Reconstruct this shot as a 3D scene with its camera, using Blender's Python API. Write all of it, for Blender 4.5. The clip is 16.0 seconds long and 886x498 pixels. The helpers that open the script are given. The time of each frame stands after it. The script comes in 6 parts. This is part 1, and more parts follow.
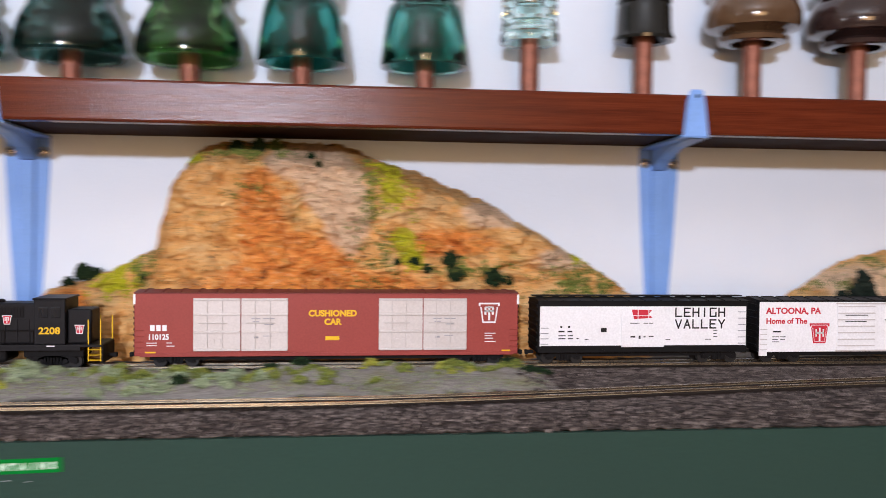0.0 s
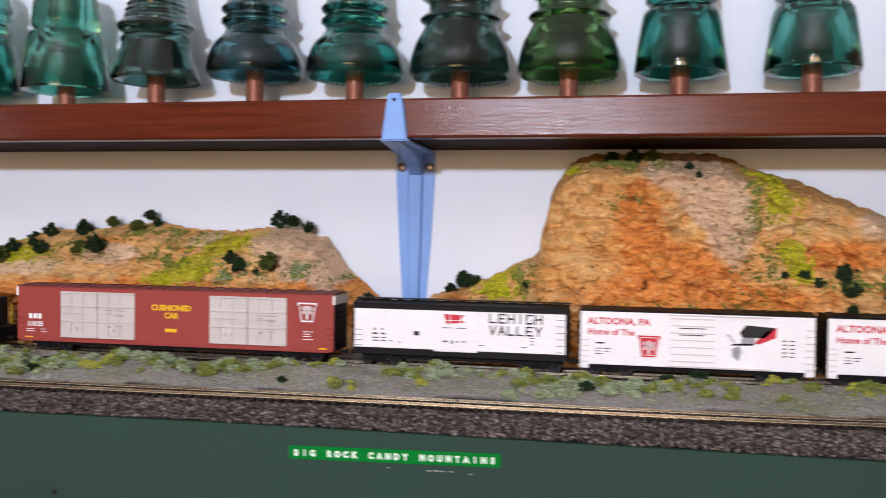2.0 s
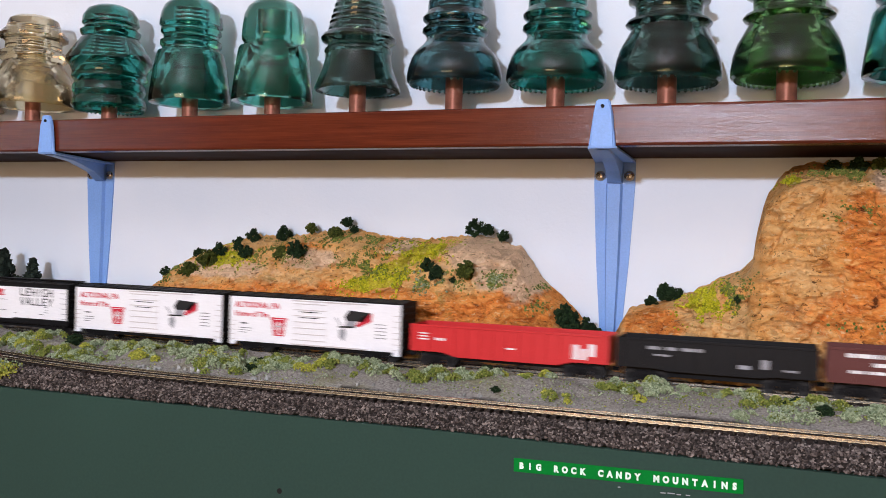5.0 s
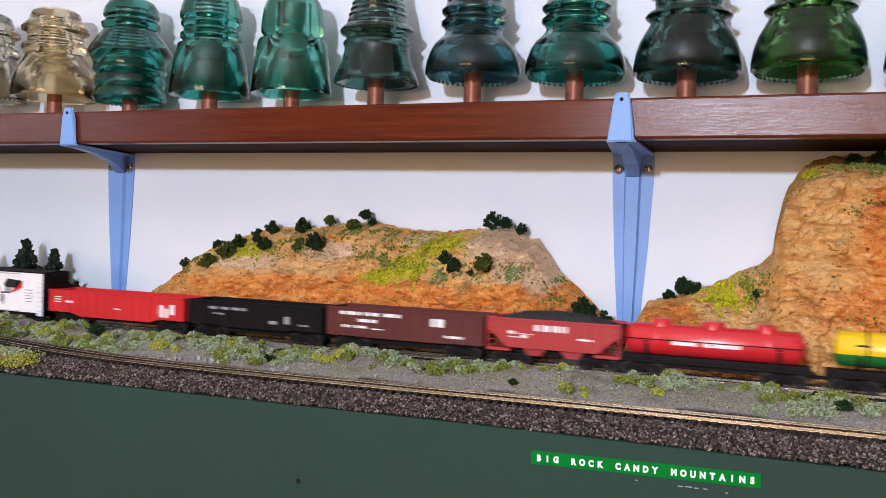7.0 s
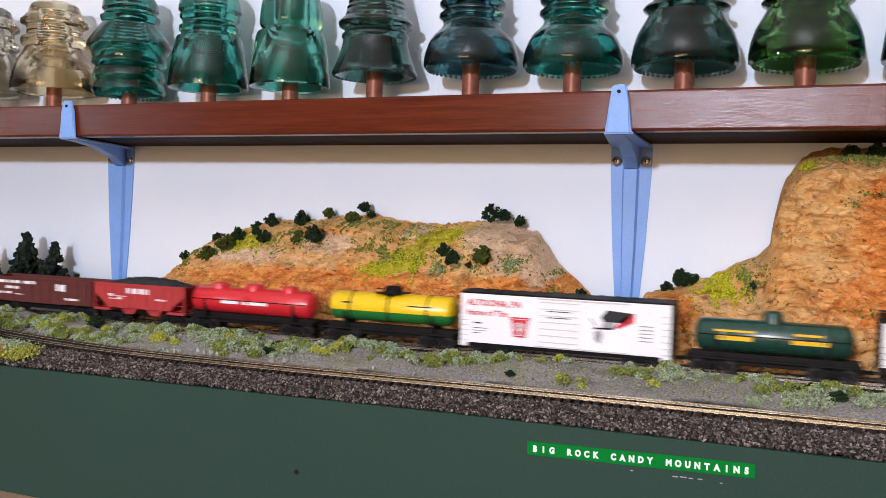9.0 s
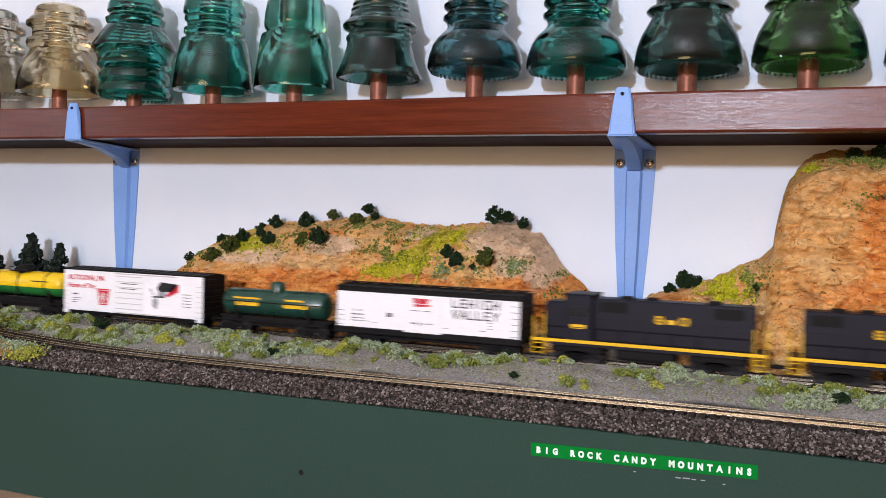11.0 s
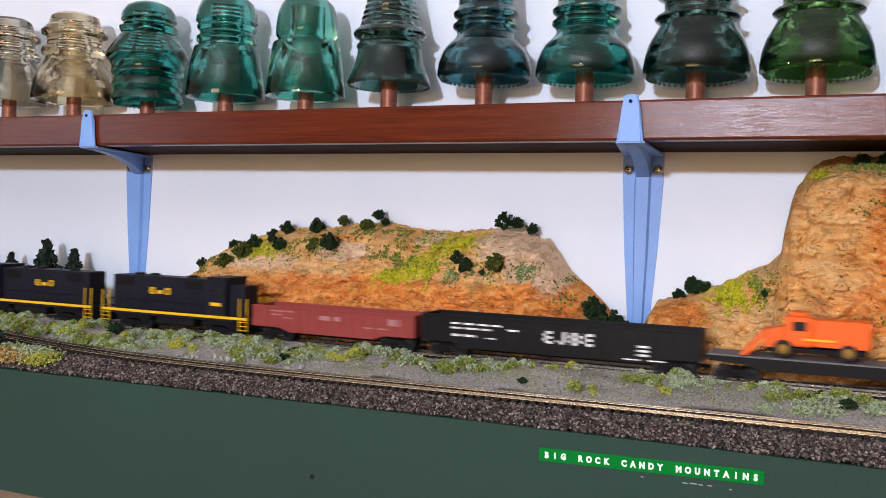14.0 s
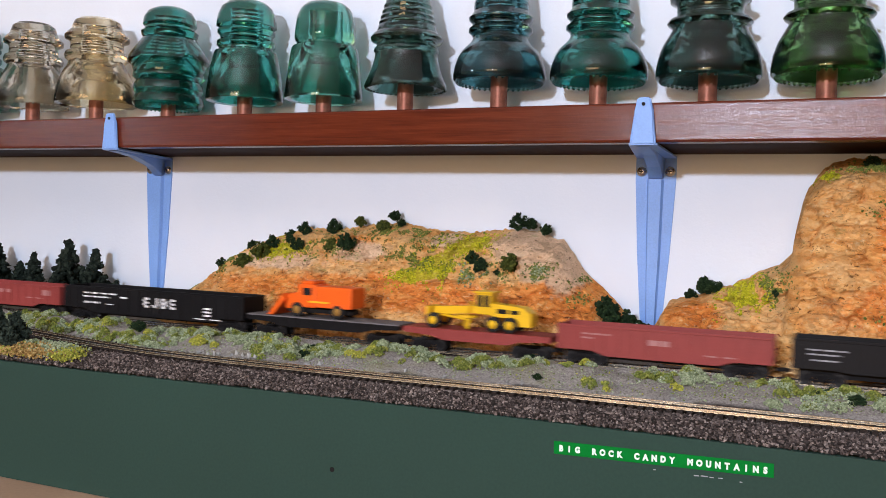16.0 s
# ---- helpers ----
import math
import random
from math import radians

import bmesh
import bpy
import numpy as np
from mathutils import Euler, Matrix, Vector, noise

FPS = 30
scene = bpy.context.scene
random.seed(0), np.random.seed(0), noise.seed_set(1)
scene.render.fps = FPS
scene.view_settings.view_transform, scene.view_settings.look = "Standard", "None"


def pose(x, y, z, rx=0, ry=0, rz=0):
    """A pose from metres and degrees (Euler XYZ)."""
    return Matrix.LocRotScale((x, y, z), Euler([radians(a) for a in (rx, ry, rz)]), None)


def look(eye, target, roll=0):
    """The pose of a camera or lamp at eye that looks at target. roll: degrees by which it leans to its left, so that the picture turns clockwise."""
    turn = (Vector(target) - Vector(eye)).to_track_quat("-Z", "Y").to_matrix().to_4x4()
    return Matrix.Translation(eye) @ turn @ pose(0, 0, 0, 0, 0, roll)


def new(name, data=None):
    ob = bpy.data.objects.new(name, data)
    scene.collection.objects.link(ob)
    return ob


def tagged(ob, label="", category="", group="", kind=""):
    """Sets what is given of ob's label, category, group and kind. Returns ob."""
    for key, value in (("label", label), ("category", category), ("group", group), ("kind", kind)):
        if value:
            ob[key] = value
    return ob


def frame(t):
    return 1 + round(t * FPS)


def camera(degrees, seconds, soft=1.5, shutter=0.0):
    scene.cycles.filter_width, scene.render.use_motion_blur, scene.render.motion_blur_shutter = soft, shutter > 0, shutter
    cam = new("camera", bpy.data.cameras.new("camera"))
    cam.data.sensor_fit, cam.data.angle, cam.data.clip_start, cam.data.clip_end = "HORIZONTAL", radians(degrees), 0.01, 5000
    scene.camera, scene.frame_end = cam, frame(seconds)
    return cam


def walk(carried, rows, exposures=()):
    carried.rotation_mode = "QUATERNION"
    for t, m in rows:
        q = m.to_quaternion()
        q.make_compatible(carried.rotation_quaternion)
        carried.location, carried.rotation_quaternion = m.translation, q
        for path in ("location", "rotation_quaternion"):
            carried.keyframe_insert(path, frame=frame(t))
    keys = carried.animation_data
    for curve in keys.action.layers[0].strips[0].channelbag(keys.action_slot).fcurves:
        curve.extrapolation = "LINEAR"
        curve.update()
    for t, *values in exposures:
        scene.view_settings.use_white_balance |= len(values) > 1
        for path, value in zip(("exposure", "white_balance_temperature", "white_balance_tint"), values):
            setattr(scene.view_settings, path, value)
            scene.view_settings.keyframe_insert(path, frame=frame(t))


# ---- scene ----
cam = camera(52.8, 16.0, soft=0.8, shutter=0.8)
PATH = [
    (0, (-0.101, -0.101, 1.33), (0.132, 1.885, 1.271), 0.6),
    (0.5, (-0.126, -0.105, 1.329), (-0.096, 1.894, 1.273), 0.6),
    (1, (-0.143, -0.105, 1.328), (-0.282, 1.89, 1.276), 0.6),
    (1.5, (-0.163, -0.107, 1.329), (-0.434, 1.874, 1.281), 0.7),
    (2, (-0.183, -0.109, 1.33), (-0.58, 1.851, 1.285), 0.8),
    (2.5, (-0.198, -0.112, 1.334), (-0.676, 1.83, 1.291), 1.0),
    (3, (-0.212, -0.108, 1.332), (-0.811, 1.8, 1.297), 1.1),
    (3.5, (-0.227, -0.109, 1.332), (-0.911, 1.771, 1.297), 1.2),
    (4, (-0.234, -0.108, 1.33), (-0.933, 1.765, 1.304), 1.4),
    (6.5, (-0.236, -0.112, 1.327), (-0.973, 1.747, 1.29), 1.8),
    (7, (-0.236, -0.112, 1.328), (-0.98, 1.744, 1.282), 1.8),
    (7.5, (-0.234, -0.11, 1.329), (-0.977, 1.746, 1.276), 1.7),
    (8, (-0.233, -0.111, 1.328), (-0.975, 1.745, 1.273), 1.7),
    (8.5, (-0.232, -0.112, 1.328), (-0.974, 1.744, 1.271), 1.7),
    (9, (-0.232, -0.113, 1.328), (-0.979, 1.741, 1.265), 1.7),
    (11.5, (-0.231, -0.116, 1.329), (-0.987, 1.735, 1.269), 1.7),
    (12, (-0.23, -0.114, 1.33), (-0.992, 1.734, 1.269), 1.6),
    (12.5, (-0.231, -0.117, 1.33), (-1.0, 1.729, 1.272), 1.6),
    (13, (-0.231, -0.118, 1.33), (-0.998, 1.728, 1.272), 1.6),
    (13.5, (-0.228, -0.122, 1.331), (-0.998, 1.724, 1.277), 1.6),
    (14, (-0.228, -0.122, 1.331), (-1.004, 1.72, 1.278), 1.7),
    (14.5, (-0.226, -0.131, 1.329), (-1.02, 1.704, 1.279), 1.7),
    (15, (-0.225, -0.132, 1.328), (-1.022, 1.702, 1.278), 1.7),
    (15.5, (-0.225, -0.135, 1.329), (-1.023, 1.699, 1.281), 1.7),
    (16, (-0.225, -0.138, 1.328), (-1.026, 1.694, 1.282), 1.8),
]
walk(cam, [(t, look(eye, target, roll)) for t, eye, target, roll in PATH],
     [(0, 0.0), (1.5, -0.04), (3, -0.15), (4, -0.13), (6.5, -0.04), (8, 0.0), (12.5, -0.06), (14, 0.0), (16, 0.0)])

# ---- light ----
RAIL = 1.2152          # top of the rails
TRACK_Y = 0.6225       # middle of the through track
WALL_Y = 0.790         # face of the wall behind the layout
SHELF_Z0, SHELF_Z1, SHELF_Y = 1.4095, 1.4445, 0.655

world = bpy.data.worlds.new("room_air")
world.use_nodes = True
world.node_tree.nodes["Background"].inputs["Color"].default_value = (1.0, 0.86, 0.72, 1)
world.node_tree.nodes["Background"].inputs["Strength"].default_value = 0.012
scene.world = world


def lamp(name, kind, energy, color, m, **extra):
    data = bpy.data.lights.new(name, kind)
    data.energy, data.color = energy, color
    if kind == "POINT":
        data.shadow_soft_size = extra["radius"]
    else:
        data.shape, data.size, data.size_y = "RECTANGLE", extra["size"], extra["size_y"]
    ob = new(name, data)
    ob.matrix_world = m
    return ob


lamp("led_work_lamp", "POINT", 124.0, (0.72, 0.80, 1.0), pose(-0.40, -1.30, 1.695), radius=0.035)
lamp("far_led_lamp", "POINT", 24.0, (0.76, 0.85, 1.0), pose(-3.0, -1.25, 1.74), radius=0.05)
# unseen area lamp added as warm fill, low enough to reach under the shelf
lamp("warm_fill_lamp", "AREA", 39.0, (1.0, 0.59, 0.29), look((-0.4, -3.0, 1.50), (-0.35, 0.7, 1.35)), size=1.6, size_y=0.9)


# ---- materials ----
def nodes_of(name):
    m = bpy.data.materials.new(name)
    m.use_nodes = True
    return m, m.node_tree, m.node_tree.nodes["Principled BSDF"]


def link(tree, a, b):
    tree.links.new(a, b)


def coords(tree, scale=(1, 1, 1)):
    tc = tree.nodes.new("ShaderNodeTexCoord")
    mp = tree.nodes.new("ShaderNodeMapping")
    mp.inputs["Scale"].default_value = scale
    link(tree, tc.outputs["Object"], mp.inputs["Vector"])
    return mp.outputs["Vector"]


def noise_tex(tree, vec, scale, detail=4.0, rough=0.55, distortion=0.0):
    n = tree.nodes.new("ShaderNodeTexNoise")
    n.inputs["Scale"].default_value = scale
    n.inputs["Detail"].default_value = detail
    n.inputs["Roughness"].default_value = rough
    n.inputs["Distortion"].default_value = distortion
    link(tree, vec, n.inputs["Vector"])
    return n.outputs["Fac"]


def ramp(tree, fac, stops):
    r = tree.nodes.new("ShaderNodeValToRGB")
    els = r.color_ramp.elements
    while len(els) < len(stops):
        els.new(0.5)
    for e, (p, c) in zip(els, stops):
        e.position, e.color = p, (*c, 1)
    link(tree, fac, r.inputs["Fac"])
    return r.outputs["Color"]


def mix(tree, fac, a, b, mode="MIX"):
    n = tree.nodes.new("ShaderNodeMix")
    n.data_type, n.blend_type = "RGBA", mode
    if isinstance(fac, float):
        n.inputs[0].default_value = fac
    else:
        link(tree, fac, n.inputs[0])
    for sock, v in ((n.inputs[6], a), (n.inputs[7], b)):
        if isinstance(v, tuple):
            sock.default_value = (*v, 1)
        else:
            link(tree, v, sock)
    return n.outputs[2]


def bump(tree, bsdf, height, strength, distance):
    b = tree.nodes.new("ShaderNodeBump")
    b.inputs["Strength"].default_value = strength
    b.inputs["Distance"].default_value = distance
    link(tree, height, b.inputs["Height"])
    link(tree, b.outputs["Normal"], bsdf.inputs["Normal"])


def paint(name, c, rough=0.5, vary=0.12, scale=60.0, fine=900.0, metal=0.0, relief=0.0002, coat=0.0, sheen=None):
    """Painted or moulded surface: one colour with soft patches, fine grain and slight relief."""
    m, tree, bsdf = nodes_of(name)
    vec = coords(tree)
    big, small = noise_tex(tree, vec, scale), noise_tex(tree, vec, fine, 3.0)
    lo, hi = tuple(v * (1 - vary) for v in c), tuple(min(1, v * (1 + vary)) for v in c)
    col = ramp(tree, big, [(0.3, lo), (0.7, hi)])
    col = mix(tree, 0.25, col, ramp(tree, small, [(0.3, tuple(v * 0.7 for v in c)), (0.7, tuple(min(1, v * 1.2) for v in c))]))
    link(tree, col, bsdf.inputs["Base Color"])
    link(tree, ramp(tree, big, [(0.2, (rough * 0.85,) * 3), (0.8, (min(1, rough * 1.15),) * 3)]), bsdf.inputs["Roughness"])
    bsdf.inputs["Metallic"].default_value = metal
    bsdf.inputs["Coat Weight"].default_value = coat
    bsdf.inputs["Specular IOR Level"].default_value = sheen if sheen is not None else (0.5 if rough < 0.35 else 0.16)
    if relief:
        bump(tree, bsdf, small, 0.25, relief)
    return m


def crumbs(name, stops, rough=0.9):
    """Loose matter: each grain takes its own colour."""
    m, tree, bsdf = nodes_of(name)
    geo = tree.nodes.new("ShaderNodeNewGeometry")
    col = ramp(tree, geo.outputs["Random Per Island"], stops)
    n = noise_tex(tree, coords(tree), 1500.0)
    col = mix(tree, 0.35, col, ramp(tree, n, [(0.3, (0.02, 0.02, 0.015)), (0.7, (1, 1, 1))]), "MULTIPLY")
    link(tree, col, bsdf.inputs["Base Color"])
    bsdf.inputs["Roughness"].default_value = rough
    bsdf.inputs["Specular IOR Level"].default_value = 0.12
    return m


def glass(name, c, density=1.0):
    m, tree, bsdf = nodes_of(name)
    vec = coords(tree)
    n = noise_tex(tree, vec, 28.0, 3.0)
    col = ramp(tree, n, [(0.3, tuple(v ** (1.25 * density) for v in c)), (0.75, tuple(v ** (0.85 * density) for v in c))])
    link(tree, col, bsdf.inputs["Base Color"])
    bsdf.inputs["Transmission Weight"].default_value = 1.0
    bsdf.inputs["Roughness"].default_value = 0.003
    bsdf.inputs["IOR"].default_value = 1.5
    bump(tree, bsdf, noise_tex(tree, coords(tree, (1.0, 1.0, 1.6)), 110.0, 4.0, 0.6), 0.10, 0.0016)
    return m


def rock_material():
    m, tree, bsdf = nodes_of("stained_shaded_rock")
    vec = coords(tree)
    flat = coords(tree, (1.0, 1.0, 2.0))
    patch = noise_tex(tree, vec, 26.0, 5.0, 0.6, 0.5)
    band = noise_tex(tree, flat, 34.0, 6.0, 0.62, 1.2)
    grain = noise_tex(tree, vec, 480.0, 6.0, 0.7)
    crack = noise_tex(tree, coords(tree, (1.0, 1.0, 2.1)), 70.0, 7.0, 0.68, 0.8)
    edge_noise = noise_tex(tree, vec, 70.0, 6.0, 0.7)
    warp = tree.nodes.new("ShaderNodeMix")
    warp.data_type = "VECTOR"
    warp.inputs[0].default_value = 0.035
    nz = tree.nodes.new("ShaderNodeTexNoise")
    nz.inputs["Scale"].default_value = 60.0
    link(tree, flat, nz.inputs["Vector"])
    link(tree, flat, warp.inputs[4])
    link(tree, nz.outputs["Color"], warp.inputs[5])
    vor = tree.nodes.new("ShaderNodeTexVoronoi")
    vor.feature = "DISTANCE_TO_EDGE"
    vor.inputs["Scale"].default_value = 34.0
    link(tree, warp.outputs[1], vor.inputs["Vector"])
    split = vor.outputs["Distance"]

    def stain(name, lo, hi):
        at = tree.nodes.new("ShaderNodeAttribute")
        at.attribute_name = name
        add = tree.nodes.new("ShaderNodeMath")
        add.operation = "MULTIPLY_ADD"
        link(tree, edge_noise, add.inputs[0])
        add.inputs[1].default_value = 0.9
        link(tree, at.outputs["Fac"], add.inputs[2])
        return ramp(tree, add.outputs[0], [(lo, (0, 0, 0)), (hi, (0.92, 0.92, 0.92))])

    base = ramp(tree, band, [(0.28, (0.60, 0.235, 0.058)), (0.43, (0.90, 0.46, 0.145)), (0.57, (0.97, 0.60, 0.25)), (0.72, (0.82, 0.36, 0.095))])
    pale = ramp(tree, grain, [(0.3, (0.80, 0.54, 0.35)), (0.7, (0.98, 0.74, 0.51))])
    rust = ramp(tree, crack, [(0.36, (0.58, 0.155, 0.030)), (0.52, (0.95, 0.34, 0.070)), (0.7, (0.97, 0.52, 0.17))])
    col = mix(tree, ramp(tree, patch, [(0.52, (0, 0, 0)), (0.64, (0.75, 0.75, 0.75))]), base, ramp(tree, grain, [(0.3, (0.74, 0.47, 0.20)), (0.7, (0.97, 0.69, 0.36))]))
    col = mix(tree, stain("rust", 0.72, 1.05), col, rust)
    col = mix(tree, stain("pale", 0.66, 0.90), col, pale)
    moss = noise_tex(tree, vec, 38.0, 5.0, 0.65)
    col = mix(tree, ramp(tree, moss, [(0.60, (0, 0, 0)), (0.70, (0.6, 0.6, 0.6))]), col, ramp(tree, grain, [(0.3, (0.26, 0.22, 0.05)), (0.7, (0.48, 0.41, 0.12))]))
    col = mix(tree, stain("olive", 1.00, 1.28), col, ramp(tree, grain, [(0.3, (0.17, 0.16, 0.030)), (0.7, (0.44, 0.38, 0.10))]))
    col = mix(tree, stain("yellow", 0.98, 1.28), col, ramp(tree, grain, [(0.3, (0.34, 0.33, 0.015)), (0.7, (0.74, 0.66, 0.05))]))
    # shade put into the colour: dark where crack and fine relief sink
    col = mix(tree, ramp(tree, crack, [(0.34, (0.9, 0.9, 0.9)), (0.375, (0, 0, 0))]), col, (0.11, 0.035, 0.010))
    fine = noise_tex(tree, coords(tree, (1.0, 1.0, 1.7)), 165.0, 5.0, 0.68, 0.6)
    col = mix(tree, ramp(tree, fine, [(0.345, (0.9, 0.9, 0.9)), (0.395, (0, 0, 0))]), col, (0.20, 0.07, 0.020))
    # painted highlight on the raised fine grain
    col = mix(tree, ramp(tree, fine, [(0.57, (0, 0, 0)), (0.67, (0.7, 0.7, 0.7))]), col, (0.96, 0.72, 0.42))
    chunk = tree.nodes.new("ShaderNodeTexVoronoi")
    chunk.inputs["Scale"].default_value = 75.0
    link(tree, warp.outputs[1], chunk.inputs["Vector"])
    tone = tree.nodes.new("ShaderNodeSeparateColor")
    link(tree, chunk.outputs["Color"], tone.inputs["Color"])
    col = mix(tree, 0.60, col, ramp(tree, tone.outputs["Red"], [(0.0, (0.56, 0.50, 0.46)), (0.35, (0.90, 0.86, 0.82)), (1.0, (1, 1, 1))]), "MULTIPLY")
    col = mix(tree, 0.10, col, ramp(tree, grain, [(0.36, (0.30, 0.28, 0.25)), (0.60, (1, 1, 1))]), "MULTIPLY")
    link(tree, col, bsdf.inputs["Base Color"])
    bsdf.inputs["Roughness"].default_value = 0.92
    bsdf.inputs["Specular IOR Level"].default_value = 0.1
    edge = ramp(tree, split, [(0.0, (0, 0, 0)), (0.05, (1, 1, 1))])
    h = tree.nodes.new("ShaderNodeMath")
    h.operation = "MULTIPLY_ADD"
    link(tree, edge, h.inputs[0])
    h.inputs[1].default_value = 0.22
    link(tree, crack, h.inputs[2])
    h2 = tree.nodes.new("ShaderNodeMath")
    h2.operation = "MULTIPLY_ADD"
    link(tree, fine, h2.inputs[0])
    h2.inputs[1].default_value = 0.8
    link(tree, h.outputs[0], h2.inputs[2])
    bump(tree, bsdf, h2.outputs[0], 0.85, 0.0055)
    return m


def wood_material():
    m, tree, bsdf = nodes_of("red_brown_stained_wood")
    grain = noise_tex(tree, coords(tree, (1.0, 14.0, 22.0)), 9.0, 6.0, 0.65, 0.5)
    streak = noise_tex(tree, coords(tree, (1.0, 30.0, 60.0)), 24.0, 5.0, 0.7)
    wear = noise_tex(tree, coords(tree), 5.0, 3.0)
    col = ramp(tree, grain, [(0.3, (0.066, 0.0115, 0.005)), (0.6, (0.112, 0.020, 0.007)), (0.8, (0.140, 0.028, 0.010))])
    col = mix(tree, 0.18, col, ramp(tree, streak, [(0.4, (0.05, 0.010, 0.006)), (0.65, (0.20, 0.050, 0.02))]))
    link(tree, col, bsdf.inputs["Base Color"])
    link(tree, ramp(tree, wear, [(0.35, (0.15, 0.15, 0.15)), (0.7, (0.24, 0.24, 0.24))]), bsdf.inputs["Roughness"])
    bsdf.inputs["Specular IOR Level"].default_value = 0.20
    bump(tree, bsdf, streak, 0.16, 0.0008)
    return m


def wall_material():
    m, tree, bsdf = nodes_of("sky_white_wall_paint")
    vec = coords(tree)
    cloud, tex = noise_tex(tree, vec, 3.2, 4.0, 0.6), noise_tex(tree, vec, 240.0, 5.0, 0.6)
    col = ramp(tree, cloud, [(0.35, (0.69, 0.765, 0.86)), (0.65, (0.765, 0.815, 0.88))])
    link(tree, col, bsdf.inputs["Base Color"])
    bsdf.inputs["Roughness"].default_value = 0.62
    bump(tree, bsdf, tex, 0.25, 0.0012)
    return m


def ground_material():
    m, tree, bsdf = nodes_of("grey_earth_and_plaster")
    vec = coords(tree)
    a, b = noise_tex(tree, vec, 22.0, 5.0, 0.6), noise_tex(tree, vec, 620.0, 6.0, 0.7)
    col = ramp(tree, b, [(0.3, (0.085, 0.077, 0.068)), (0.5, (0.25, 0.23, 0.21)), (0.72, (0.42, 0.395, 0.365))])
    col = mix(tree, ramp(tree, a, [(0.5, (0, 0, 0)), (0.68, (0.8, 0.8, 0.8))]), col, ramp(tree, b, [(0.3, (0.12, 0.12, 0.05)), (0.7, (0.29, 0.28, 0.13))]))
    at = tree.nodes.new("ShaderNodeAttribute")
    at.attribute_name = "bed"
    col = mix(tree, at.outputs["Fac"], col, ramp(tree, b, [(0.3, (0.010, 0.008, 0.007)), (0.7, (0.055, 0.044, 0.038))]))
    link(tree, col, bsdf.inputs["Base Color"])
    bsdf.inputs["Roughness"].default_value = 0.95
    bsdf.inputs["Specular IOR Level"].default_value = 0.1
    bump(tree, bsdf, b, 0.8, 0.0015)
    return m


M_ROCK, M_WOOD, M_WALL, M_GROUND = rock_material(), wood_material(), wall_material(), ground_material()
M_FASCIA = paint("dark_green_board_paint", (0.0205, 0.0460, 0.0345), 0.75, 0.10, 6.0, 500.0)
# wood colour darkened to carry the shade under the shelf
M_SHADEWOOD = paint("shade_tinted_board", (0.030, 0.011, 0.007), 0.7, 0.2, 20.0, 400.0, sheen=0.05)
M_CEILING = paint("ceiling_white", (0.75, 0.73, 0.68), 0.8, 0.04, 2.0, 150.0)
M_ROOM = paint("bounce_wall_cream", (0.62, 0.50, 0.37), 0.8, 0.06, 2.0, 120.0)
M_FLOOR = paint("floor_brown_carpet", (0.34, 0.25, 0.17), 0.95, 0.15, 5.0, 220.0)
M_TAN = paint("tan_plywood", (0.36, 0.235, 0.15), 0.6, 0.12, 14.0, 300.0)
M_BLUE = paint("light_blue_enamel", (0.215, 0.385, 0.76), 0.42, 0.06, 30.0, 500.0, coat=0.06)
M_STEEL = paint("screw_steel", (0.55, 0.50, 0.44), 0.28, 0.1, 100.0, 900.0, metal=0.9)
M_RAIL = paint("nickel_silver_rail", (0.74, 0.66, 0.53), 0.24, 0.12, 50.0, 700.0, metal=1.0)
M_TIE = paint("dark_brown_sleeper", (0.022, 0.015, 0.012), 0.8, 0.3, 200.0, 1500.0)
M_COPPER = paint("copper_brown_pin", (0.27, 0.105, 0.07), 0.46, 0.4, 90.0, 600.0, metal=0.35)
M_TAPE = paint("green_label_tape", (0.0005, 0.155, 0.020), 0.6, 0.08, 60.0, 700.0, sheen=0.05)
M_EMBOSS = paint("stretched_white_emboss", (0.64, 0.80, 0.68), 0.5, 0.1, 200.0, 900.0, relief=0)
M_WHITE = paint("white_print", (0.80, 0.80, 0.80), 0.5, 0.03, 80.0, 900.0, relief=0)
M_YELLOWP = paint("yellow_print", (0.78, 0.46, 0.02), 0.5, 0.05, 80.0, 900.0, relief=0)
M_REDP = paint("red_print", (0.55, 0.03, 0.05), 0.5, 0.05, 80.0, 900.0, relief=0)
M_BLACKP = paint("black_print", (0.02, 0.02, 0.02), 0.5, 0.05, 80.0, 900.0, relief=0)
M_FADED = paint("faded_pink_print", (0.36, 0.17, 0.16), 0.5, 0.05, 80.0, 900.0, relief=0)
M_GREYP = paint("grey_print", (0.30, 0.30, 0.32), 0.5, 0.05, 80.0, 900.0, relief=0)
M_CARRED = paint("oxide_red_car", (0.30, 0.055, 0.045), 0.45, 0.06, 30.0, 600.0)
M_ROOFRED = paint("dark_oxide_roof", (0.17, 0.036, 0.032), 0.5, 0.08, 40.0, 600.0)
M_SILVER = paint("aluminium_grey_door", (0.56, 0.52, 0.50), 0.42, 0.05, 40.0, 600.0, metal=0.1)
M_CARWHITE = paint("white_car_side", (0.82, 0.81, 0.82), 0.42, 0.02, 30.0, 600.0)
M_CARBLACK = paint("black_car", (0.009, 0.0085, 0.009), 0.48, 0.15, 50.0, 700.0, sheen=0.09)
M_UNDER = paint("black_underframe", (0.011, 0.010, 0.010), 0.6, 0.2, 80.0, 900.0, sheen=0.08)
M_WHEEL = paint("dark_wheel_steel", (0.03, 0.027, 0.025), 0.5, 0.15, 80.0, 900.0, metal=0.3)
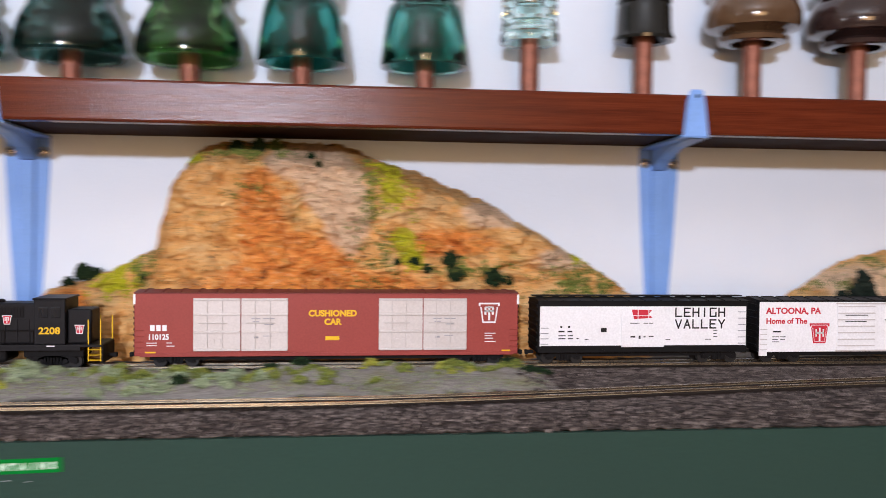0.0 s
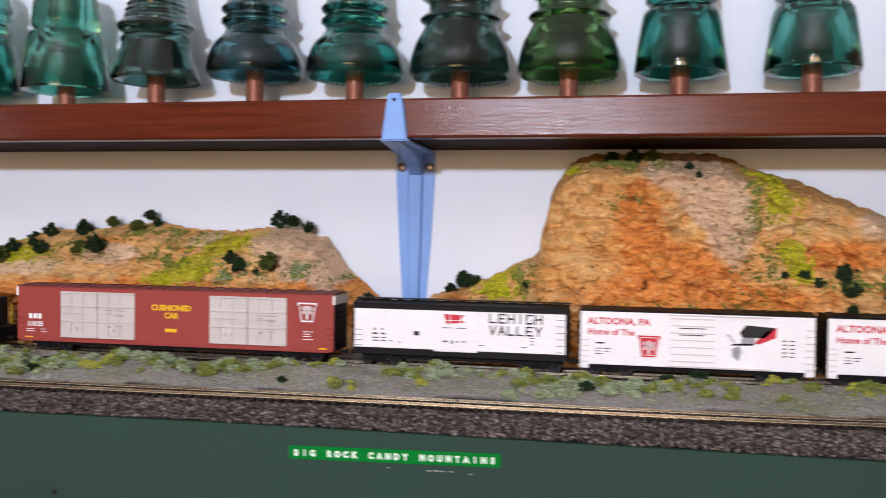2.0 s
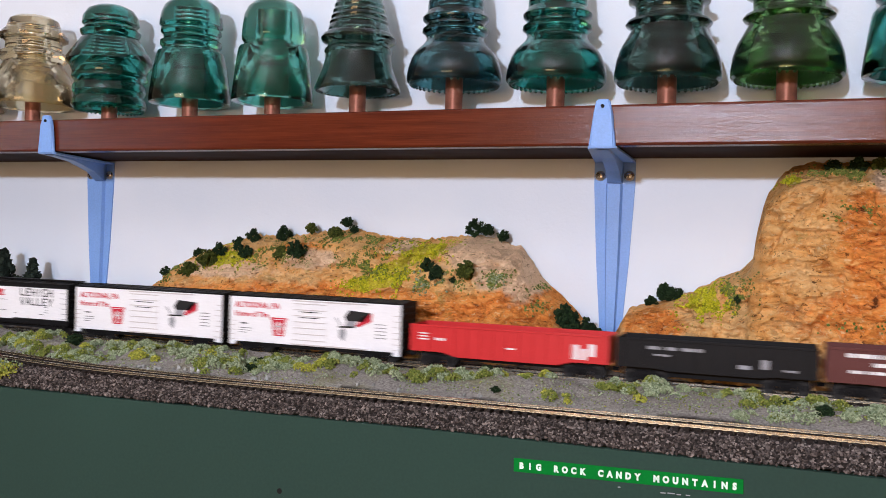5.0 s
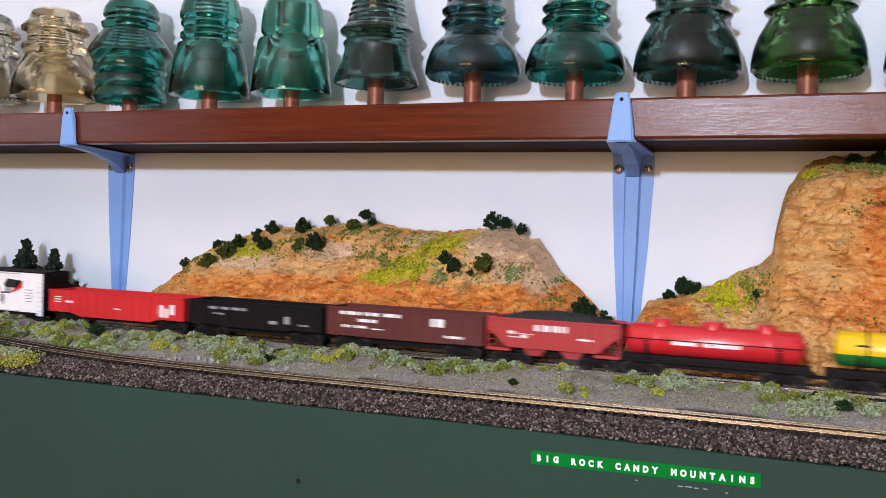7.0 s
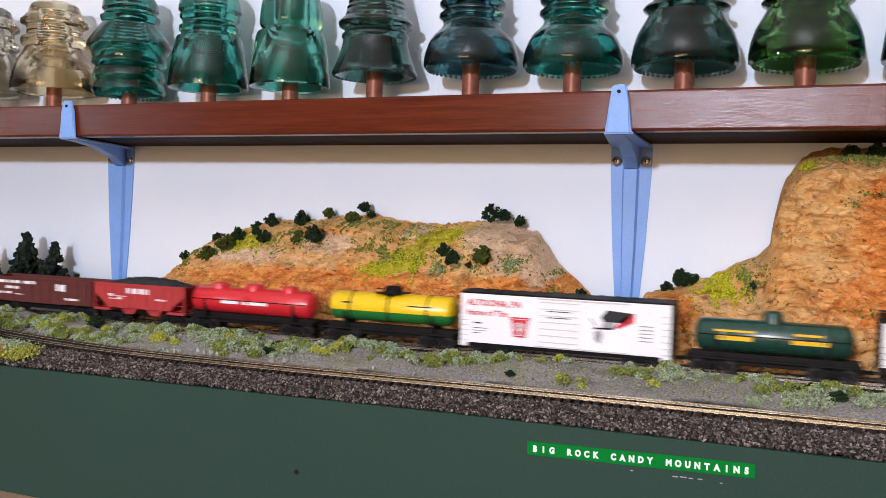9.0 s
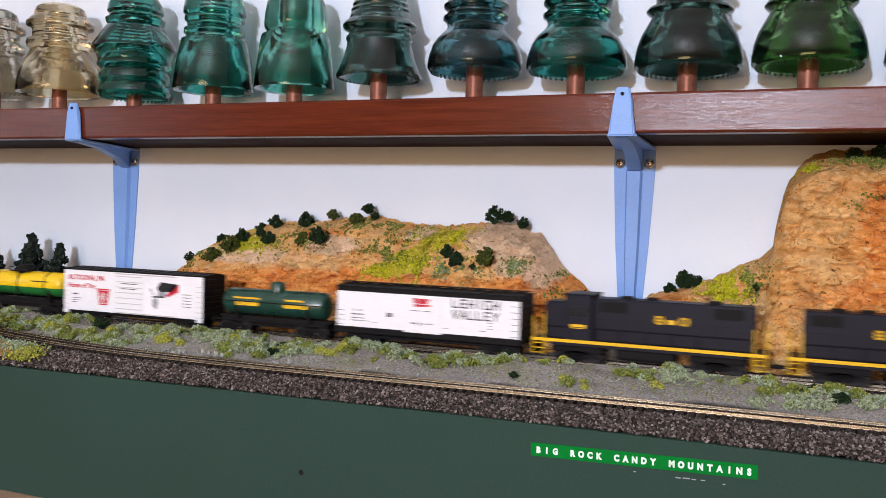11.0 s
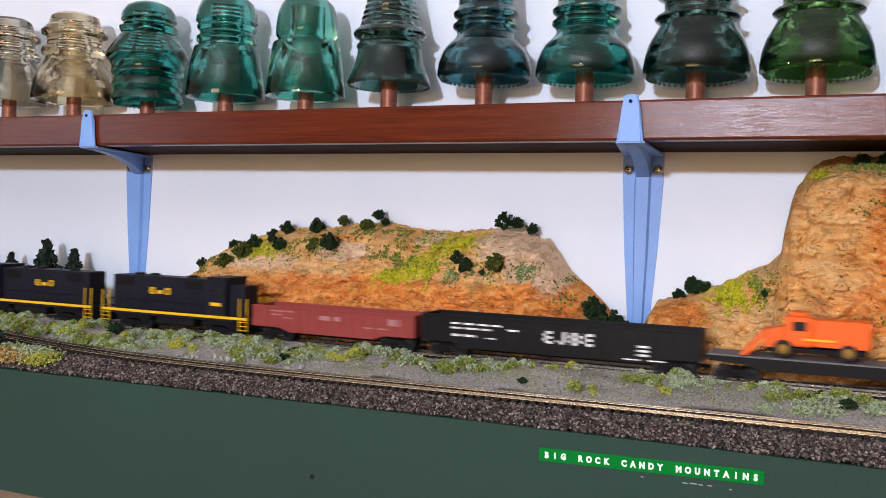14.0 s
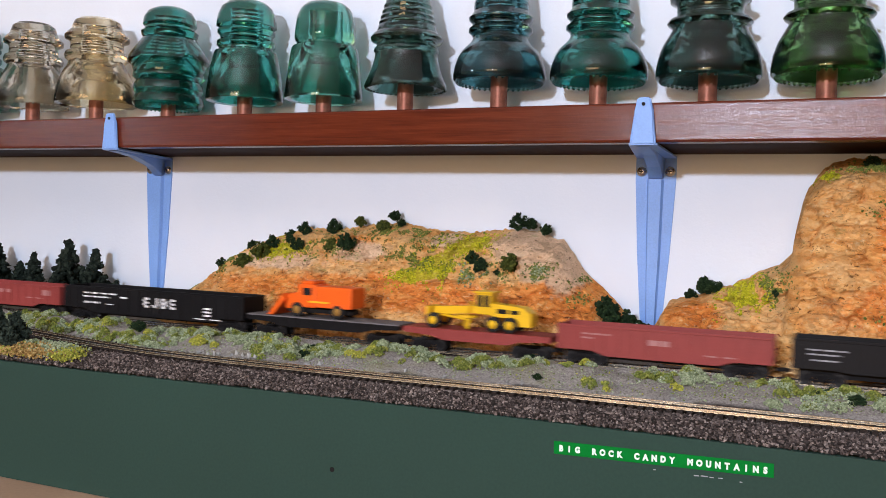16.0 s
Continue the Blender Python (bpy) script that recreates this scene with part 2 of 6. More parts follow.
M_BRIGHTRED = paint("bright_red_gondola", (0.55, 0.028, 0.03), 0.4, 0.06, 30.0, 600.0)
M_BROWN = paint("tuscan_brown_car", (0.105, 0.030, 0.026), 0.45, 0.1, 40.0, 600.0)
M_HOPRED = paint("hopper_red", (0.40, 0.045, 0.045), 0.45, 0.07, 40.0, 600.0)
M_TANKRED = paint("tank_red", (0.60, 0.022, 0.03), 0.3, 0.05, 40.0, 600.0, coat=0.3)
M_TANKYEL = paint("tank_yellow", (0.85, 0.55, 0.01), 0.3, 0.05, 40.0, 600.0, coat=0.3)
M_TANKGRN = paint("tank_green", (0.02, 0.17, 0.035), 0.32, 0.05, 40.0, 600.0)
M_DARKGRN = paint("tank_dark_green", (0.012, 0.052, 0.036), 0.28, 0.08, 40.0, 600.0, coat=0.4)
M_LOCO = paint("locomotive_near_black", (0.012, 0.0115, 0.013), 0.45, 0.1, 40.0, 700.0, sheen=0.10)
M_LOCOBLUE = paint("locomotive_blue_black", (0.0115, 0.0115, 0.0185), 0.45, 0.1, 40.0, 700.0, sheen=0.10)
M_YELLOW = paint("safety_yellow", (0.75, 0.45, 0.015), 0.42, 0.05, 40.0, 700.0)
M_WINDOW = paint("dark_window_glass", (0.012, 0.013, 0.016), 0.08, 0.05, 40.0, 700.0, relief=0)
M_GONRED = paint("faded_red_gondola", (0.25, 0.046, 0.040), 0.5, 0.08, 40.0, 600.0)
M_DECK = paint("grey_flatcar_deck", (0.16, 0.15, 0.15), 0.7, 0.15, 60.0, 700.0)
M_ORANGE = paint("orange_truck_paint", (0.80, 0.120, 0.012), 0.38, 0.05, 40.0, 700.0)
M_HUB = paint("dull_ochre_hub", (0.30, 0.16, 0.035), 0.6, 0.2, 90.0, 900.0)
M_TYRE = paint("black_rubber_tyre", (0.02, 0.02, 0.02), 0.8, 0.15, 90.0, 900.0)
M_COAL = crumbs("coal_lumps", [(0.0, (0.012, 0.012, 0.013)), (1.0, (0.07, 0.07, 0.075))], 0.6)
M_BALLAST = crumbs("grey_brown_ballast", [(0.0, (0.022, 0.017, 0.015)), (0.45, (0.085, 0.066, 0.058)), (0.8, (0.165, 0.13, 0.115)), (1.0, (0.34, 0.28, 0.245))])
M_SAGE = crumbs("pale_sage_turf", [(0.0, (0.17, 0.22, 0.12)), (0.6, (0.33, 0.39, 0.23)), (1.0, (0.47, 0.53, 0.35))])
M_YTURF = crumbs("yellow_green_turf", [(0.0, (0.26, 0.29, 0.015)), (0.6, (0.56, 0.54, 0.020)), (1.0, (0.78, 0.70, 0.05))])
M_GTURF = crumbs("olive_green_turf", [(0.0, (0.10, 0.13, 0.025)), (0.6, (0.20, 0.24, 0.05)), (1.0, (0.33, 0.34, 0.09))])
M_BUSHD = crumbs("dark_green_foam_foliage", [(0.0, (0.008, 0.018, 0.008)), (0.7, (0.018, 0.040, 0.016)), (1.0, (0.04, 0.07, 0.025))])
M_BUSHM = crumbs("olive_foam_foliage", [(0.0, (0.03, 0.045, 0.010)), (0.7, (0.075, 0.095, 0.018)), (1.0, (0.14, 0.15, 0.03))])
M_NEEDLE = crumbs("blackish_green_needles", [(0.0, (0.008, 0.013, 0.010)), (0.7, (0.020, 0.030, 0.022)), (1.0, (0.04, 0.055, 0.04))])
M_STONE = crumbs("pale_grey_stone", [(0.0, (0.25, 0.25, 0.24)), (1.0, (0.50, 0.50, 0.47))])
M_BARK = paint("dark_bark", (0.05, 0.035, 0.025), 0.9, 0.3, 200.0, 1500.0)


# ---- mesh helpers ----
def bm_box(bm, x0, x1, y0, y1, z0, z1, bevel=0.0):
    r = bmesh.ops.create_cube(bm, size=1.0, matrix=Matrix.LocRotScale(((x0 + x1) / 2, (y0 + y1) / 2, (z0 + z1) / 2), None, (x1 - x0, y1 - y0, z1 - z0)))
    if bevel:
        edges = list({e for v in r["verts"] for e in v.link_edges})
        bmesh.ops.bevel(bm, geom=edges, offset=bevel, segments=2, affect="EDGES", profile=0.5)


def bm_rod(bm, a, b, r, seg=8, r2=None):
    a, b = Vector(a), Vector(b)
    d = b - a
    m = Matrix.Translation((a + b) / 2) @ d.to_track_quat("Z", "Y").to_matrix().to_4x4()
    bmesh.ops.create_cone(bm, cap_ends=True, segments=seg, radius1=r, radius2=r if r2 is None else r2, depth=d.length, matrix=m)


def bm_prism(bm, outline, a, b, axis="y"):
    """Extrudes an outline of (x, z) along y, or of (y, z) along x, from a to b."""
    def put(p, s):
        return (p[0], s, p[1]) if axis == "y" else (s, p[0], p[1])
    lo, hi = [bm.verts.new(put(p, a)) for p in outline], [bm.verts.new(put(p, b)) for p in outline]
    n = len(outline)
    for i in range(n):
        bm.faces.new((lo[i], lo[(i + 1) % n], hi[(i + 1) % n], hi[i]))
    bm.faces.new(lo[::-1])
    bm.faces.new(hi)


def bm_lathe(bm, profile, seg=40):
    """Turns (radius, height) pairs round z."""
    rings = []
    for r, z in profile:
        if r < 1e-6:
            rings.append([bm.verts.new((0, 0, z))])
        else:
            rings.append([bm.verts.new((r * math.cos(2 * math.pi * i / seg), r * math.sin(2 * math.pi * i / seg), z)) for i in range(seg)])
    for p, q in zip(rings, rings[1:]):
        for i in range(seg):
            j = (i + 1) % seg
            if len(p) == 1 and len(q) > 1:
                bm.faces.new((p[0], q[j], q[i]))
            elif len(q) == 1 and len(p) > 1:
                bm.faces.new((p[i], p[j], q[0]))
            elif len(p) > 1:
                bm.faces.new((p[i], p[j], q[j], q[i]))


def finish(name, bm, material, smooth=False):
    bmesh.ops.recalc_face_normals(bm, faces=bm.faces[:])
    me = bpy.data.meshes.new(name)
    bm.to_mesh(me)
    bm.free()
    me.materials.append(material)
    if smooth:
        me.polygons.foreach_set("use_smooth", [True] * len(me.polygons))
    return me


def part(name, bm, material, parent=None, label="", smooth=False, at=None):
    ob = new(name, finish(name, bm, material, smooth))
    if parent is not None:
        ob.parent = parent
    if at is not None:
        ob.matrix_basis = at
    if label:
        ob["label"] = label
    return ob


def shared(name, me, parent=None, at=None, label=""):
    ob = new(name, me)
    if parent is not None:
        ob.parent = parent
    if at is not None:
        ob.matrix_basis = at
    if label:
        ob["label"] = label
    return ob


def box_part(name, parent, material, x0, x1, y0, y1, z0, z1, bevel=0.0, label=""):
    bm = bmesh.new()
    bm_box(bm, x0, x1, y0, y1, z0, z1, bevel)
    return part(name, bm, material, parent, label)


def thing(name, label, category, m=None, group="", kind=""):
    ob = new(name)
    ob.empty_display_size = 0.01
    if m is not None:
        ob.matrix_basis = m
    return tagged(ob, label, category, group, kind)


def lettering(name, text, size, material, parent, x, y, z, align="LEFT", squeeze=1.0, turn=0.0, bold=0.0):
    """Raised flat letters that face -y."""
    cu = bpy.data.curves.new(name, "FONT")
    cu.body, cu.size, cu.align_x, cu.extrude, cu.resolution_u, cu.offset = text, size, align, 0.00012, 3, bold
    tmp = new(name, cu)
    bpy.context.view_layer.update()
    me = bpy.data.meshes.new_from_object(tmp.evaluated_get(bpy.context.evaluated_depsgraph_get()))
    bpy.data.objects.remove(tmp)
    me.materials.clear()
    me.materials.append(material)
    ob = new(name, me)
    ob.parent = parent
    ob.matrix_basis = Matrix.Translation((x, y, z)) @ pose(0, 0, 0, 90, turn, 0) @ Matrix.Diagonal((squeeze, 1, 1, 1))
    return ob


def bars(name, parent, material, y, rows):
    """Unreadable print: plain bars (x0, x1, z0, z1) that face -y."""
    bm = bmesh.new()
    for x0, x1, z0, z1 in rows:
        bm_box(bm, x0, x1, y - 0.00012, y + 0.0003, z0, z1)
    return tagged(part(name, bm, material, parent), kind="stuff")


def word_blocks(x0, z0, w, h, gap, count):
    return [(x0 + i * (w + gap), x0 + i * (w + gap) + w, z0, z0 + h) for i in range(count)]


def mesh_of(name, verts, faces, material, smooth=False):
    me = bpy.data.meshes.new(name)
    me.from_pydata(verts, [], faces)
    me.materials.append(material)
    if smooth:
        me.polygons.foreach_set("use_smooth", [True] * len(me.polygons))
    me.update()
    return me


OCTA = np.array([(1, 0, 0), (-1, 0, 0), (0, 1, 0), (0, -1, 0), (0, 0, 1), (0, 0, -1)], float)
OCTA_F = np.array([(0, 2, 4), (2, 1, 4), (1, 3, 4), (3, 0, 4), (2, 0, 5), (1, 2, 5), (3, 1, 5), (0, 3, 5)])


def grains(name, points, sizes, material, flat=0.75, rng=None):
    """Many small uneven lumps, each an island, in one mesh."""
    rng = rng or np.random.default_rng(5)
    n = len(points)
    q = rng.normal(size=(n, 4))
    q /= np.linalg.norm(q, axis=1)[:, None]
    w, x, y, z = q.T
    rot = np.stack([np.stack([1 - 2 * (y * y + z * z), 2 * (x * y - w * z), 2 * (x * z + w * y)], -1),
                    np.stack([2 * (x * y + w * z), 1 - 2 * (x * x + z * z), 2 * (y * z - w * x)], -1),
                    np.stack([2 * (x * z - w * y), 2 * (y * z + w * x), 1 - 2 * (x * x + y * y)], -1)], 1)
    v = OCTA[None] * (0.65 + 0.7 * rng.random((n, 6, 1))) * np.array([1, 0.85, flat])
    v = np.einsum("nij,nkj->nki", rot, v) * np.asarray(sizes)[:, None, None] + np.asarray(points)[:, None, :]
    f = (OCTA_F[None] + 6 * np.arange(n)[:, None, None]).reshape(-1, 3)
    return mesh_of(name, v.reshape(-1, 3).tolist(), f.tolist(), material)


LINES = {}


def knots(x, pairs):
    """Line through (x, value) pairs."""
    if id(pairs) not in LINES:
        LINES[id(pairs)] = ([p[0] for p in pairs], [p[1] for p in pairs])
    xs, ys = LINES[id(pairs)]
    if x <= xs[0]:
        return ys[0]
    for k in range(1, len(xs)):
        if x < xs[k]:
            return ys[k - 1] + (ys[k] - ys[k - 1]) * (x - xs[k - 1]) / (xs[k] - xs[k - 1])
    return ys[-1]


def fbm(x, y, z, f, octaves=4):
    s, a = 0.0, 1.0
    for _ in range(octaves):
        s += a * noise.noise((x * f, y * f, z * f))
        f *= 2.1
        a *= 0.5
    return s


# ---- room and setting ----
X0, X1 = -5.4, 4.8     # ends of the room
Y0 = -4.2
FASCIA_Y = 0.408
LEDGE_Z = 1.104


def setting(name, label, category, bm, material):
    return tagged(part(name, bm, material), label, category, kind="structure")


def build_room():
    bm = bmesh.new()
    bm_box(bm, X0 - 0.1, X1 + 0.1, WALL_Y, WALL_Y + 0.1, 0.0, 2.5)
    setting("wall_north", "white painted wall with a faint sky-blue tint", "wall", bm, M_WALL)
    # unseen shell: other walls, floor and ceiling added to bounce light
    for name, b in (("bounce_wall_south", (X0 - 0.1, X1 + 0.1, Y0 - 0.1, Y0, 0, 2.5)), ("bounce_wall_west", (X0 - 0.1, X0, Y0, WALL_Y, 0, 2.5)), ("bounce_wall_east", (X1, X1 + 0.1, Y0, WALL_Y, 0, 2.5))):
        bm = bmesh.new()
        bm_box(bm, *b)
        setting(name, "unseen cream wall added to bounce warm light", "wall", bm, M_ROOM)
    bm = bmesh.new()
    bm_box(bm, X0 - 0.1, X1 + 0.1, Y0 - 0.1, WALL_Y + 0.1, -0.1, 0.0)
    setting("floor", "unseen brown floor added to close the room", "floor", bm, M_FLOOR)
    bm = bmesh.new()
    bm_box(bm, X0 - 0.1, X1 + 0.1, Y0 - 0.1, WALL_Y + 0.1, 2.5, 2.6)
    setting("ceiling", "unseen white ceiling added to close the room", "ceiling", bm, M_CEILING)


# middle line of the front track, which swings away at both ends
FRONT = [(-5.4, 0.5725), (-1.5, 0.5725), (-1.25, 0.556), (-1.10, 0.538), (-1.0, 0.517), (-0.93, 0.499), (-0.88, 0.486), (-0.82, 0.473), (-0.76, 0.465), (-0.68, 0.462), (-0.60, 0.463),
         (-0.48, 0.467), (-0.38, 0.471), (-0.2, 0.474), (-0.1, 0.476), (-0.03, 0.482), (0.05, 0.492), (0.18, 0.512), (0.30, 0.528), (0.42, 0.541), (0.60, 0.556), (0.90, 0.5715), (1.2, 0.5725), (4.8, 0.5725)]


def front_y(x):
    return sum(knots(x + d, FRONT) for d in (-0.06, -0.03, 0.0, 0.03, 0.06)) / 5


BOARD_TOP = [(-5.4, 1.2025), (-1.2, 1.2025), (-0.79, 1.2032), (-0.55, 1.2055), (-0.42, 1.2068), (-0.17, 1.2072), (4.8, 1.2075)]


def ground_z(x, y):
    """Height of the scenery base."""
    fy = front_y(x)
    z = RAIL - 0.0036
    edge = max(0.0, 1 - (y - FASCIA_Y) / 0.028)
    z += (knots(x, BOARD_TOP) + 0.0005 - z) * edge                # shoulder down to the board
    a, b = fy + 0.017, TRACK_Y - 0.019                            # bank between the tracks
    if a < y < b and x < 0.10:
        u = (y - a) / (b - a)
        z += min(1.0, max(0.0, (0.075 - x) / 0.05)) * math.sin(math.pi * u ** 0.85) ** 0.8 * (0.0098 + 0.0072 * fbm(x, y, 0, 20, 3) + 0.0034 * noise.noise((x * 105, y * 105, 5)))
    if y > TRACK_Y + 0.02:
        z += 0.02 * (y - TRACK_Y - 0.02)
    if min(abs(y - fy), abs(y - TRACK_Y)) < 0.0165:
        z = min(z, RAIL - 0.0050)                                 # bed under the sleepers
    return z + 0.0006 * fbm(x, y, 3.0, 180, 2)


def build_ground():
    xs = [X0, -4.0, -2.6, -1.8] + [-1.45 + 0.0042 * i for i in range(500)] + [0.9, 1.6, 2.6, 3.8, X1]
    ys = [FASCIA_Y + 0.004 + 0.0036 * i for i in range(76)] + [0.70, 0.735, 0.77, WALL_Y]
    verts = [(x, y, ground_z(x, y)) for x in xs for y in ys]
    n = len(ys)
    faces = [(i * n + j, (i + 1) * n + j, (i + 1) * n + j + 1, i * n + j + 1) for i in range(len(xs) - 1) for j in range(n - 1)]
    me = mesh_of("ground", verts, faces, M_GROUND, True)
    layer = me.attributes.new("bed", "FLOAT", "POINT")
    layer.data.foreach_set("value", [0.0 if (front_y(x) + 0.019 < y < TRACK_Y - 0.021 and x < 0.055) or y > TRACK_Y + 0.04 else 1.0 for x, y, z in verts])
    ob = new("ground", me)
    tagged(ob, "grey plaster and earth scenery base with a low bank between tracks", "ground", kind="structure")
    bm = bmesh.new()
    bm_box(bm, X0, X1, FASCIA_Y + 0.006, WALL_Y, LEDGE_Z, RAIL - 0.018)
    setting("benchwork", "timber base of the model railway under the scenery", "base", bm, M_TAN)
    bm = bmesh.new()
    bm_prism(bm, [(X0, LEDGE_Z)] + BOARD_TOP + [(X1, LEDGE_Z)], FASCIA_Y, FASCIA_Y + 0.005)
    setting("fascia_board", "dark green painted hardboard along the front of the layout", "fascia", bm, M_FASCIA)
    bm = bmesh.new()
    bm_box(bm, X0, X1, 0.335, WALL_Y, LEDGE_Z - 0.022, LEDGE_Z - 0.0005, 0.002)
    setting("ledge", "tan wooden ledge below the green board", "ledge", bm, M_TAN)
    bm = bmesh.new()
    for x in (-4.5, -3.2, -1.9, -0.6, 0.7, 2.0, 3.3):
        bm_box(bm, x - 0.03, x + 0.03, 0.50, 0.56, 0.0, LEDGE_Z - 0.022)
    tagged(part("support_posts", bm, M_TAN), "square timber posts that carry the ledge", "support", kind="structure")


def build_label():
    """Embossed tape on the board."""
    tape = thing("label_tape", "green embossed plastic label tape with white capital letters", "label", pose(-0.317, FASCIA_Y, 1.1931, 0, -1.3, 0))
    bm = bmesh.new()
    bm_box(bm, -0.0656, 0.0656, -0.0006, 0.0, -0.0041, 0.0041, 0.0002)
    part("tape", bm, M_TAPE, tape)
    text = "BIG ROCK CANDY MOUNTAINS"
    step = 0.1217 / (len(text) - 1)
    for i, ch in enumerate(text):
        if ch != " ":
            lettering("letter", ch, 0.0050, M_EMBOSS, tape, -0.0607 + i * step, -0.0007, -0.0018, "CENTER", 0.86, 0.0, 0.00034)
    flecks = thing("worn_sticker", "few white flecks remaining of an older label", "label remnant", pose(-0.29, FASCIA_Y, 1.1855, 0, -1.3, 0))
    bars("flecks", flecks, M_GREYP, -0.0001, [(-0.03, -0.0285, 0.0008, 0.0013), (-0.006, -0.003, 0.0, 0.0006), (-0.002, 0.002, 0.0002, 0.0008), (0.003, 0.0055, 0, 0.0005), (0.008, 0.0105, 0.0001, 0.0006), (0.02, 0.0215, -0.0008, -0.0003)])
    plug = thing("screw_hole_disc", "dark disc for a screw hole with a chipped rim in the green board", "hole", pose(-0.544, FASCIA_Y, 1.1550))
    # solid black disc stands in for the dark of a hole
    bm = bmesh.new()
    bm_rod(bm, (0, -0.0002, 0), (0, 0.001, 0), 0.0019, 14)
    part("hole", bm, M_UNDER, plug)
    bm = bmesh.new()
    bm_rod(bm, (0.0016, -0.0001, -0.0012), (0.0016, 0.001, -0.0012), 0.0028, 12)
    part("chip", bm, M_FASCIA, plug)


# ---- shelf ----
def build_shelf():
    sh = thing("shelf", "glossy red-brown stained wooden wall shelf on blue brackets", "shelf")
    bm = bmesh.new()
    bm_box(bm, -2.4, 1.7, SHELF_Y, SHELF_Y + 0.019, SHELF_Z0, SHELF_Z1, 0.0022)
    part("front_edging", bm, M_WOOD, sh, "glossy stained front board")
    # board split from the edging so its colour can hold the underside shade
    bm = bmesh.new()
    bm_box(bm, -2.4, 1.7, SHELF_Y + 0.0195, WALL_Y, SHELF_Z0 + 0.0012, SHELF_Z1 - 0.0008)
    part("shelf_board", bm, M_SHADEWOOD, sh, "shelf board coloured dark for underside shade")


def bracket(m, lean=0.0):
    """Pressed steel shelf bracket: ribbed wall leg, arm under the shelf, turned-up end."""
    br = thing("shelf_bracket", "light blue enamelled steel shelf bracket screwed to the wall", "bracket", m, "brackets under the shelf")
    # leg on the wall: tapered plate with a raised rib
    bm = bmesh.new()
    zt, zb = SHELF_Z0 - 0.001, 1.212
    plate = [(-0.0205, zt), (-0.0205, 1.385), (-0.0165, 1.31), (-0.009, zb), (0.009, zb), (0.0165, 1.31), (0.0205, 1.385), (0.0205, zt)]
    bm_prism(bm, plate, -0.0018, 0.0)
    rib = [(-0.0085, 1.385), (-0.0075, 1.31), (-0.0045, zb), (0.0045, zb), (0.0075, 1.31), (0.0085, 1.385)]
    lo = [bm.verts.new((x, -0.0018, z)) for x, z in rib]
    hi = [bm.verts.new((x * 0.75, -0.0058, z)) for x, z in rib]
    for i in range(6):
        j = (i + 1) % 6
        bm.faces.new((lo[i], lo[j], hi[j], hi[i]))
    bm.faces.new(hi)
    part("wall_leg", bm, M_BLUE, br)
    # arm under the shelf, narrowing forward, with the rib as a brace
    out = -(WALL_Y - SHELF_Y) - 0.0022
    bm = bmesh.new()
    v = [bm.verts.new(p) for p in ((-0.0205, 0, zt), (0.0205, 0, zt), (0.0125 + lean, out, zt), (-0.0125 + lean, out, zt), (-0.0205, 0, zt - 0.0018), (0.0205, 0, zt - 0.0018), (0.0125 + lean, out, zt - 0.0018), (-0.0125 + lean, out, zt - 0.0018))]
    for f in ((0, 1, 2, 3), (7, 6, 5, 4), (0, 4, 5, 1), (1, 5, 6, 2), (2, 6, 7, 3), (3, 7, 4, 0)):
        bm.faces.new([v[i] for i in f])
    part("arm", bm, M_BLUE, br)
    bm = bmesh.new()
    prof = [(0.0, 1.386, 0.0085), (-0.0058, 1.386, 0.0068), (-0.03, 1.3955, 0.0066), (-0.08, 1.4035, 0.006), (out + 0.004, zt - 0.0025, 0.005)]
    left = [bm.verts.new((-w + lean * y / out, y, z)) for y, z, w in prof]
    right = [bm.verts.new((w + lean * y / out, y, z)) for y, z, w in prof]
    upl = [bm.verts.new((-w * 1.15 + lean * y / out, y, zt - 0.001)) for y, z, w in prof]
    upr = [bm.verts.new((w * 1.15 + lean * y / out, y, zt - 0.001)) for y, z, w in prof]
    for i in range(len(prof) - 1):
        bm.faces.new((left[i], left[i + 1], right[i + 1], right[i]))
        bm.faces.new((left[i], upl[i], upl[i + 1], left[i + 1]))
        bm.faces.new((right[i], right[i + 1], upr[i + 1], upr[i]))
    part("brace_rib", bm, M_BLUE, br)
    # end turned up against the front of the shelf
    bm = bmesh.new()
    tab = [(-0.0125, zt - 0.0018), (-0.0085, 1.437), (-0.0062, 1.4485), (0.0062, 1.4485), (0.0085, 1.437), (0.0125, zt - 0.0018)]
    front = [(x * 0.86 + lean, out - 0.0034, z) for x, z in tab]
    back = [(x + lean, out, z) for x, z in tab]
    a, b = [bm.verts.new(p) for p in front], [bm.verts.new(p) for p in back]
    for i in range(6):
        j = (i + 1) % 6
        bm.faces.new((a[i], a[j], b[j], b[i]))
    bm.faces.new(a)
    bm.faces.new(b)
    bmesh.ops.bevel(bm, geom=bm.edges[:], offset=0.0012, segments=3, affect="EDGES")
    end = part("turned_up_end", bm, M_BLUE, br)
    # black plug on the face in place of a shaded hole
    bm = bmesh.new()
    bm_rod(bm, (lean, out - 0.0044, 1.4425), (lean, out - 0.001, 1.4425), 0.0016, 12)
    part("screw_hole_disc", bm, M_UNDER, end)
    for sx in (-0.0145, 0.0145):
        bm = bmesh.new()
        bm_lathe(bm, [(0.0052, 0.0), (0.0052, 0.0006), (0.0042, 0.0022), (0.002, 0.0030), (0.0, 0.0030)], 20)
        screw = part("screw", bm, M_STEEL, br, "pan head steel screw", True, Matrix.Translation((sx, -0.0018, 1.393)) @ pose(0, 0, 0, 90, 0, 0))
        bm = bmesh.new()
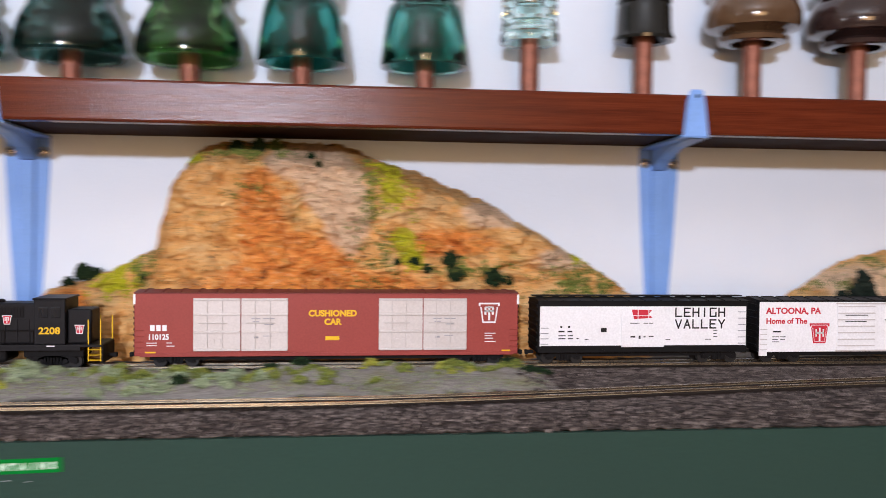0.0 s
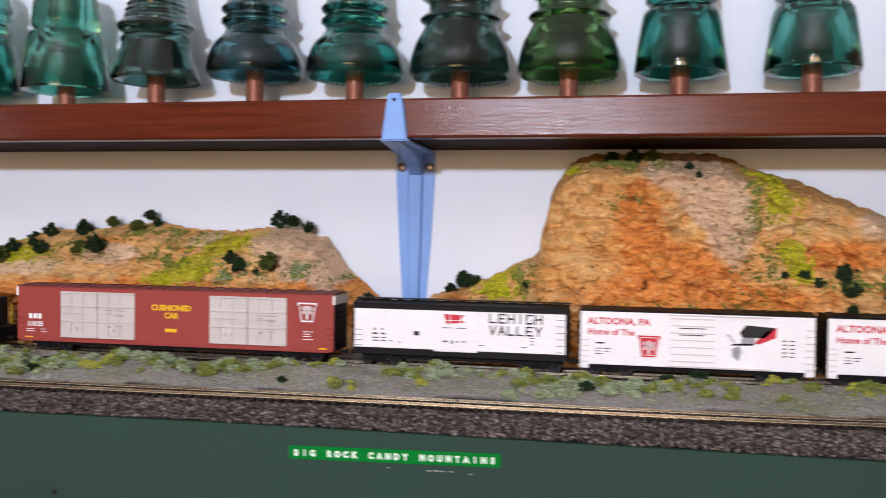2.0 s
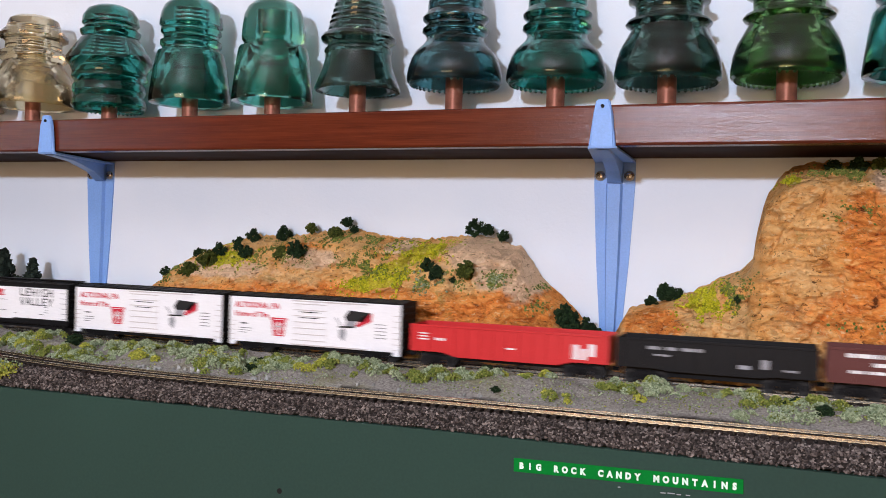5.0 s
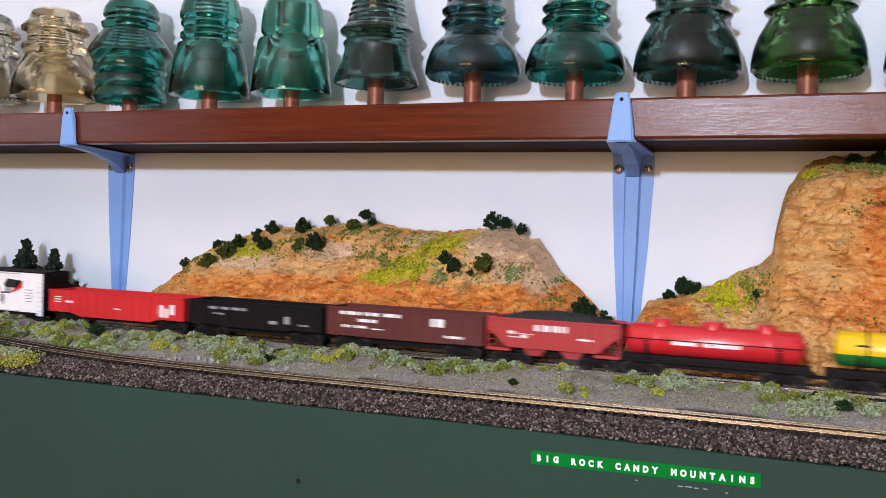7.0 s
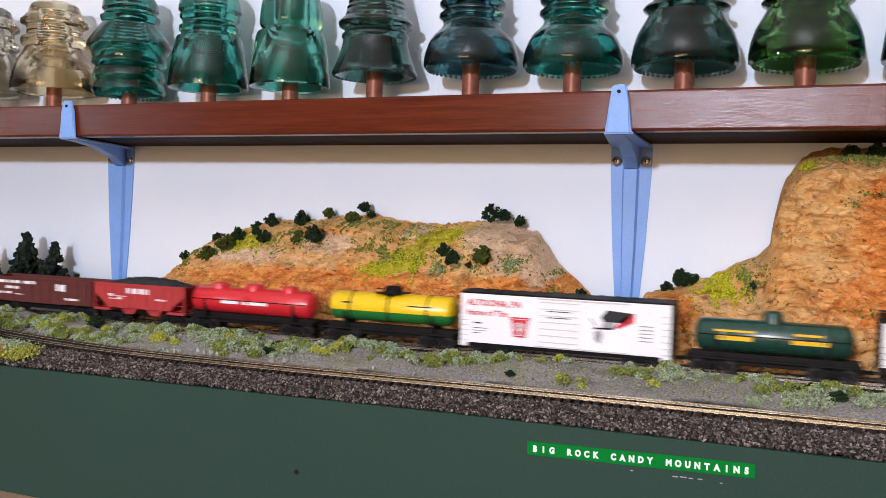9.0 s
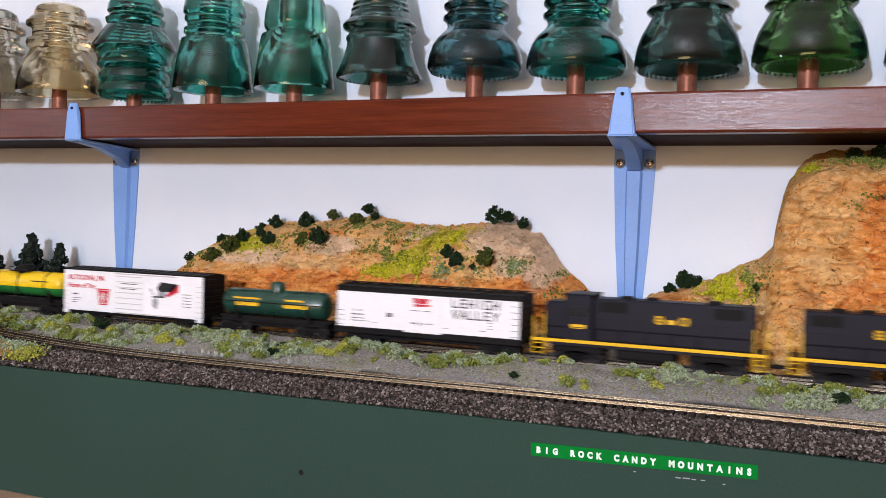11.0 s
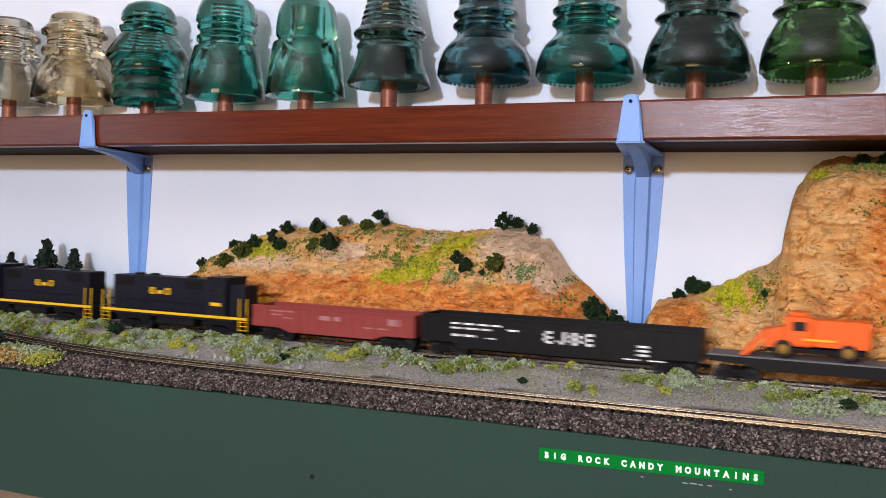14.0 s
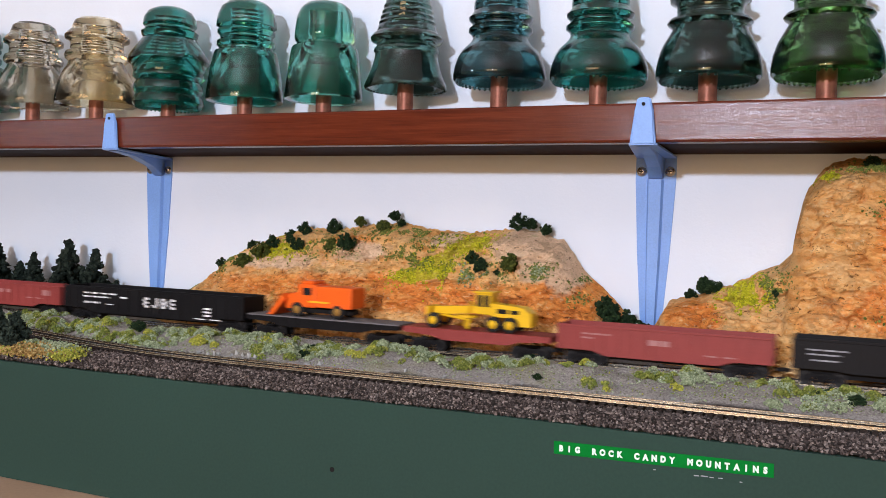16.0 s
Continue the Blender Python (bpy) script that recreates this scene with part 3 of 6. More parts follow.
        bm_box(bm, -0.002, 0.002, -0.0004, 0.0004, 0.0026, 0.0033)
        bm_box(bm, -0.0004, 0.0004, -0.002, 0.002, 0.0026, 0.0032)
        part("slot", bm, M_UNDER, screw)
    return br


# ---- glass insulators ----
# outlines in millimetres (radius, height) from the rim upward
OUTLINES = {
    "clear_bell": [(50, 0), (51, 4), (50.5, 10), (47.5, 24), (42, 38), (36, 48), (34, 53), (38.5, 57), (39.5, 61), (38, 65), (32.5, 68), (32, 76), (33, 79), (39, 82), (39.5, 86), (36.5, 90), (32, 94), (30, 100), (28, 105), (23, 108.5), (0, 110)],
    "umbrella": [(42, 0), (45, 4), (44, 10), (41, 14), (44, 20), (43, 27), (40, 31), (45, 36), (44, 42), (46, 48), (52, 55), (50.5, 60), (43, 71), (36, 81), (33, 84), (35, 87), (36, 91), (32, 94), (31, 97), (34, 100), (33, 108), (28, 116), (18, 121), (0, 123)],
    "ringed_tall": [(45, 0), (45.5, 3), (43.5, 20), (40.5, 40), (37.5, 54), (36.5, 57), (32, 59), (31.5, 62), (34, 64.5), (34, 69), (30.5, 72), (30.5, 76), (33.5, 79), (33.5, 82), (31, 84), (35, 87), (35, 91), (33.5, 100), (30, 109), (23, 115), (12, 118), (0, 118.5)],
    "smooth_tall": [(44, 0), (44.3, 3), (42, 24), (39.5, 46), (38, 56), (36.5, 58.5), (32, 60.5), (31.8, 63), (34, 66), (34.6, 70), (34, 80), (32.5, 92), (29, 101), (23, 107), (12, 110), (0, 111)],
    "flared_dark": [(43, -1), (43.5, 1.5), (41, 8), (36.5, 20), (33.5, 31), (33, 37), (34.5, 39.5), (34, 42), (31.5, 44.5), (31.5, 47), (37, 50.5), (38, 53.5), (36, 57), (32, 60), (30.5, 66), (29.5, 67.5), (30, 70), (28, 73), (28.5, 76), (26.5, 79), (27, 82), (25, 85), (25.5, 88), (23.5, 92), (22.5, 102), (16, 112), (0, 115)],
    "bell_dark": [(46, 0), (48, 3), (48.3, 7), (47, 16), (44, 25), (40, 32), (34, 38), (30.5, 42), (29, 46), (30, 49), (33.5, 52), (33.5, 55), (30, 58), (29.5, 60.5), (33, 64), (33.5, 66.5), (30.5, 70), (28.5, 73), (28.5, 79), (27.5, 80), (28.3, 82), (27.3, 84.5), (28, 87), (27, 89.5), (27.5, 92), (26, 98), (22, 108), (14, 114), (0, 116)],
    "petticoat_wide": [(47.5, 0), (50, 2.5), (50.3, 8), (48.5, 20), (45, 31), (40, 40), (36, 47), (35.5, 50), (39, 52), (40.5, 54), (39, 56.5), (32.5, 59), (31.5, 62), (31.5, 69), (33, 71.5), (38, 74), (38.5, 76), (36, 79), (30, 82), (29, 92), (27.5, 102), (22, 112), (14, 118), (0, 120)],
    "tapered_cup": [(41, 0), (41.5, 2), (39.5, 20), (36.5, 42), (34.5, 53), (32, 57), (29, 59), (28.5, 62), (32, 65), (33, 70), (32, 85), (29, 97), (22, 106), (0, 110)],
    "small_ribbed": [(28, 0), (29, 2), (28.5, 8), (26, 10), (28, 13), (27.5, 18), (25, 20), (27.5, 23), (27, 29), (24.5, 31), (27, 34), (26.5, 42), (24, 45), (26, 48), (25, 60), (20, 72), (0, 78)],
    "small_black": [(30, 0), (30.5, 3), (28, 8), (27, 30), (26, 34), (27.5, 37), (26, 41), (25, 60), (20, 74), (0, 80)],
    "stoneware": [(26, 0), (32, 2), (33, 6), (29, 9), (44, 14), (46, 19), (45.5, 30), (41, 42), (36, 48), (36, 52), (42, 56), (41, 62), (30, 68), (30, 76), (26, 88), (0, 94)],
}
M_CLEAR = glass("clear_smoky_glass", (0.66, 0.61, 0.50))
M_STRAW = glass("straw_tinted_glass", (0.77, 0.67, 0.46))
M_TEAL = glass("teal_glass", (0.065, 0.36, 0.30))
M_TEAL2 = glass("blue_aqua_glass", (0.135, 0.46, 0.37))
M_DTEAL = glass("dark_teal_glass", (0.042, 0.30, 0.255))
M_DARKG = glass("blackish_green_glass", (0.095, 0.205, 0.18))
M_BLUEG = glass("dark_blue_green_glass", (0.068, 0.21, 0.23))
M_TEAL3 = glass("mid_teal_glass", (0.10, 0.39, 0.33))
M_GREENG = glass("bottle_green_glass", (0.14, 0.31, 0.105))
M_AQUA = glass("pale_aqua_glass", (0.74, 0.92, 0.90))
M_BLACKG = paint("black_glass", (0.010, 0.011, 0.010), 0.08, 0.1, 40.0, 600.0, relief=0)
M_BROWNG = paint("brown_glazed_stoneware", (0.10, 0.055, 0.028), 0.12, 0.35, 35.0, 500.0, relief=0, coat=0.5)
M_DBROWN = paint("dark_brown_glazed_stoneware", (0.032, 0.018, 0.016), 0.12, 0.3, 35.0, 500.0, relief=0, coat=0.5)


def insulator(x, kind, material, rim, label, beads=False, wide=1.0):
    ins = thing("glass_insulator" if kind != "stoneware" else "ceramic_insulator", label, "insulator", pose(x, 0.735, SHELF_Z1), "insulators on the shelf")
    z0 = rim - SHELF_Z1
    outer = [(r * wide / 1000, z0 + h / 1000) for r, h in OUTLINES[kind]]
    top = outer[-1][1]
    # inside: hollow skirt, then the pin hole
    rr = outer[0][0]
    zs = [p[1] for p in outer]
    slim = [min(q[0] for q in outer[max(0, n - 1):n + 2]) for n in range(len(outer))]
    # a threaded hole in thick glass above a hollow skirt
    small = kind.startswith("small")
    hole, depth = (0.0105 if small else 0.0125), top - z0
    inner = [(0.0, top - 0.014)]
    steps = int((top - 0.016 - z0) / 0.0019)
    for n in range(steps + 1):
        z = top - 0.016 + (z0 + 0.0012 - top + 0.016) * n / steps
        u = (z - z0) / depth
        skirt = float(np.interp(z, zs, slim)) - (0.0050 + 0.0080 * min(1.0, u / 0.5))
        thread = 0.0007 * (-1) ** n if u > 0.45 and kind != "smooth_tall" else 0.0
        k = min(1.0, max(0.0, (u - 0.16) / 0.62))
        inner.append((max(0.0095, skirt + (min(hole, skirt) - skirt) * k * k * (3 - 2 * k) + thread), z))
    bm = bmesh.new()
    seg = 44
    bm_lathe(bm, inner + outer, seg)
    body = part("glass_body" if kind != "stoneware" else "glazed_body", bm, material, ins, "", True)
    body.data.set_sharp_from_angle(angle=radians(32))
    if beads:
        for i in range(44):
            a = 2 * math.pi * i / 44
            bm = bmesh.new() if i == 0 else bm
            bmesh.ops.create_icosphere(bm, subdivisions=1, radius=0.0016, matrix=Matrix.Translation((rr * 0.95 * math.cos(a), rr * 0.95 * math.sin(a), z0 - 0.0004)))
            if i == 0:
                ring = bm
        part("drip_ring", ring, material, ins, "row of small glass drip points", True)["kind"] = "stuff"
    bm = bmesh.new()
    bm_lathe(bm, [(0.0, 0.0), (0.0088, 0.0), (0.0088, z0 + 0.0100), (0.0080, z0 + 0.0108), (0.0068, z0 + 0.0105), (0.0066, z0 + 0.0010), (0.0, z0)], 28)
    part("pin", bm, M_COPPER, ins, "short copper tube pin", True).data.set_sharp_from_angle(angle=radians(40))
    return ins


def build_insulators():
    t = "%s insulator on a brown pin"
    z = 1.4735
    rows = [
        (-1.43, "clear_bell", M_CLEAR, z, "clear ribbed glass", True, 0.94), (-1.322, "ringed_tall", M_TEAL, z, "teal ringed glass", False, 1.0),
        (-1.2105, "clear_bell", M_CLEAR, z, "clear smoky bell-shaped glass", True, 0.94), (-1.099, "clear_bell", M_STRAW, 1.4725, "straw-tinted bell-shaped glass", False, 1.0),
        (-0.982, "umbrella", M_DTEAL, 1.466, "dark teal umbrella-shaped glass", True, 0.95), (-0.868, "ringed_tall", M_TEAL, 1.470, "teal ringed beehive glass", False, 1.0),
        (-0.760, "smooth_tall", M_TEAL2, 1.4685, "smooth aqua-teal glass", False, 1.0), (-0.657, "flared_dark", M_DARKG, 1.478, "blackish green flared glass", True, 1.04),
        (-0.549, "bell_dark", M_BLUEG, 1.480, "dark blue-green bell glass", True, 1.0), (-0.4445, "bell_dark", M_DTEAL, 1.477, "teal bell glass with pale flecks", True, 1.0),
        (-0.3395, "petticoat_wide", M_DARKG, 1.4745, "dark grey-green wide petticoat glass", True, 0.97), (-0.2362, "petticoat_wide", M_GREENG, 1.4745, "bottle green petticoat glass", True, 0.96),
        (-0.1355, "tapered_cup", M_DTEAL, 1.474, "teal tapered cup-shaped glass", False, 1.0), (-0.022, "tapered_cup", M_TEAL3, 1.474, "aqua-teal tapered cup-shaped glass", False, 1.0),
        (0.0775, "small_ribbed", M_AQUA, 1.500, "small pale aqua ribbed glass", False, 0.97), (0.1895, "small_black", M_BLACKG, 1.506, "small shiny black glass", False, 0.94),
        (0.299, "stoneware", M_BROWNG, 1.506, "brown glazed ceramic", False, 1.0), (0.4085, "stoneware", M_DBROWN, 1.505, "dark brown glazed ceramic", False, 1.05),
        (0.52, "petticoat_wide", M_DTEAL, z, "teal petticoat glass", False, 0.95)]
    for x, kind, mat, rim, words, beads, wide in rows:
        insulator(x, kind, mat, rim, t % words, beads, wide)


# ---- rock scenery ----
BIG = [(-0.394, 1.213), (-0.386, 1.243), (-0.375, 1.262), (-0.352, 1.269), (-0.329, 1.275), (-0.301, 1.290), (-0.273, 1.303), (-0.262, 1.316), (-0.256, 1.348), (-0.249, 1.378), (-0.235, 1.398), (-0.219, 1.406), (-0.106, 1.407),
       (-0.082, 1.400), (-0.058, 1.389), (-0.027, 1.382), (0.009, 1.366), (0.045, 1.353), (0.070, 1.337), (0.095, 1.322), (0.122, 1.306), (0.145, 1.295), (0.168, 1.278), (0.189, 1.261), (0.215, 1.243), (0.26, 1.214)]
HILL = [(-1.028, 1.213), (-0.995, 1.228), (-0.962, 1.247), (-0.930, 1.267), (-0.889, 1.294), (-0.856, 1.311), (-0.808, 1.324), (-0.754, 1.324), (-0.724, 1.330), (-0.680, 1.333), (-0.645, 1.328), (-0.610, 1.324), (-0.563, 1.328),
        (-0.531, 1.331), (-0.506, 1.325), (-0.487, 1.318), (-0.474, 1.304), (-0.462, 1.288), (-0.443, 1.272), (-0.428, 1.256), (-0.414, 1.240), (-0.397, 1.213)]
EAST = [(0.30, 1.213), (0.335, 1.232), (0.371, 1.261), (0.389, 1.273), (0.419, 1.292), (0.444, 1.299), (0.48, 1.306), (0.58, 1.312), (0.70, 1.285), (0.80, 1.245), (0.87, 1.213)]
BASE = 1.210


def facet(a, b, c):
    """Broken rock: each cell is a tilted flat block, with clefts between neighbours."""
    dist, near = noise.voronoi((a, b, c))
    p = near[0]
    t = noise.noise_vector((p.x * 3.1, p.y * 3.1, p.z * 3.1))
    return 0.6 * t.x + 0.9 * t.y * (a - p.x) + 0.9 * t.z * (c - p.z) - 0.35 * max(0.0, 1 - 9 * (dist[1] - dist[0]))


def rock_point(outline, x, v, foot, crest, seed, rugged):
    """A point of the rock face: v runs from foot to skyline."""
    top = knots(x, outline) + 0.0036 * noise.noise((x * 75, seed, 0)) + 0.0022 * noise.noise((x * 230, seed, 4))
    z = BASE + v * max(0.002, top - BASE)
    h = max(0.0, top - BASE)
    foot_y = WALL_Y - (WALL_Y - foot) * min(1.0, 0.35 + h / 0.10)
    crest_y = WALL_Y - (WALL_Y - crest) * min(1.0, h / 0.12)
    y = foot_y + (crest_y - foot_y) * v ** 1.15
    if v > 0.86:
        y += (WALL_Y - 0.004 - y) * ((v - 0.86) / 0.14) ** 1.4
    # ledges, buttresses and clefts
    wob = fbm(x, 0.0, z, 13, 4)
    lean_x = x + 0.45 * (z - BASE)
    ridge = 1 - 2 * abs(noise.noise((lean_x * 21 + 0.5 * wob, seed, z * 7)))
    strata = noise.noise((x * 26 + seed, 2.4 * wob, z * 120 + 9 * wob))
    strata2 = noise.noise((x * 75, seed + wob, z * 330))
    step = math.floor(z * 95 + 2.2 * wob + 1.4 * noise.noise((x * 18, seed, 2))) % 2 - 0.5
    big, small = facet(x * 26 + 0.35 * wob, seed, (z + 0.30 * x) * 38 + 0.5 * wob), facet(x * 72 + 0.6 * wob, seed + 3, z * 150 + 1.2 * wob)
    d = rugged * (0.009 * wob + 0.0060 * ridge + 0.0034 * strata + 0.0022 * strata2 + 0.0024 * step + 0.0130 * big + 0.0050 * small + 0.0012 * noise.noise((x * 300, seed, z * 300)))
    y -= d * min(1.0, h / 0.05) * (1.0 if v < 0.9 else (1 - v) / 0.1)
    return x + 0.004 * rugged * noise.noise((z * 40, seed, x * 12)) * min(1.0, h / 0.05), min(WALL_Y - 0.001, max(0.652, y)), z


# plaster stains: kind, x, z and half widths
STAINS = {"rock_mountain": [("pale", -0.125, 1.385, 0.026, 0.020), ("pale", -0.108, 1.360, 0.022, 0.022), ("pale", -0.092, 1.335, 0.018, 0.030), ("pale", 0.040, 1.338, 0.030, 0.012), ("pale", 0.110, 1.297, 0.030, 0.010), ("pale", -0.150, 1.385, 0.014, 0.010),
                            ("rust", -0.170, 1.340, 0.022, 0.036), ("rust", -0.120, 1.268, 0.110, 0.022), ("rust", 0.000, 1.312, 0.045, 0.012), ("rust", -0.345, 1.250, 0.030, 0.018), ("rust", -0.135, 1.300, 0.040, 0.020)],
          "rock_hill": [("pale", -0.515, 1.314, 0.040, 0.020), ("pale", -0.470, 1.288, 0.014, 0.022), ("pale", -0.815, 1.286, 0.060, 0.009), ("pale", -0.610, 1.315, 0.014, 0.008), ("pale", -0.500, 1.286, 0.012, 0.009), ("pale", -0.70, 1.300, 0.03, 0.010),
                        ("rust", -0.680, 1.258, 0.230, 0.018), ("rust", -0.465, 1.262, 0.035, 0.022), ("rust", -0.72, 1.312, 0.03, 0.006)],
          "rock_outcrop": [("pale", 0.45, 1.27, 0.06, 0.02)]}
TURF = {"rock_mountain": [("y", -0.054, 1.382, 0.016, 0.010, 300), ("y", -0.052, 1.356, 0.014, 0.012, 220), ("y", -0.043, 1.315, 0.012, 0.014, 130), ("y", -0.035, 1.297, 0.012, 0.008, 110), ("y", -0.301, 1.277, 0.017, 0.013, 620),
                          ("g", 0.125, 1.272, 0.040, 0.016, 620), ("g", -0.275, 1.285, 0.016, 0.012, 200), ("g", -0.185, 1.392, 0.030, 0.008, 260), ("g", -0.07, 1.30, 0.02, 0.03, 200), ("g", -0.072, 1.36, 0.008, 0.030, 170), ("y", -0.23, 1.385, 0.012, 0.006, 60),
                          ("g", -0.18, 1.355, 0.014, 0.006, 90), ("g", 0.02, 1.29, 0.03, 0.008, 180), ("y", 0.13, 1.297, 0.014, 0.004, 70), ("g", -0.12, 1.265, 0.06, 0.005, 90)],
        "rock_hill": [("y", -0.811, 1.298, 0.030, 0.010, 240), ("y", -0.605, 1.289, 0.022, 0.016, 420), ("y", -0.636, 1.277, 0.020, 0.008, 200), ("g", -0.63, 1.296, 0.030, 0.015, 380), ("y", -0.577, 1.313, 0.024, 0.010, 240), ("g", -0.495, 1.287, 0.012, 0.008, 120),
                      ("g", -0.665, 1.322, 0.06, 0.006, 320), ("g", -0.90, 1.28, 0.03, 0.010, 320), ("y", -0.83, 1.318, 0.02, 0.005, 110), ("g", -0.765, 1.305, 0.05, 0.012, 320), ("g", -0.455, 1.272, 0.008, 0.010, 150), ("g", -0.56, 1.285, 0.035, 0.010, 260), ("s", -0.56, 1.283, 0.02, 0.008, 120), ("s", -0.495, 1.286, 0.008, 0.006, 70), ("g", -0.97, 1.245, 0.02, 0.006, 200)],
        "rock_outcrop": [("g", 0.46, 1.296, 0.05, 0.008, 300), ("g", 0.40, 1.27, 0.03, 0.008, 150)]}
FACES = {}


def rock(name, label, outline, foot, crest, nx, nv, seed, rugged):
    FACES[name] = (outline, foot, crest, seed, rugged)
    xa, xb = outline[0][0], outline[-1][0]
    verts, faces = [], []
    for i in range(nx + 1):
        x = xa + (xb - xa) * i / nx
        for j in range(nv + 1):
            p = rock_point(outline, x, j / nv, foot, crest, seed, rugged)
            verts.append((p[0], p[1], p[2] - BASE))
    n = nv + 1
    for i in range(nx):
        for j in range(nv):
            faces.append((i * n + j, (i + 1) * n + j, (i + 1) * n + j + 1, i * n + j + 1))
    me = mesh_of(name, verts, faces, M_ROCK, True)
    for kind in ("pale", "rust", "olive", "yellow"):
        spots = [q[1:] for q in STAINS[name] if q[0] == kind] or [q[1:5] for q in TURF[name] if q[0] == {"olive": "g", "yellow": "y"}.get(kind)]
        layer = me.attributes.new(kind, "FLOAT", "POINT")
        layer.data.foreach_set("value", [min(1.0, sum(math.exp(-((x - a) / c) ** 2 - ((z + BASE - b) / d) ** 2) for a, b, c, d in spots)) for x, y, z in verts])
    ob = new(name, me)
    ob.location = (0, 0, BASE)
    return tagged(ob, label, "rock hill")


def on_face(name, x, z, out=0.0):
    outline, foot, crest, seed, rugged = FACES[name]
    top = knots(x, outline)
    v = min(0.97, max(0.02, (z - BASE) / max(0.004, top - BASE)))
    p = rock_point(outline, x, v, foot, crest, seed, rugged)
    return Vector((p[0], p[1] - out, p[2]))


def build_rocks():
    rock("rock_mountain", "ochre and tan plaster rock mountain reaching up to the shelf", BIG, 0.668, 0.712, 420, 170, 2.0, 1.0)
    rock("rock_hill", "long ochre plaster rock hill against the wall", HILL, 0.667, 0.752, 420, 110, 7.0, 1.0)
    rock("rock_outcrop", "low tan plaster rock hill against the wall", EAST, 0.668, 0.745, 120, 50, 11.0, 1.0)


M_OTURF = crumbs("tan_orange_turf", [(0.0, (0.22, 0.13, 0.04)), (0.6, (0.42, 0.27, 0.09)), (1.0, (0.58, 0.42, 0.17))])
M_YBANK = crumbs("dull_yellow_green_turf", [(0.0, (0.20, 0.23, 0.04)), (0.6, (0.38, 0.39, 0.06)), (1.0, (0.55, 0.52, 0.10))])
TURF_MAT = {"o": (M_OTURF, "tan and orange"), "y": (M_YTURF, "yellow-green"), "g": (M_GTURF, "olive green"), "s": (M_SAGE, "pale sage")}


def build_turf():
    rng = np.random.default_rng(12)
    for name, spots in TURF.items():
        for key, (mat, word) in TURF_MAT.items():
            pts, sizes = [], []
            for k, x, z, sx, sz, n in spots:
                if k != key:
                    continue
                for _ in range(n * 4):
                    px, pz = x + rng.normal() * sx * 0.62, z + rng.normal() * sz * 0.62
                    if pz < knots(px, FACES[name][0]) + 0.001 and fbm(px, pz, 2.0, 75, 3) > -0.02 + 0.25 * (rng.random() - 0.5):
                        pts.append(on_face(name, px, pz, 0.0004 + 0.0010 * rng.random()))
                        sizes.append(0.0006 + 0.0013 * rng.random() ** 2)
            if pts:
                ob = new("turf_flock", grains("turf_flock", [tuple(p) for p in pts], sizes, mat, 0.8, rng))
                tagged(ob, word + " foam turf scattered on the rock", "turf", kind="stuff")


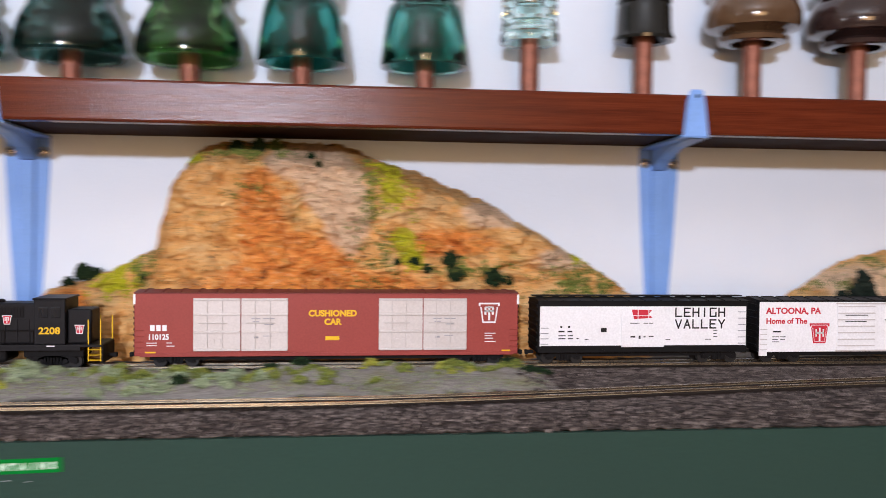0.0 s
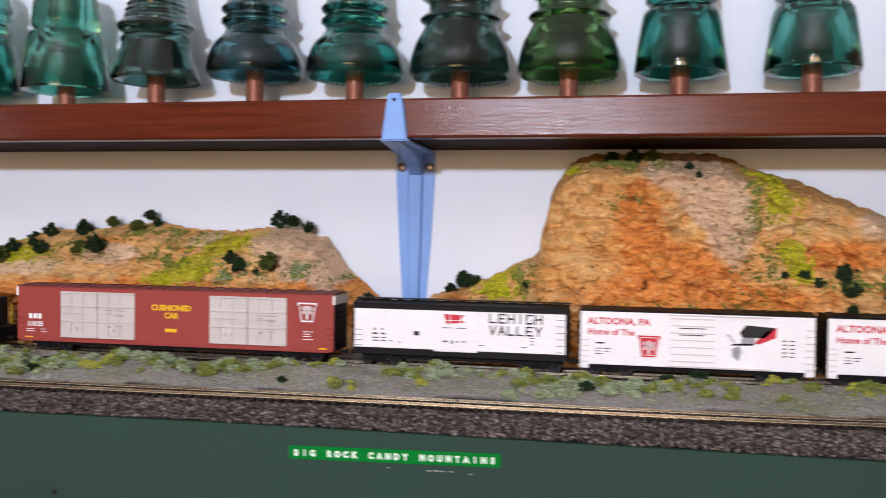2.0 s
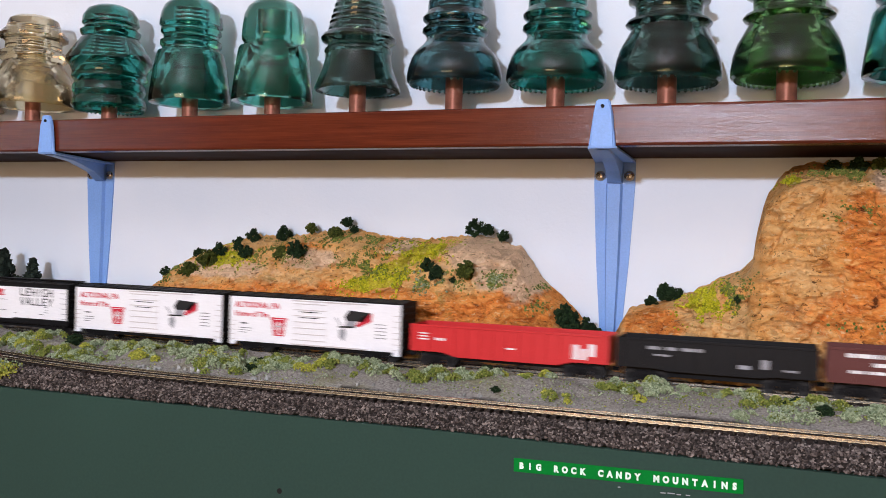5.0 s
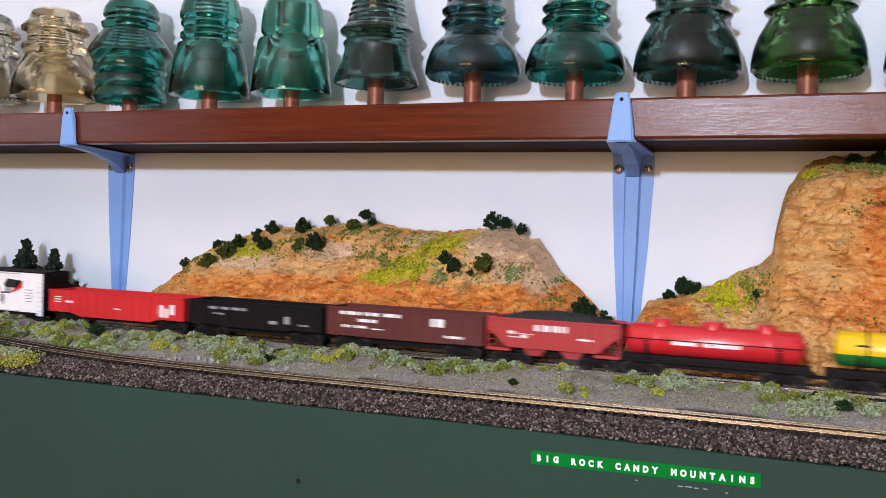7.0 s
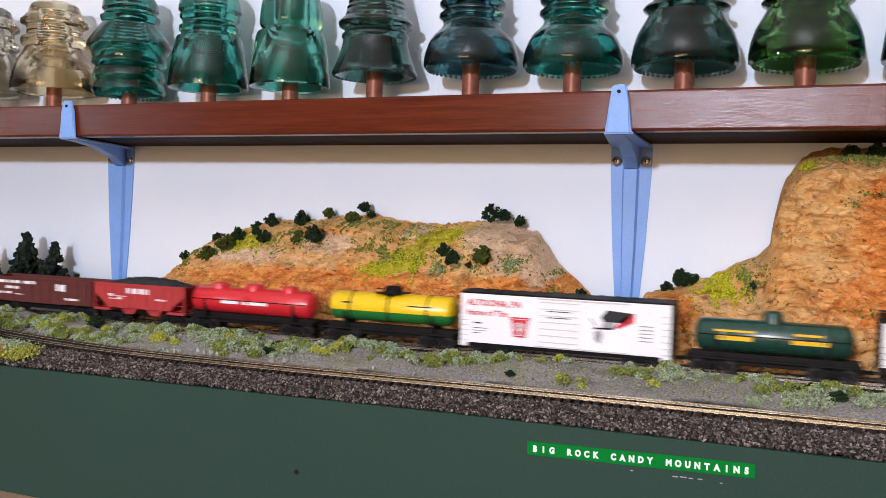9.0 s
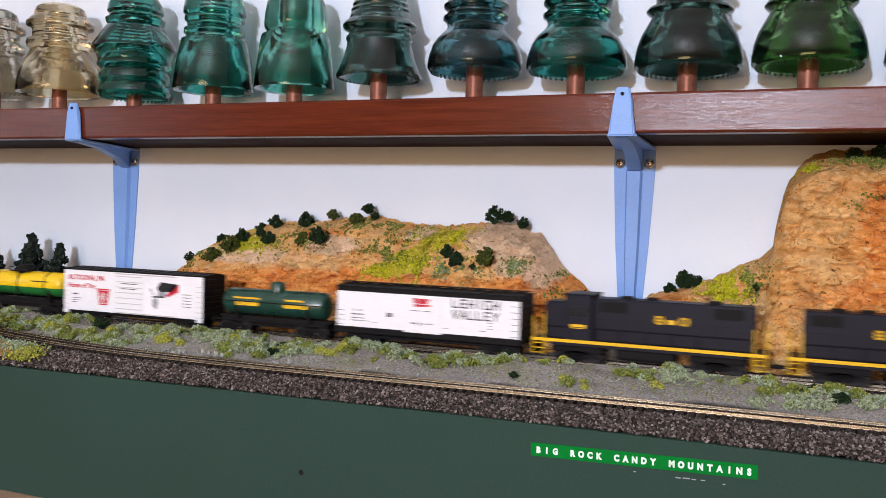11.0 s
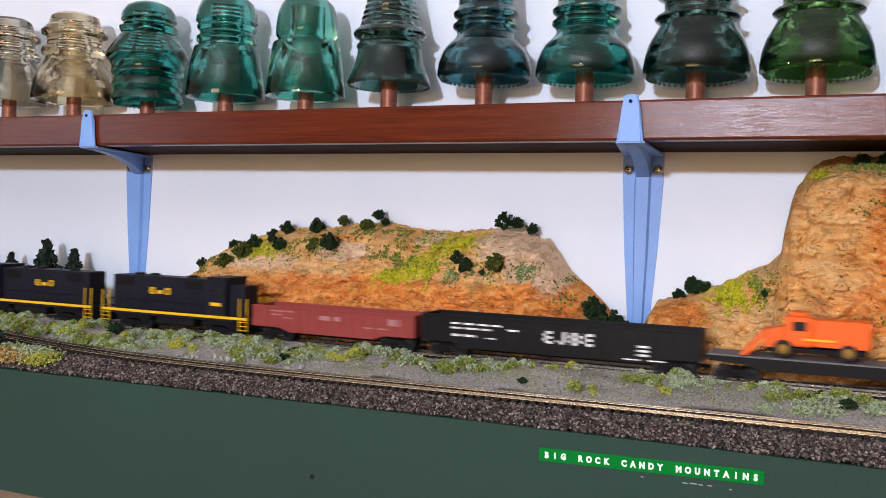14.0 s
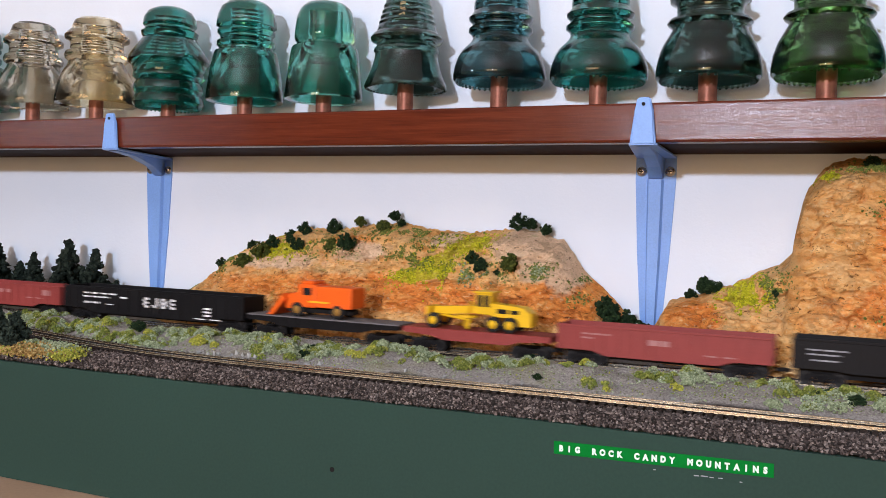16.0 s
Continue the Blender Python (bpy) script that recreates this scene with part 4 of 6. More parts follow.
def build_bank_turf():
    """Ground foam on the bank between the tracks and on the verge."""
    rng = np.random.default_rng(21)
    got = {"o": ([], []), "s": ([], []), "y": ([], []), "g": ([], [])}
    spots = [("y", -0.871, 0.516), ("y", -0.528, 0.512), ("y", -0.407, 0.545), ("y", -0.374, 0.502), ("y", -0.583, 0.523), ("y", -0.735, 0.505), ("y", -0.205, 0.545), ("y", -0.07, 0.560), ("y", -0.02, 0.545), ("y", -0.145, 0.548), ("y", -0.655, 0.515),
             ("s", -0.775, 0.532), ("s", -0.621, 0.530), ("s", -0.701, 0.535), ("s", -0.315, 0.548), ("s", -0.66, 0.505), ("s", -0.80, 0.50), ("s", -0.225, 0.512), ("s", -0.19, 0.532), ("s", -0.56, 0.545), ("s", -0.46, 0.54), ("s", -0.90, 0.535), ("s", -0.735, 0.548),
             ("g", -0.50, 0.52), ("g", -0.33, 0.53), ("g", -0.26, 0.535), ("g", -0.12, 0.53), ("g", 0.0, 0.55), ("g", -0.95, 0.53), ("g", -1.0, 0.56), ("g", -0.85, 0.50), ("s", -1.0, 0.545), ("y", -0.93, 0.53)]
    def clump(k, x, y, r, h, n):
        for _ in range(n):
            d, a = math.sqrt(rng.random()), rng.random() * 6.283
            px, py = x + r * d * math.cos(a), y + 0.8 * r * d * math.sin(a)
            if front_y(px) + 0.017 < py < TRACK_Y - 0.020:
                got[k][0].append((px, py, ground_z(px, py) + h * math.sqrt(1 - d * d) * rng.random() ** 0.4))
                got[k][1].append(0.0005 + 0.0008 * rng.random())

    for k, x, y in spots:
        for _ in range(int({"s": 24, "y": 5, "g": 12}[k] * (1.7 if x < -0.55 else 1.0))):
            wide = 0.009 if k == "y" else 0.018
            cx, cy, r = x + rng.normal() * wide, y + rng.normal() * 0.55 * wide, rng.uniform(0.0022, 0.0068)
            kk = k if rng.random() < 0.62 else "sggy"[int(rng.random() * 3.08)]
            clump(kk, cx, cy, r, r * 0.85, int(30 * (r / 0.003) ** 2))
    for _ in range(12000):
        px = rng.uniform(-1.05, 0.05)
        py = rng.uniform(front_y(px) + 0.018, TRACK_Y - 0.022)
        if fbm(px, py, 9.0, 24, 3) > -0.08:
            k = "ssgy"[int(rng.random() * 3.15)]
            got[k][0].append((px, py, ground_z(px, py) + 0.0003))
            got[k][1].append(0.0004 + 0.0006 * rng.random())
    # the verge at the board where the track swings away
    for k, x, y, n, sx in (("y", -0.815, 0.424, 150, 0.008), ("s", -0.838, 0.436, 190, 0.010), ("o", -0.870, 0.422, 420, 0.022), ("o", -0.94, 0.425, 420, 0.03), ("y", -0.885, 0.420, 60, 0.012), ("s", -0.87, 0.442, 90, 0.012), ("g", -0.93, 0.435, 160, 0.03)):
        for _ in range(n * 3):
            px, py = x + rng.normal() * sx, y + rng.normal() * 0.007
            if FASCIA_Y + 0.006 < py < front_y(px) - 0.02:
                got[k][0].append((px, py, ground_z(px, py) + 0.001 + 0.005 * rng.random()))
                got[k][1].append(0.0006 + 0.0010 * rng.random())
    for k, (pts, sizes) in got.items():
        mat, word = (M_YBANK, "dull yellow-green") if k == "y" else TURF_MAT[k]
        ob = new("ground_foam", grains("ground_foam", pts, sizes, mat, 0.85, rng))
        tagged(ob, word + " ground foam clumps between the tracks", "turf", kind="stuff")


def build_pebbles():
    rng = np.random.default_rng(77)
    pts = [(x, front_y(x) + 0.0205 + 0.004 * rng.random(), 0) for x in np.concatenate([rng.uniform(-0.735, -0.655, 18), rng.uniform(-0.62, -0.60, 3), rng.uniform(-0.55, -0.25, 7)])]
    pts = [(x, y, ground_z(x, y) + 0.0008) for x, y, z in pts]
    ob = new("pebbles", grains("pebbles", pts, 0.0016 + 0.0012 * rng.random(len(pts)), M_STONE, 0.8, rng))
    tagged(ob, "pale grey stones along the foot of the bank", "stones", kind="stuff")


def foliage_mesh(name, material, seed, lumps=46, dense=1.0):
    rng = np.random.default_rng(seed)
    centres = []
    for _ in range(lumps):
        d = rng.normal(size=3)
        d /= np.linalg.norm(d)
        r = (0.35 + 0.65 * rng.random() ** 0.5) * (0.75 + 0.35 * noise.noise((d[0] * 1.6 + seed, d[1] * 1.6, d[2] * 1.6)))
        centres.append(d * r * np.array([1, 0.8, 0.85]) + np.array([0, 0, 0.75]))
    pts, sizes = [], []
    for c in centres:
        for _ in range(int(16 * dense)):
            q = rng.normal(size=3)
            q /= np.linalg.norm(q)
            pts.append(c + q * 0.19 * (0.5 + 0.5 * rng.random()))
            sizes.append(0.055 + 0.075 * rng.random())
    return grains(name, pts, sizes, material, 0.8, rng)


def build_bushes():
    dark = [foliage_mesh("foliage", M_BUSHD, s) for s in (1, 2, 3)]
    mid = [foliage_mesh("foliage", M_BUSHM, s) for s in (4, 5)]
    rng = random.Random(4)

    def bush(p, r, meshes, word, where, squash=1.0):
        r *= 1.10
        b = thing("bush", "%s foam bush %s" % (word, where), "bush", Matrix.Translation(p) @ pose(0, 0, 0, 0, 0, rng.uniform(0, 360)), "model bushes")
        shared("foliage", rng.choice(meshes), b, Matrix.Diagonal((r * 1.25, r * 1.25, r * 1.25 * squash, 1)))

    for kind, x, z, r in (("d", -0.892, 1.277, 0.0060), ("m", -0.851, 1.280, 0.0099), ("m", -0.833, 1.292, 0.0105), ("d", -0.863, 1.299, 0.0059), ("d", -0.829, 1.303, 0.0081), ("d", -0.814, 1.311, 0.0075), ("d", -0.800, 1.319, 0.0086), ("d", -0.801, 1.309, 0.0057), ("d", -0.787, 1.301, 0.0080), ("m", -0.742, 1.302, 0.0090), ("d", -0.763, 1.322, 0.0096), ("m", -0.729, 1.331, 0.0067), ("d", -0.718, 1.306, 0.0100), ("d", -0.686, 1.339, 0.0066), ("d", -0.676, 1.331, 0.0049), ("m", -0.694, 1.324, 0.0093), ("d", -0.535, 1.335, 0.0087), ("d", -0.521, 1.334, 0.0071), ("d", -0.504, 1.328, 0.0061), ("d", -0.568, 1.296, 0.0073), ("d", -0.555, 1.289, 0.0078), ("d", -0.540, 1.285, 0.0072), ("m", -0.523, 1.292, 0.0098)):
        p = on_face("rock_hill", x, z, 0.003)
        p.z = z - r * 0.75
        bush(p, r, dark if kind == "d" else mid, "dark green" if kind == "d" else "olive green", "on the rock hill")
    for kind, x, z, r in (("d", -0.339, 1.276, 0.0090), ("d", -0.352, 1.268, 0.0065), ("d", -0.328, 1.277, 0.0062), ("d", -0.271, 1.279, 0.0036), ("d", -0.034, 1.294, 0.0052), ("d", -0.022, 1.288, 0.0050), ("d", 0.000, 1.294, 0.0082), ("d", 0.003, 1.282, 0.0075), ("d", 0.036, 1.279, 0.0092), ("d", 0.050, 1.277, 0.0052), ("d", 0.002, 1.266, 0.0048), ("d", -0.050, 1.294, 0.0035),
                          ("d", -0.195, 1.396, 0.0075), ("d", -0.175, 1.397, 0.0085), ("m", -0.160, 1.397, 0.0070), ("d", -0.128, 1.388, 0.0040), ("d", -0.120, 1.380, 0.0034)):
        p = on_face("rock_mountain", x, z, 0.002)
        p.z = z - r * 0.70
        bush(p, r, dark if kind == "d" else mid, "dark green" if kind == "d" else "olive green", "on the rock mountain")
    for x, y, z, r in ((-0.430, 0.742, 1.250, 0.013), (-0.420, 0.740, 1.240, 0.014), (-0.405, 0.744, 1.232, 0.013), (-0.392, 0.750, 1.226, 0.012)):
        bush(Vector((x, y, z - 0.012)), r, dark, "dark green", "at the foot of the wall")
    for x, y, r in ((-0.848, 0.545, 0.011), (-0.835, 0.528, 0.009), (-0.640, 0.530, 0.009), (-0.637, 0.512, 0.008), (-0.423, 0.497, 0.0055), (-0.231, 0.527, 0.005), (-0.207, 0.512, 0.009), (-0.222, 0.552, 0.009), (-0.195, 0.556, 0.008), (-0.128, 0.566, 0.010), (-0.150, 0.565, 0.009),
                    (0.030, 0.575, 0.010), (0.043, 0.553, 0.011), (0.055, 0.562, 0.009), (-0.455, 0.575, 0.008)):
        bush(Vector((x, y, ground_z(x, y) - r * 0.30)), r * 0.72, dark, "blackish green", "on the bank between the tracks", 0.62)


def conifer(x, y, z, h, r, seed):
    tree = thing("conifer_tree", "dark model spruce tree by the wall", "tree", pose(x, y, z, 0, 0, seed * 47.0), "model trees")
    bm = bmesh.new()
    bm_rod(bm, (0, 0, 0), (0, 0, h * 0.95), r * 0.10, 7, r * 0.02)
    part("trunk", bm, M_BARK, tree)
    rng = np.random.default_rng(seed)
    pts, sizes = [], []
    for i in range(15):
        u = i / 14
        zz, rad = h * (0.12 + 0.86 * u), r * (1 - u) ** 0.8 * (0.85 + 0.3 * rng.random())
        for k in range(int(15 - 8 * u)):
            a = rng.random() * 6.283
            for s in np.linspace(0.2, 1.0, 8):
                pts.append((rad * s * math.cos(a) + rng.normal() * r * 0.05, rad * s * math.sin(a) + rng.normal() * r * 0.05, zz - 0.16 * rad * s + rng.normal() * r * 0.04))
                sizes.append(r * (0.08 + 0.10 * rng.random()))
    shared("crown", grains("crown", pts, sizes, M_NEEDLE, 0.6, rng), tree)


def build_trees():
    for i, (x, y, h, r) in enumerate(((-1.292, 0.752, 0.068, 0.022), (-1.262, 0.765, 0.045, 0.018), (-1.225, 0.755, 0.058, 0.016), (-1.156, 0.750, 0.074, 0.025), (-1.111, 0.752, 0.066, 0.019), (-1.33, 0.76, 0.06, 0.02), (-1.20, 0.768, 0.035, 0.014), (-1.09, 0.768, 0.03, 0.012),
                                      (0.372, 0.690, 0.050, 0.018), (0.402, 0.705, 0.066, 0.024), (0.440, 0.700, 0.05, 0.02))):
        conifer(x, y, 1.211, h * 1.12, r * 1.25, i + 3)
    conifer(-0.889, 0.437, 1.205, 0.034, 0.019, 31)
    conifer(-0.925, 0.447, 1.205, 0.038, 0.020, 33)


# ---- track ----
RAIL_SECTION = [(-0.0011, -0.0021), (0.0011, -0.0021), (0.0011, -0.0018), (0.0003, -0.0015), (0.0003, -0.0006), (0.0005, -0.0004), (0.0005, 0.0), (-0.0005, 0.0), (-0.0005, -0.0004), (-0.0003, -0.0006), (-0.0003, -0.0015), (-0.0011, -0.0018)]


def sweep(name, line, material, parent):
    """A rail along points (x, y)."""
    verts, faces = [], []
    k = len(RAIL_SECTION)
    for i, (x, y) in enumerate(line):
        a, b = line[max(0, i - 1)], line[min(len(line) - 1, i + 1)]
        d = Vector((b[0] - a[0], b[1] - a[1])).normalized()
        for s, z in RAIL_SECTION:
            verts.append((x - d.y * s, y + d.x * s, RAIL + z))
    for i in range(len(line) - 1):
        for j in range(k):
            faces.append((i * k + j, i * k + (j + 1) % k, (i + 1) * k + (j + 1) % k, (i + 1) * k + j))
    ob = new(name, mesh_of(name, verts, faces, material))
    ob.parent = parent
    return ob


def track(label, line_y, near):
    tr = thing("railway_track", label, "track", None, "tracks")
    xs = [X0 + 0.02, -3.5, -2.4] + [-1.9 + 0.02 * i for i in range(150)] + [1.3, 2.2, 3.4, X1 - 0.02]
    mid = [(x, line_y(x)) for x in xs]
    for side in (-0.0083, 0.0083):
        line = []
        for i, (x, y) in enumerate(mid):
            a, b = mid[max(0, i - 1)], mid[min(len(mid) - 1, i + 1)]
            d = Vector((b[0] - a[0], b[1] - a[1])).normalized()
            line.append((x - d.y * side, y + d.x * side))
        sweep("rail", line, M_RAIL, tr)
    bm = bmesh.new()
    bm_box(bm, -0.0017, 0.0017, -0.0165, 0.0165, -0.0046, -0.0017)
    tie = finish("sleeper", bm, M_TIE)
    bm = bmesh.new()
    n = int((X1 - X0 - 0.1) / 0.0064)
    for i in range(n):
        x = X0 + 0.05 + i * 0.0064
        ang = math.degrees(math.atan2(line_y(x + 0.01) - line_y(x - 0.01), 0.02))
        m = pose(x, line_y(x), RAIL, 0, 0, ang)
        if near[0] < x < near[1]:
            shared("sleeper", tie, tr, m)
        else:
            for c in ((-0.0013, -0.015), (0.0013, -0.015), (0.0013, 0.015), (-0.0013, 0.015)):
                bm.verts.new(m @ Vector((*c, -0.0021)))
            bm.verts.ensure_lookup_table()
            bm.faces.new(bm.verts[-4:])
    far = part("distant_sleepers", bm, M_TIE, tr)
    far["kind"] = "stuff"


def build_tracks():
    track("single model railway track on dark sleepers with bright rails", front_y, (-1.10, 0.55))
    track("straight model railway track on dark sleepers behind the bank", lambda x: TRACK_Y, (-1.20, 0.55))


def build_ballast():
    rng = np.random.default_rng(3)
    pts, sizes = [], []

    def strip(n, x0, x1, lo, hi, base=0.0):
        for _ in range(n):
            x = rng.uniform(x0, x1)
            a, b = lo(x), hi(x)
            if b <= a:
                continue
            y = rng.uniform(a, b)
            z = ground_z(x, y)
            near_rail = min(abs(y - front_y(x)), abs(y - TRACK_Y))
            if near_rail < 0.0165:
                z = min(z, RAIL - 0.0052)
            pts.append((x, y, z + 0.0002))
            sizes.append(0.0007 + 0.0010 * rng.random())

    strip(30000, -1.0, 0.62, lambda x: max(FASCIA_Y + 0.002, 0.36), lambda x: front_y(x) - 0.007)
    strip(3800, -1.0, 0.62, lambda x: front_y(x) - 0.006, lambda x: front_y(x) + 0.006)
    strip(2600, -1.0, 0.62, lambda x: front_y(x) + 0.008, lambda x: front_y(x) + 0.018)
    strip(13000, 0.03, 0.70, lambda x: front_y(x) + 0.009, lambda x: TRACK_Y - 0.008)
    strip(6500, -1.25, 0.70, lambda x: TRACK_Y - 0.024, lambda x: TRACK_Y - 0.009)
    strip(3000, -1.25, 0.70, lambda x: TRACK_Y - 0.006, lambda x: TRACK_Y + 0.006)
    strip(5000, -1.25, 0.70, lambda x: TRACK_Y + 0.009, lambda x: TRACK_Y + 0.035)
    ob = new("track_ballast", grains("track_ballast", pts, sizes, M_BALLAST, 0.8, rng))
    tagged(ob, "coarse grey-brown stone ballast beside and under the tracks", "ballast", kind="stuff")


# ---- rolling stock: x along the car, z from the rail, the near side faces -y ----
HW = 0.0185            # half width of a car
TRAIN = []             # (thing, middle of it when the train is at its start)
RUN = [(0, 0.0), (1.5, -0.3474), (3.5, -0.8084), (4, -0.9232), (6.5, -1.4787), (7, -1.5830), (8, -1.7895), (9, -2.0090), (12.5, -2.8013), (14.5, -3.2551), (16, -3.5975)]


def wheel_mesh():
    bm = bmesh.new()
    bm_lathe(bm, [(0.0, 0.0), (0.0050, 0.0), (0.0052, 0.0004), (0.0052, 0.0016), (0.0058, 0.0020), (0.0056, 0.0027), (0.0, 0.0027)], 20)
    return finish("wheel", bm, M_WHEEL)


def side_frame_mesh():
    bm = bmesh.new()
    for y in (-0.0125, 0.0108):
        bm_prism(bm, [(-0.0145, 0.0042), (-0.0145, 0.0078), (-0.0085, 0.0096), (0.0085, 0.0096), (0.0145, 0.0078), (0.0145, 0.0042), (0.0100, 0.0040), (0.0062, 0.0066), (0.0045, 0.0030), (-0.0045, 0.0030), (-0.0062, 0.0066), (-0.0100, 0.0040)], y, y + 0.0017)
        for x in (-0.0122, 0.0122):
            bm_rod(bm, (x, y - 0.0004, 0.0055), (x, y + 0.0021, 0.0055), 0.0019, 8)
        for x in (-0.0024, 0.0, 0.0024):
            bm_rod(bm, (x, y + (-0.0003 if y < 0 else 0.002), 0.0034), (x, y + (-0.0003 if y < 0 else 0.002), 0.0084), 0.0009, 6)
    bm_box(bm, -0.003, 0.003, -0.011, 0.011, 0.0062, 0.0098)
    return finish("truck", bm, M_UNDER)


WHEEL, SIDE_FRAME = wheel_mesh(), side_frame_mesh()


def truck(car, x):
    tr = shared("truck", SIDE_FRAME, car, Matrix.Translation((x, 0, 0)))
    for wx in (-0.0122, 0.0122):
        shared("wheel", WHEEL, tr, Matrix.Translation((wx, -0.0096, 0.0052)) @ pose(0, 0, 0, -90, 0, 0))
        shared("wheel", WHEEL, tr, Matrix.Translation((wx, 0.0096, 0.0052)) @ pose(0, 0, 0, 90, 0, 0))


def coupler(car, x, s):
    bm = bmesh.new()
    bm_box(bm, min(x, x + s * 0.0052), max(x, x + s * 0.0052), -0.0012, 0.0012, 0.0075, 0.0100)
    bm_box(bm, min(x + s * 0.0046, x + s * 0.0072), max(x + s * 0.0046, x + s * 0.0072), -0.0024, 0.0018, 0.0070, 0.0105, 0.0004)
    part("coupler", bm, M_UNDER, car)


def ladder(car, x, w, z0, z1, material, rungs=6, y=-HW):
    bm = bmesh.new()
    for i in range(rungs):
        z = z0 + (z1 - z0) * i / (rungs - 1)
        bm_rod(bm, (x, y - 0.0010, z), (x + w, y - 0.0010, z), 0.00032, 5)
        for xx in (x, x + w):
            bm_rod(bm, (xx, y - 0.0010, z), (xx, y + 0.0004, z), 0.0003, 5)
    part("ladder", bm, material, car)


def new_car(name, label, category, x0, x1):
    car = thing(name, label, category, None, "train")
    TRAIN.append((car, (x0 + x1) / 2))
    return car, (x1 - x0) / 2


def running_gear(car, h, inset=0.024):
    for s in (-1, 1):
        truck(car, s * (h - inset))
        coupler(car, s * h, s)


def ribbed_end(car, h, s, z0, z1, material, n=7):
    end = box_part("end_panel", car, material, s * h - 0.0003, s * h + 0.0003, -HW + 0.0012, HW - 0.0012, z0, z1)
    bm = bmesh.new()
    bm_box(bm, -0.0011, 0.0011, -HW + 0.0025, HW - 0.0025, -0.0010, 0.0010, 0.0004)
    rib = finish("end_rib", bm, material)
    for i in range(n):
        shared("end_rib", rib, end, Matrix.Translation((s * (h + 0.0002), 0, z0 + (z1 - z0) * (i + 0.5) / n)))


def panel_roof(car, h, z, material, rise=0.0028, seams=13, over=0.0006):
    bm = bmesh.new()
    bm_prism(bm, [(-HW - over, z), (-HW - over, z + 0.0008), (0, z + rise), (HW + over, z + 0.0008), (HW + over, z)], -h - 0.0004, h + 0.0004, "x")
    roof = part("roof", bm, material, car)
    bm = bmesh.new()
    bm_prism(bm, [(-HW - over, z + 0.0003), (-HW - over, z + 0.0013), (0, z + rise + 0.0006), (HW + over, z + 0.0013), (HW + over, z + 0.0003)], -0.0004, 0.0004, "x")
    seam = finish("roof_seam", bm, material)
    for i in range(seams):
        shared("roof_seam", seam, roof, Matrix.Translation((-h + 2 * h * (i + 0.5) / seams, 0, 0)))


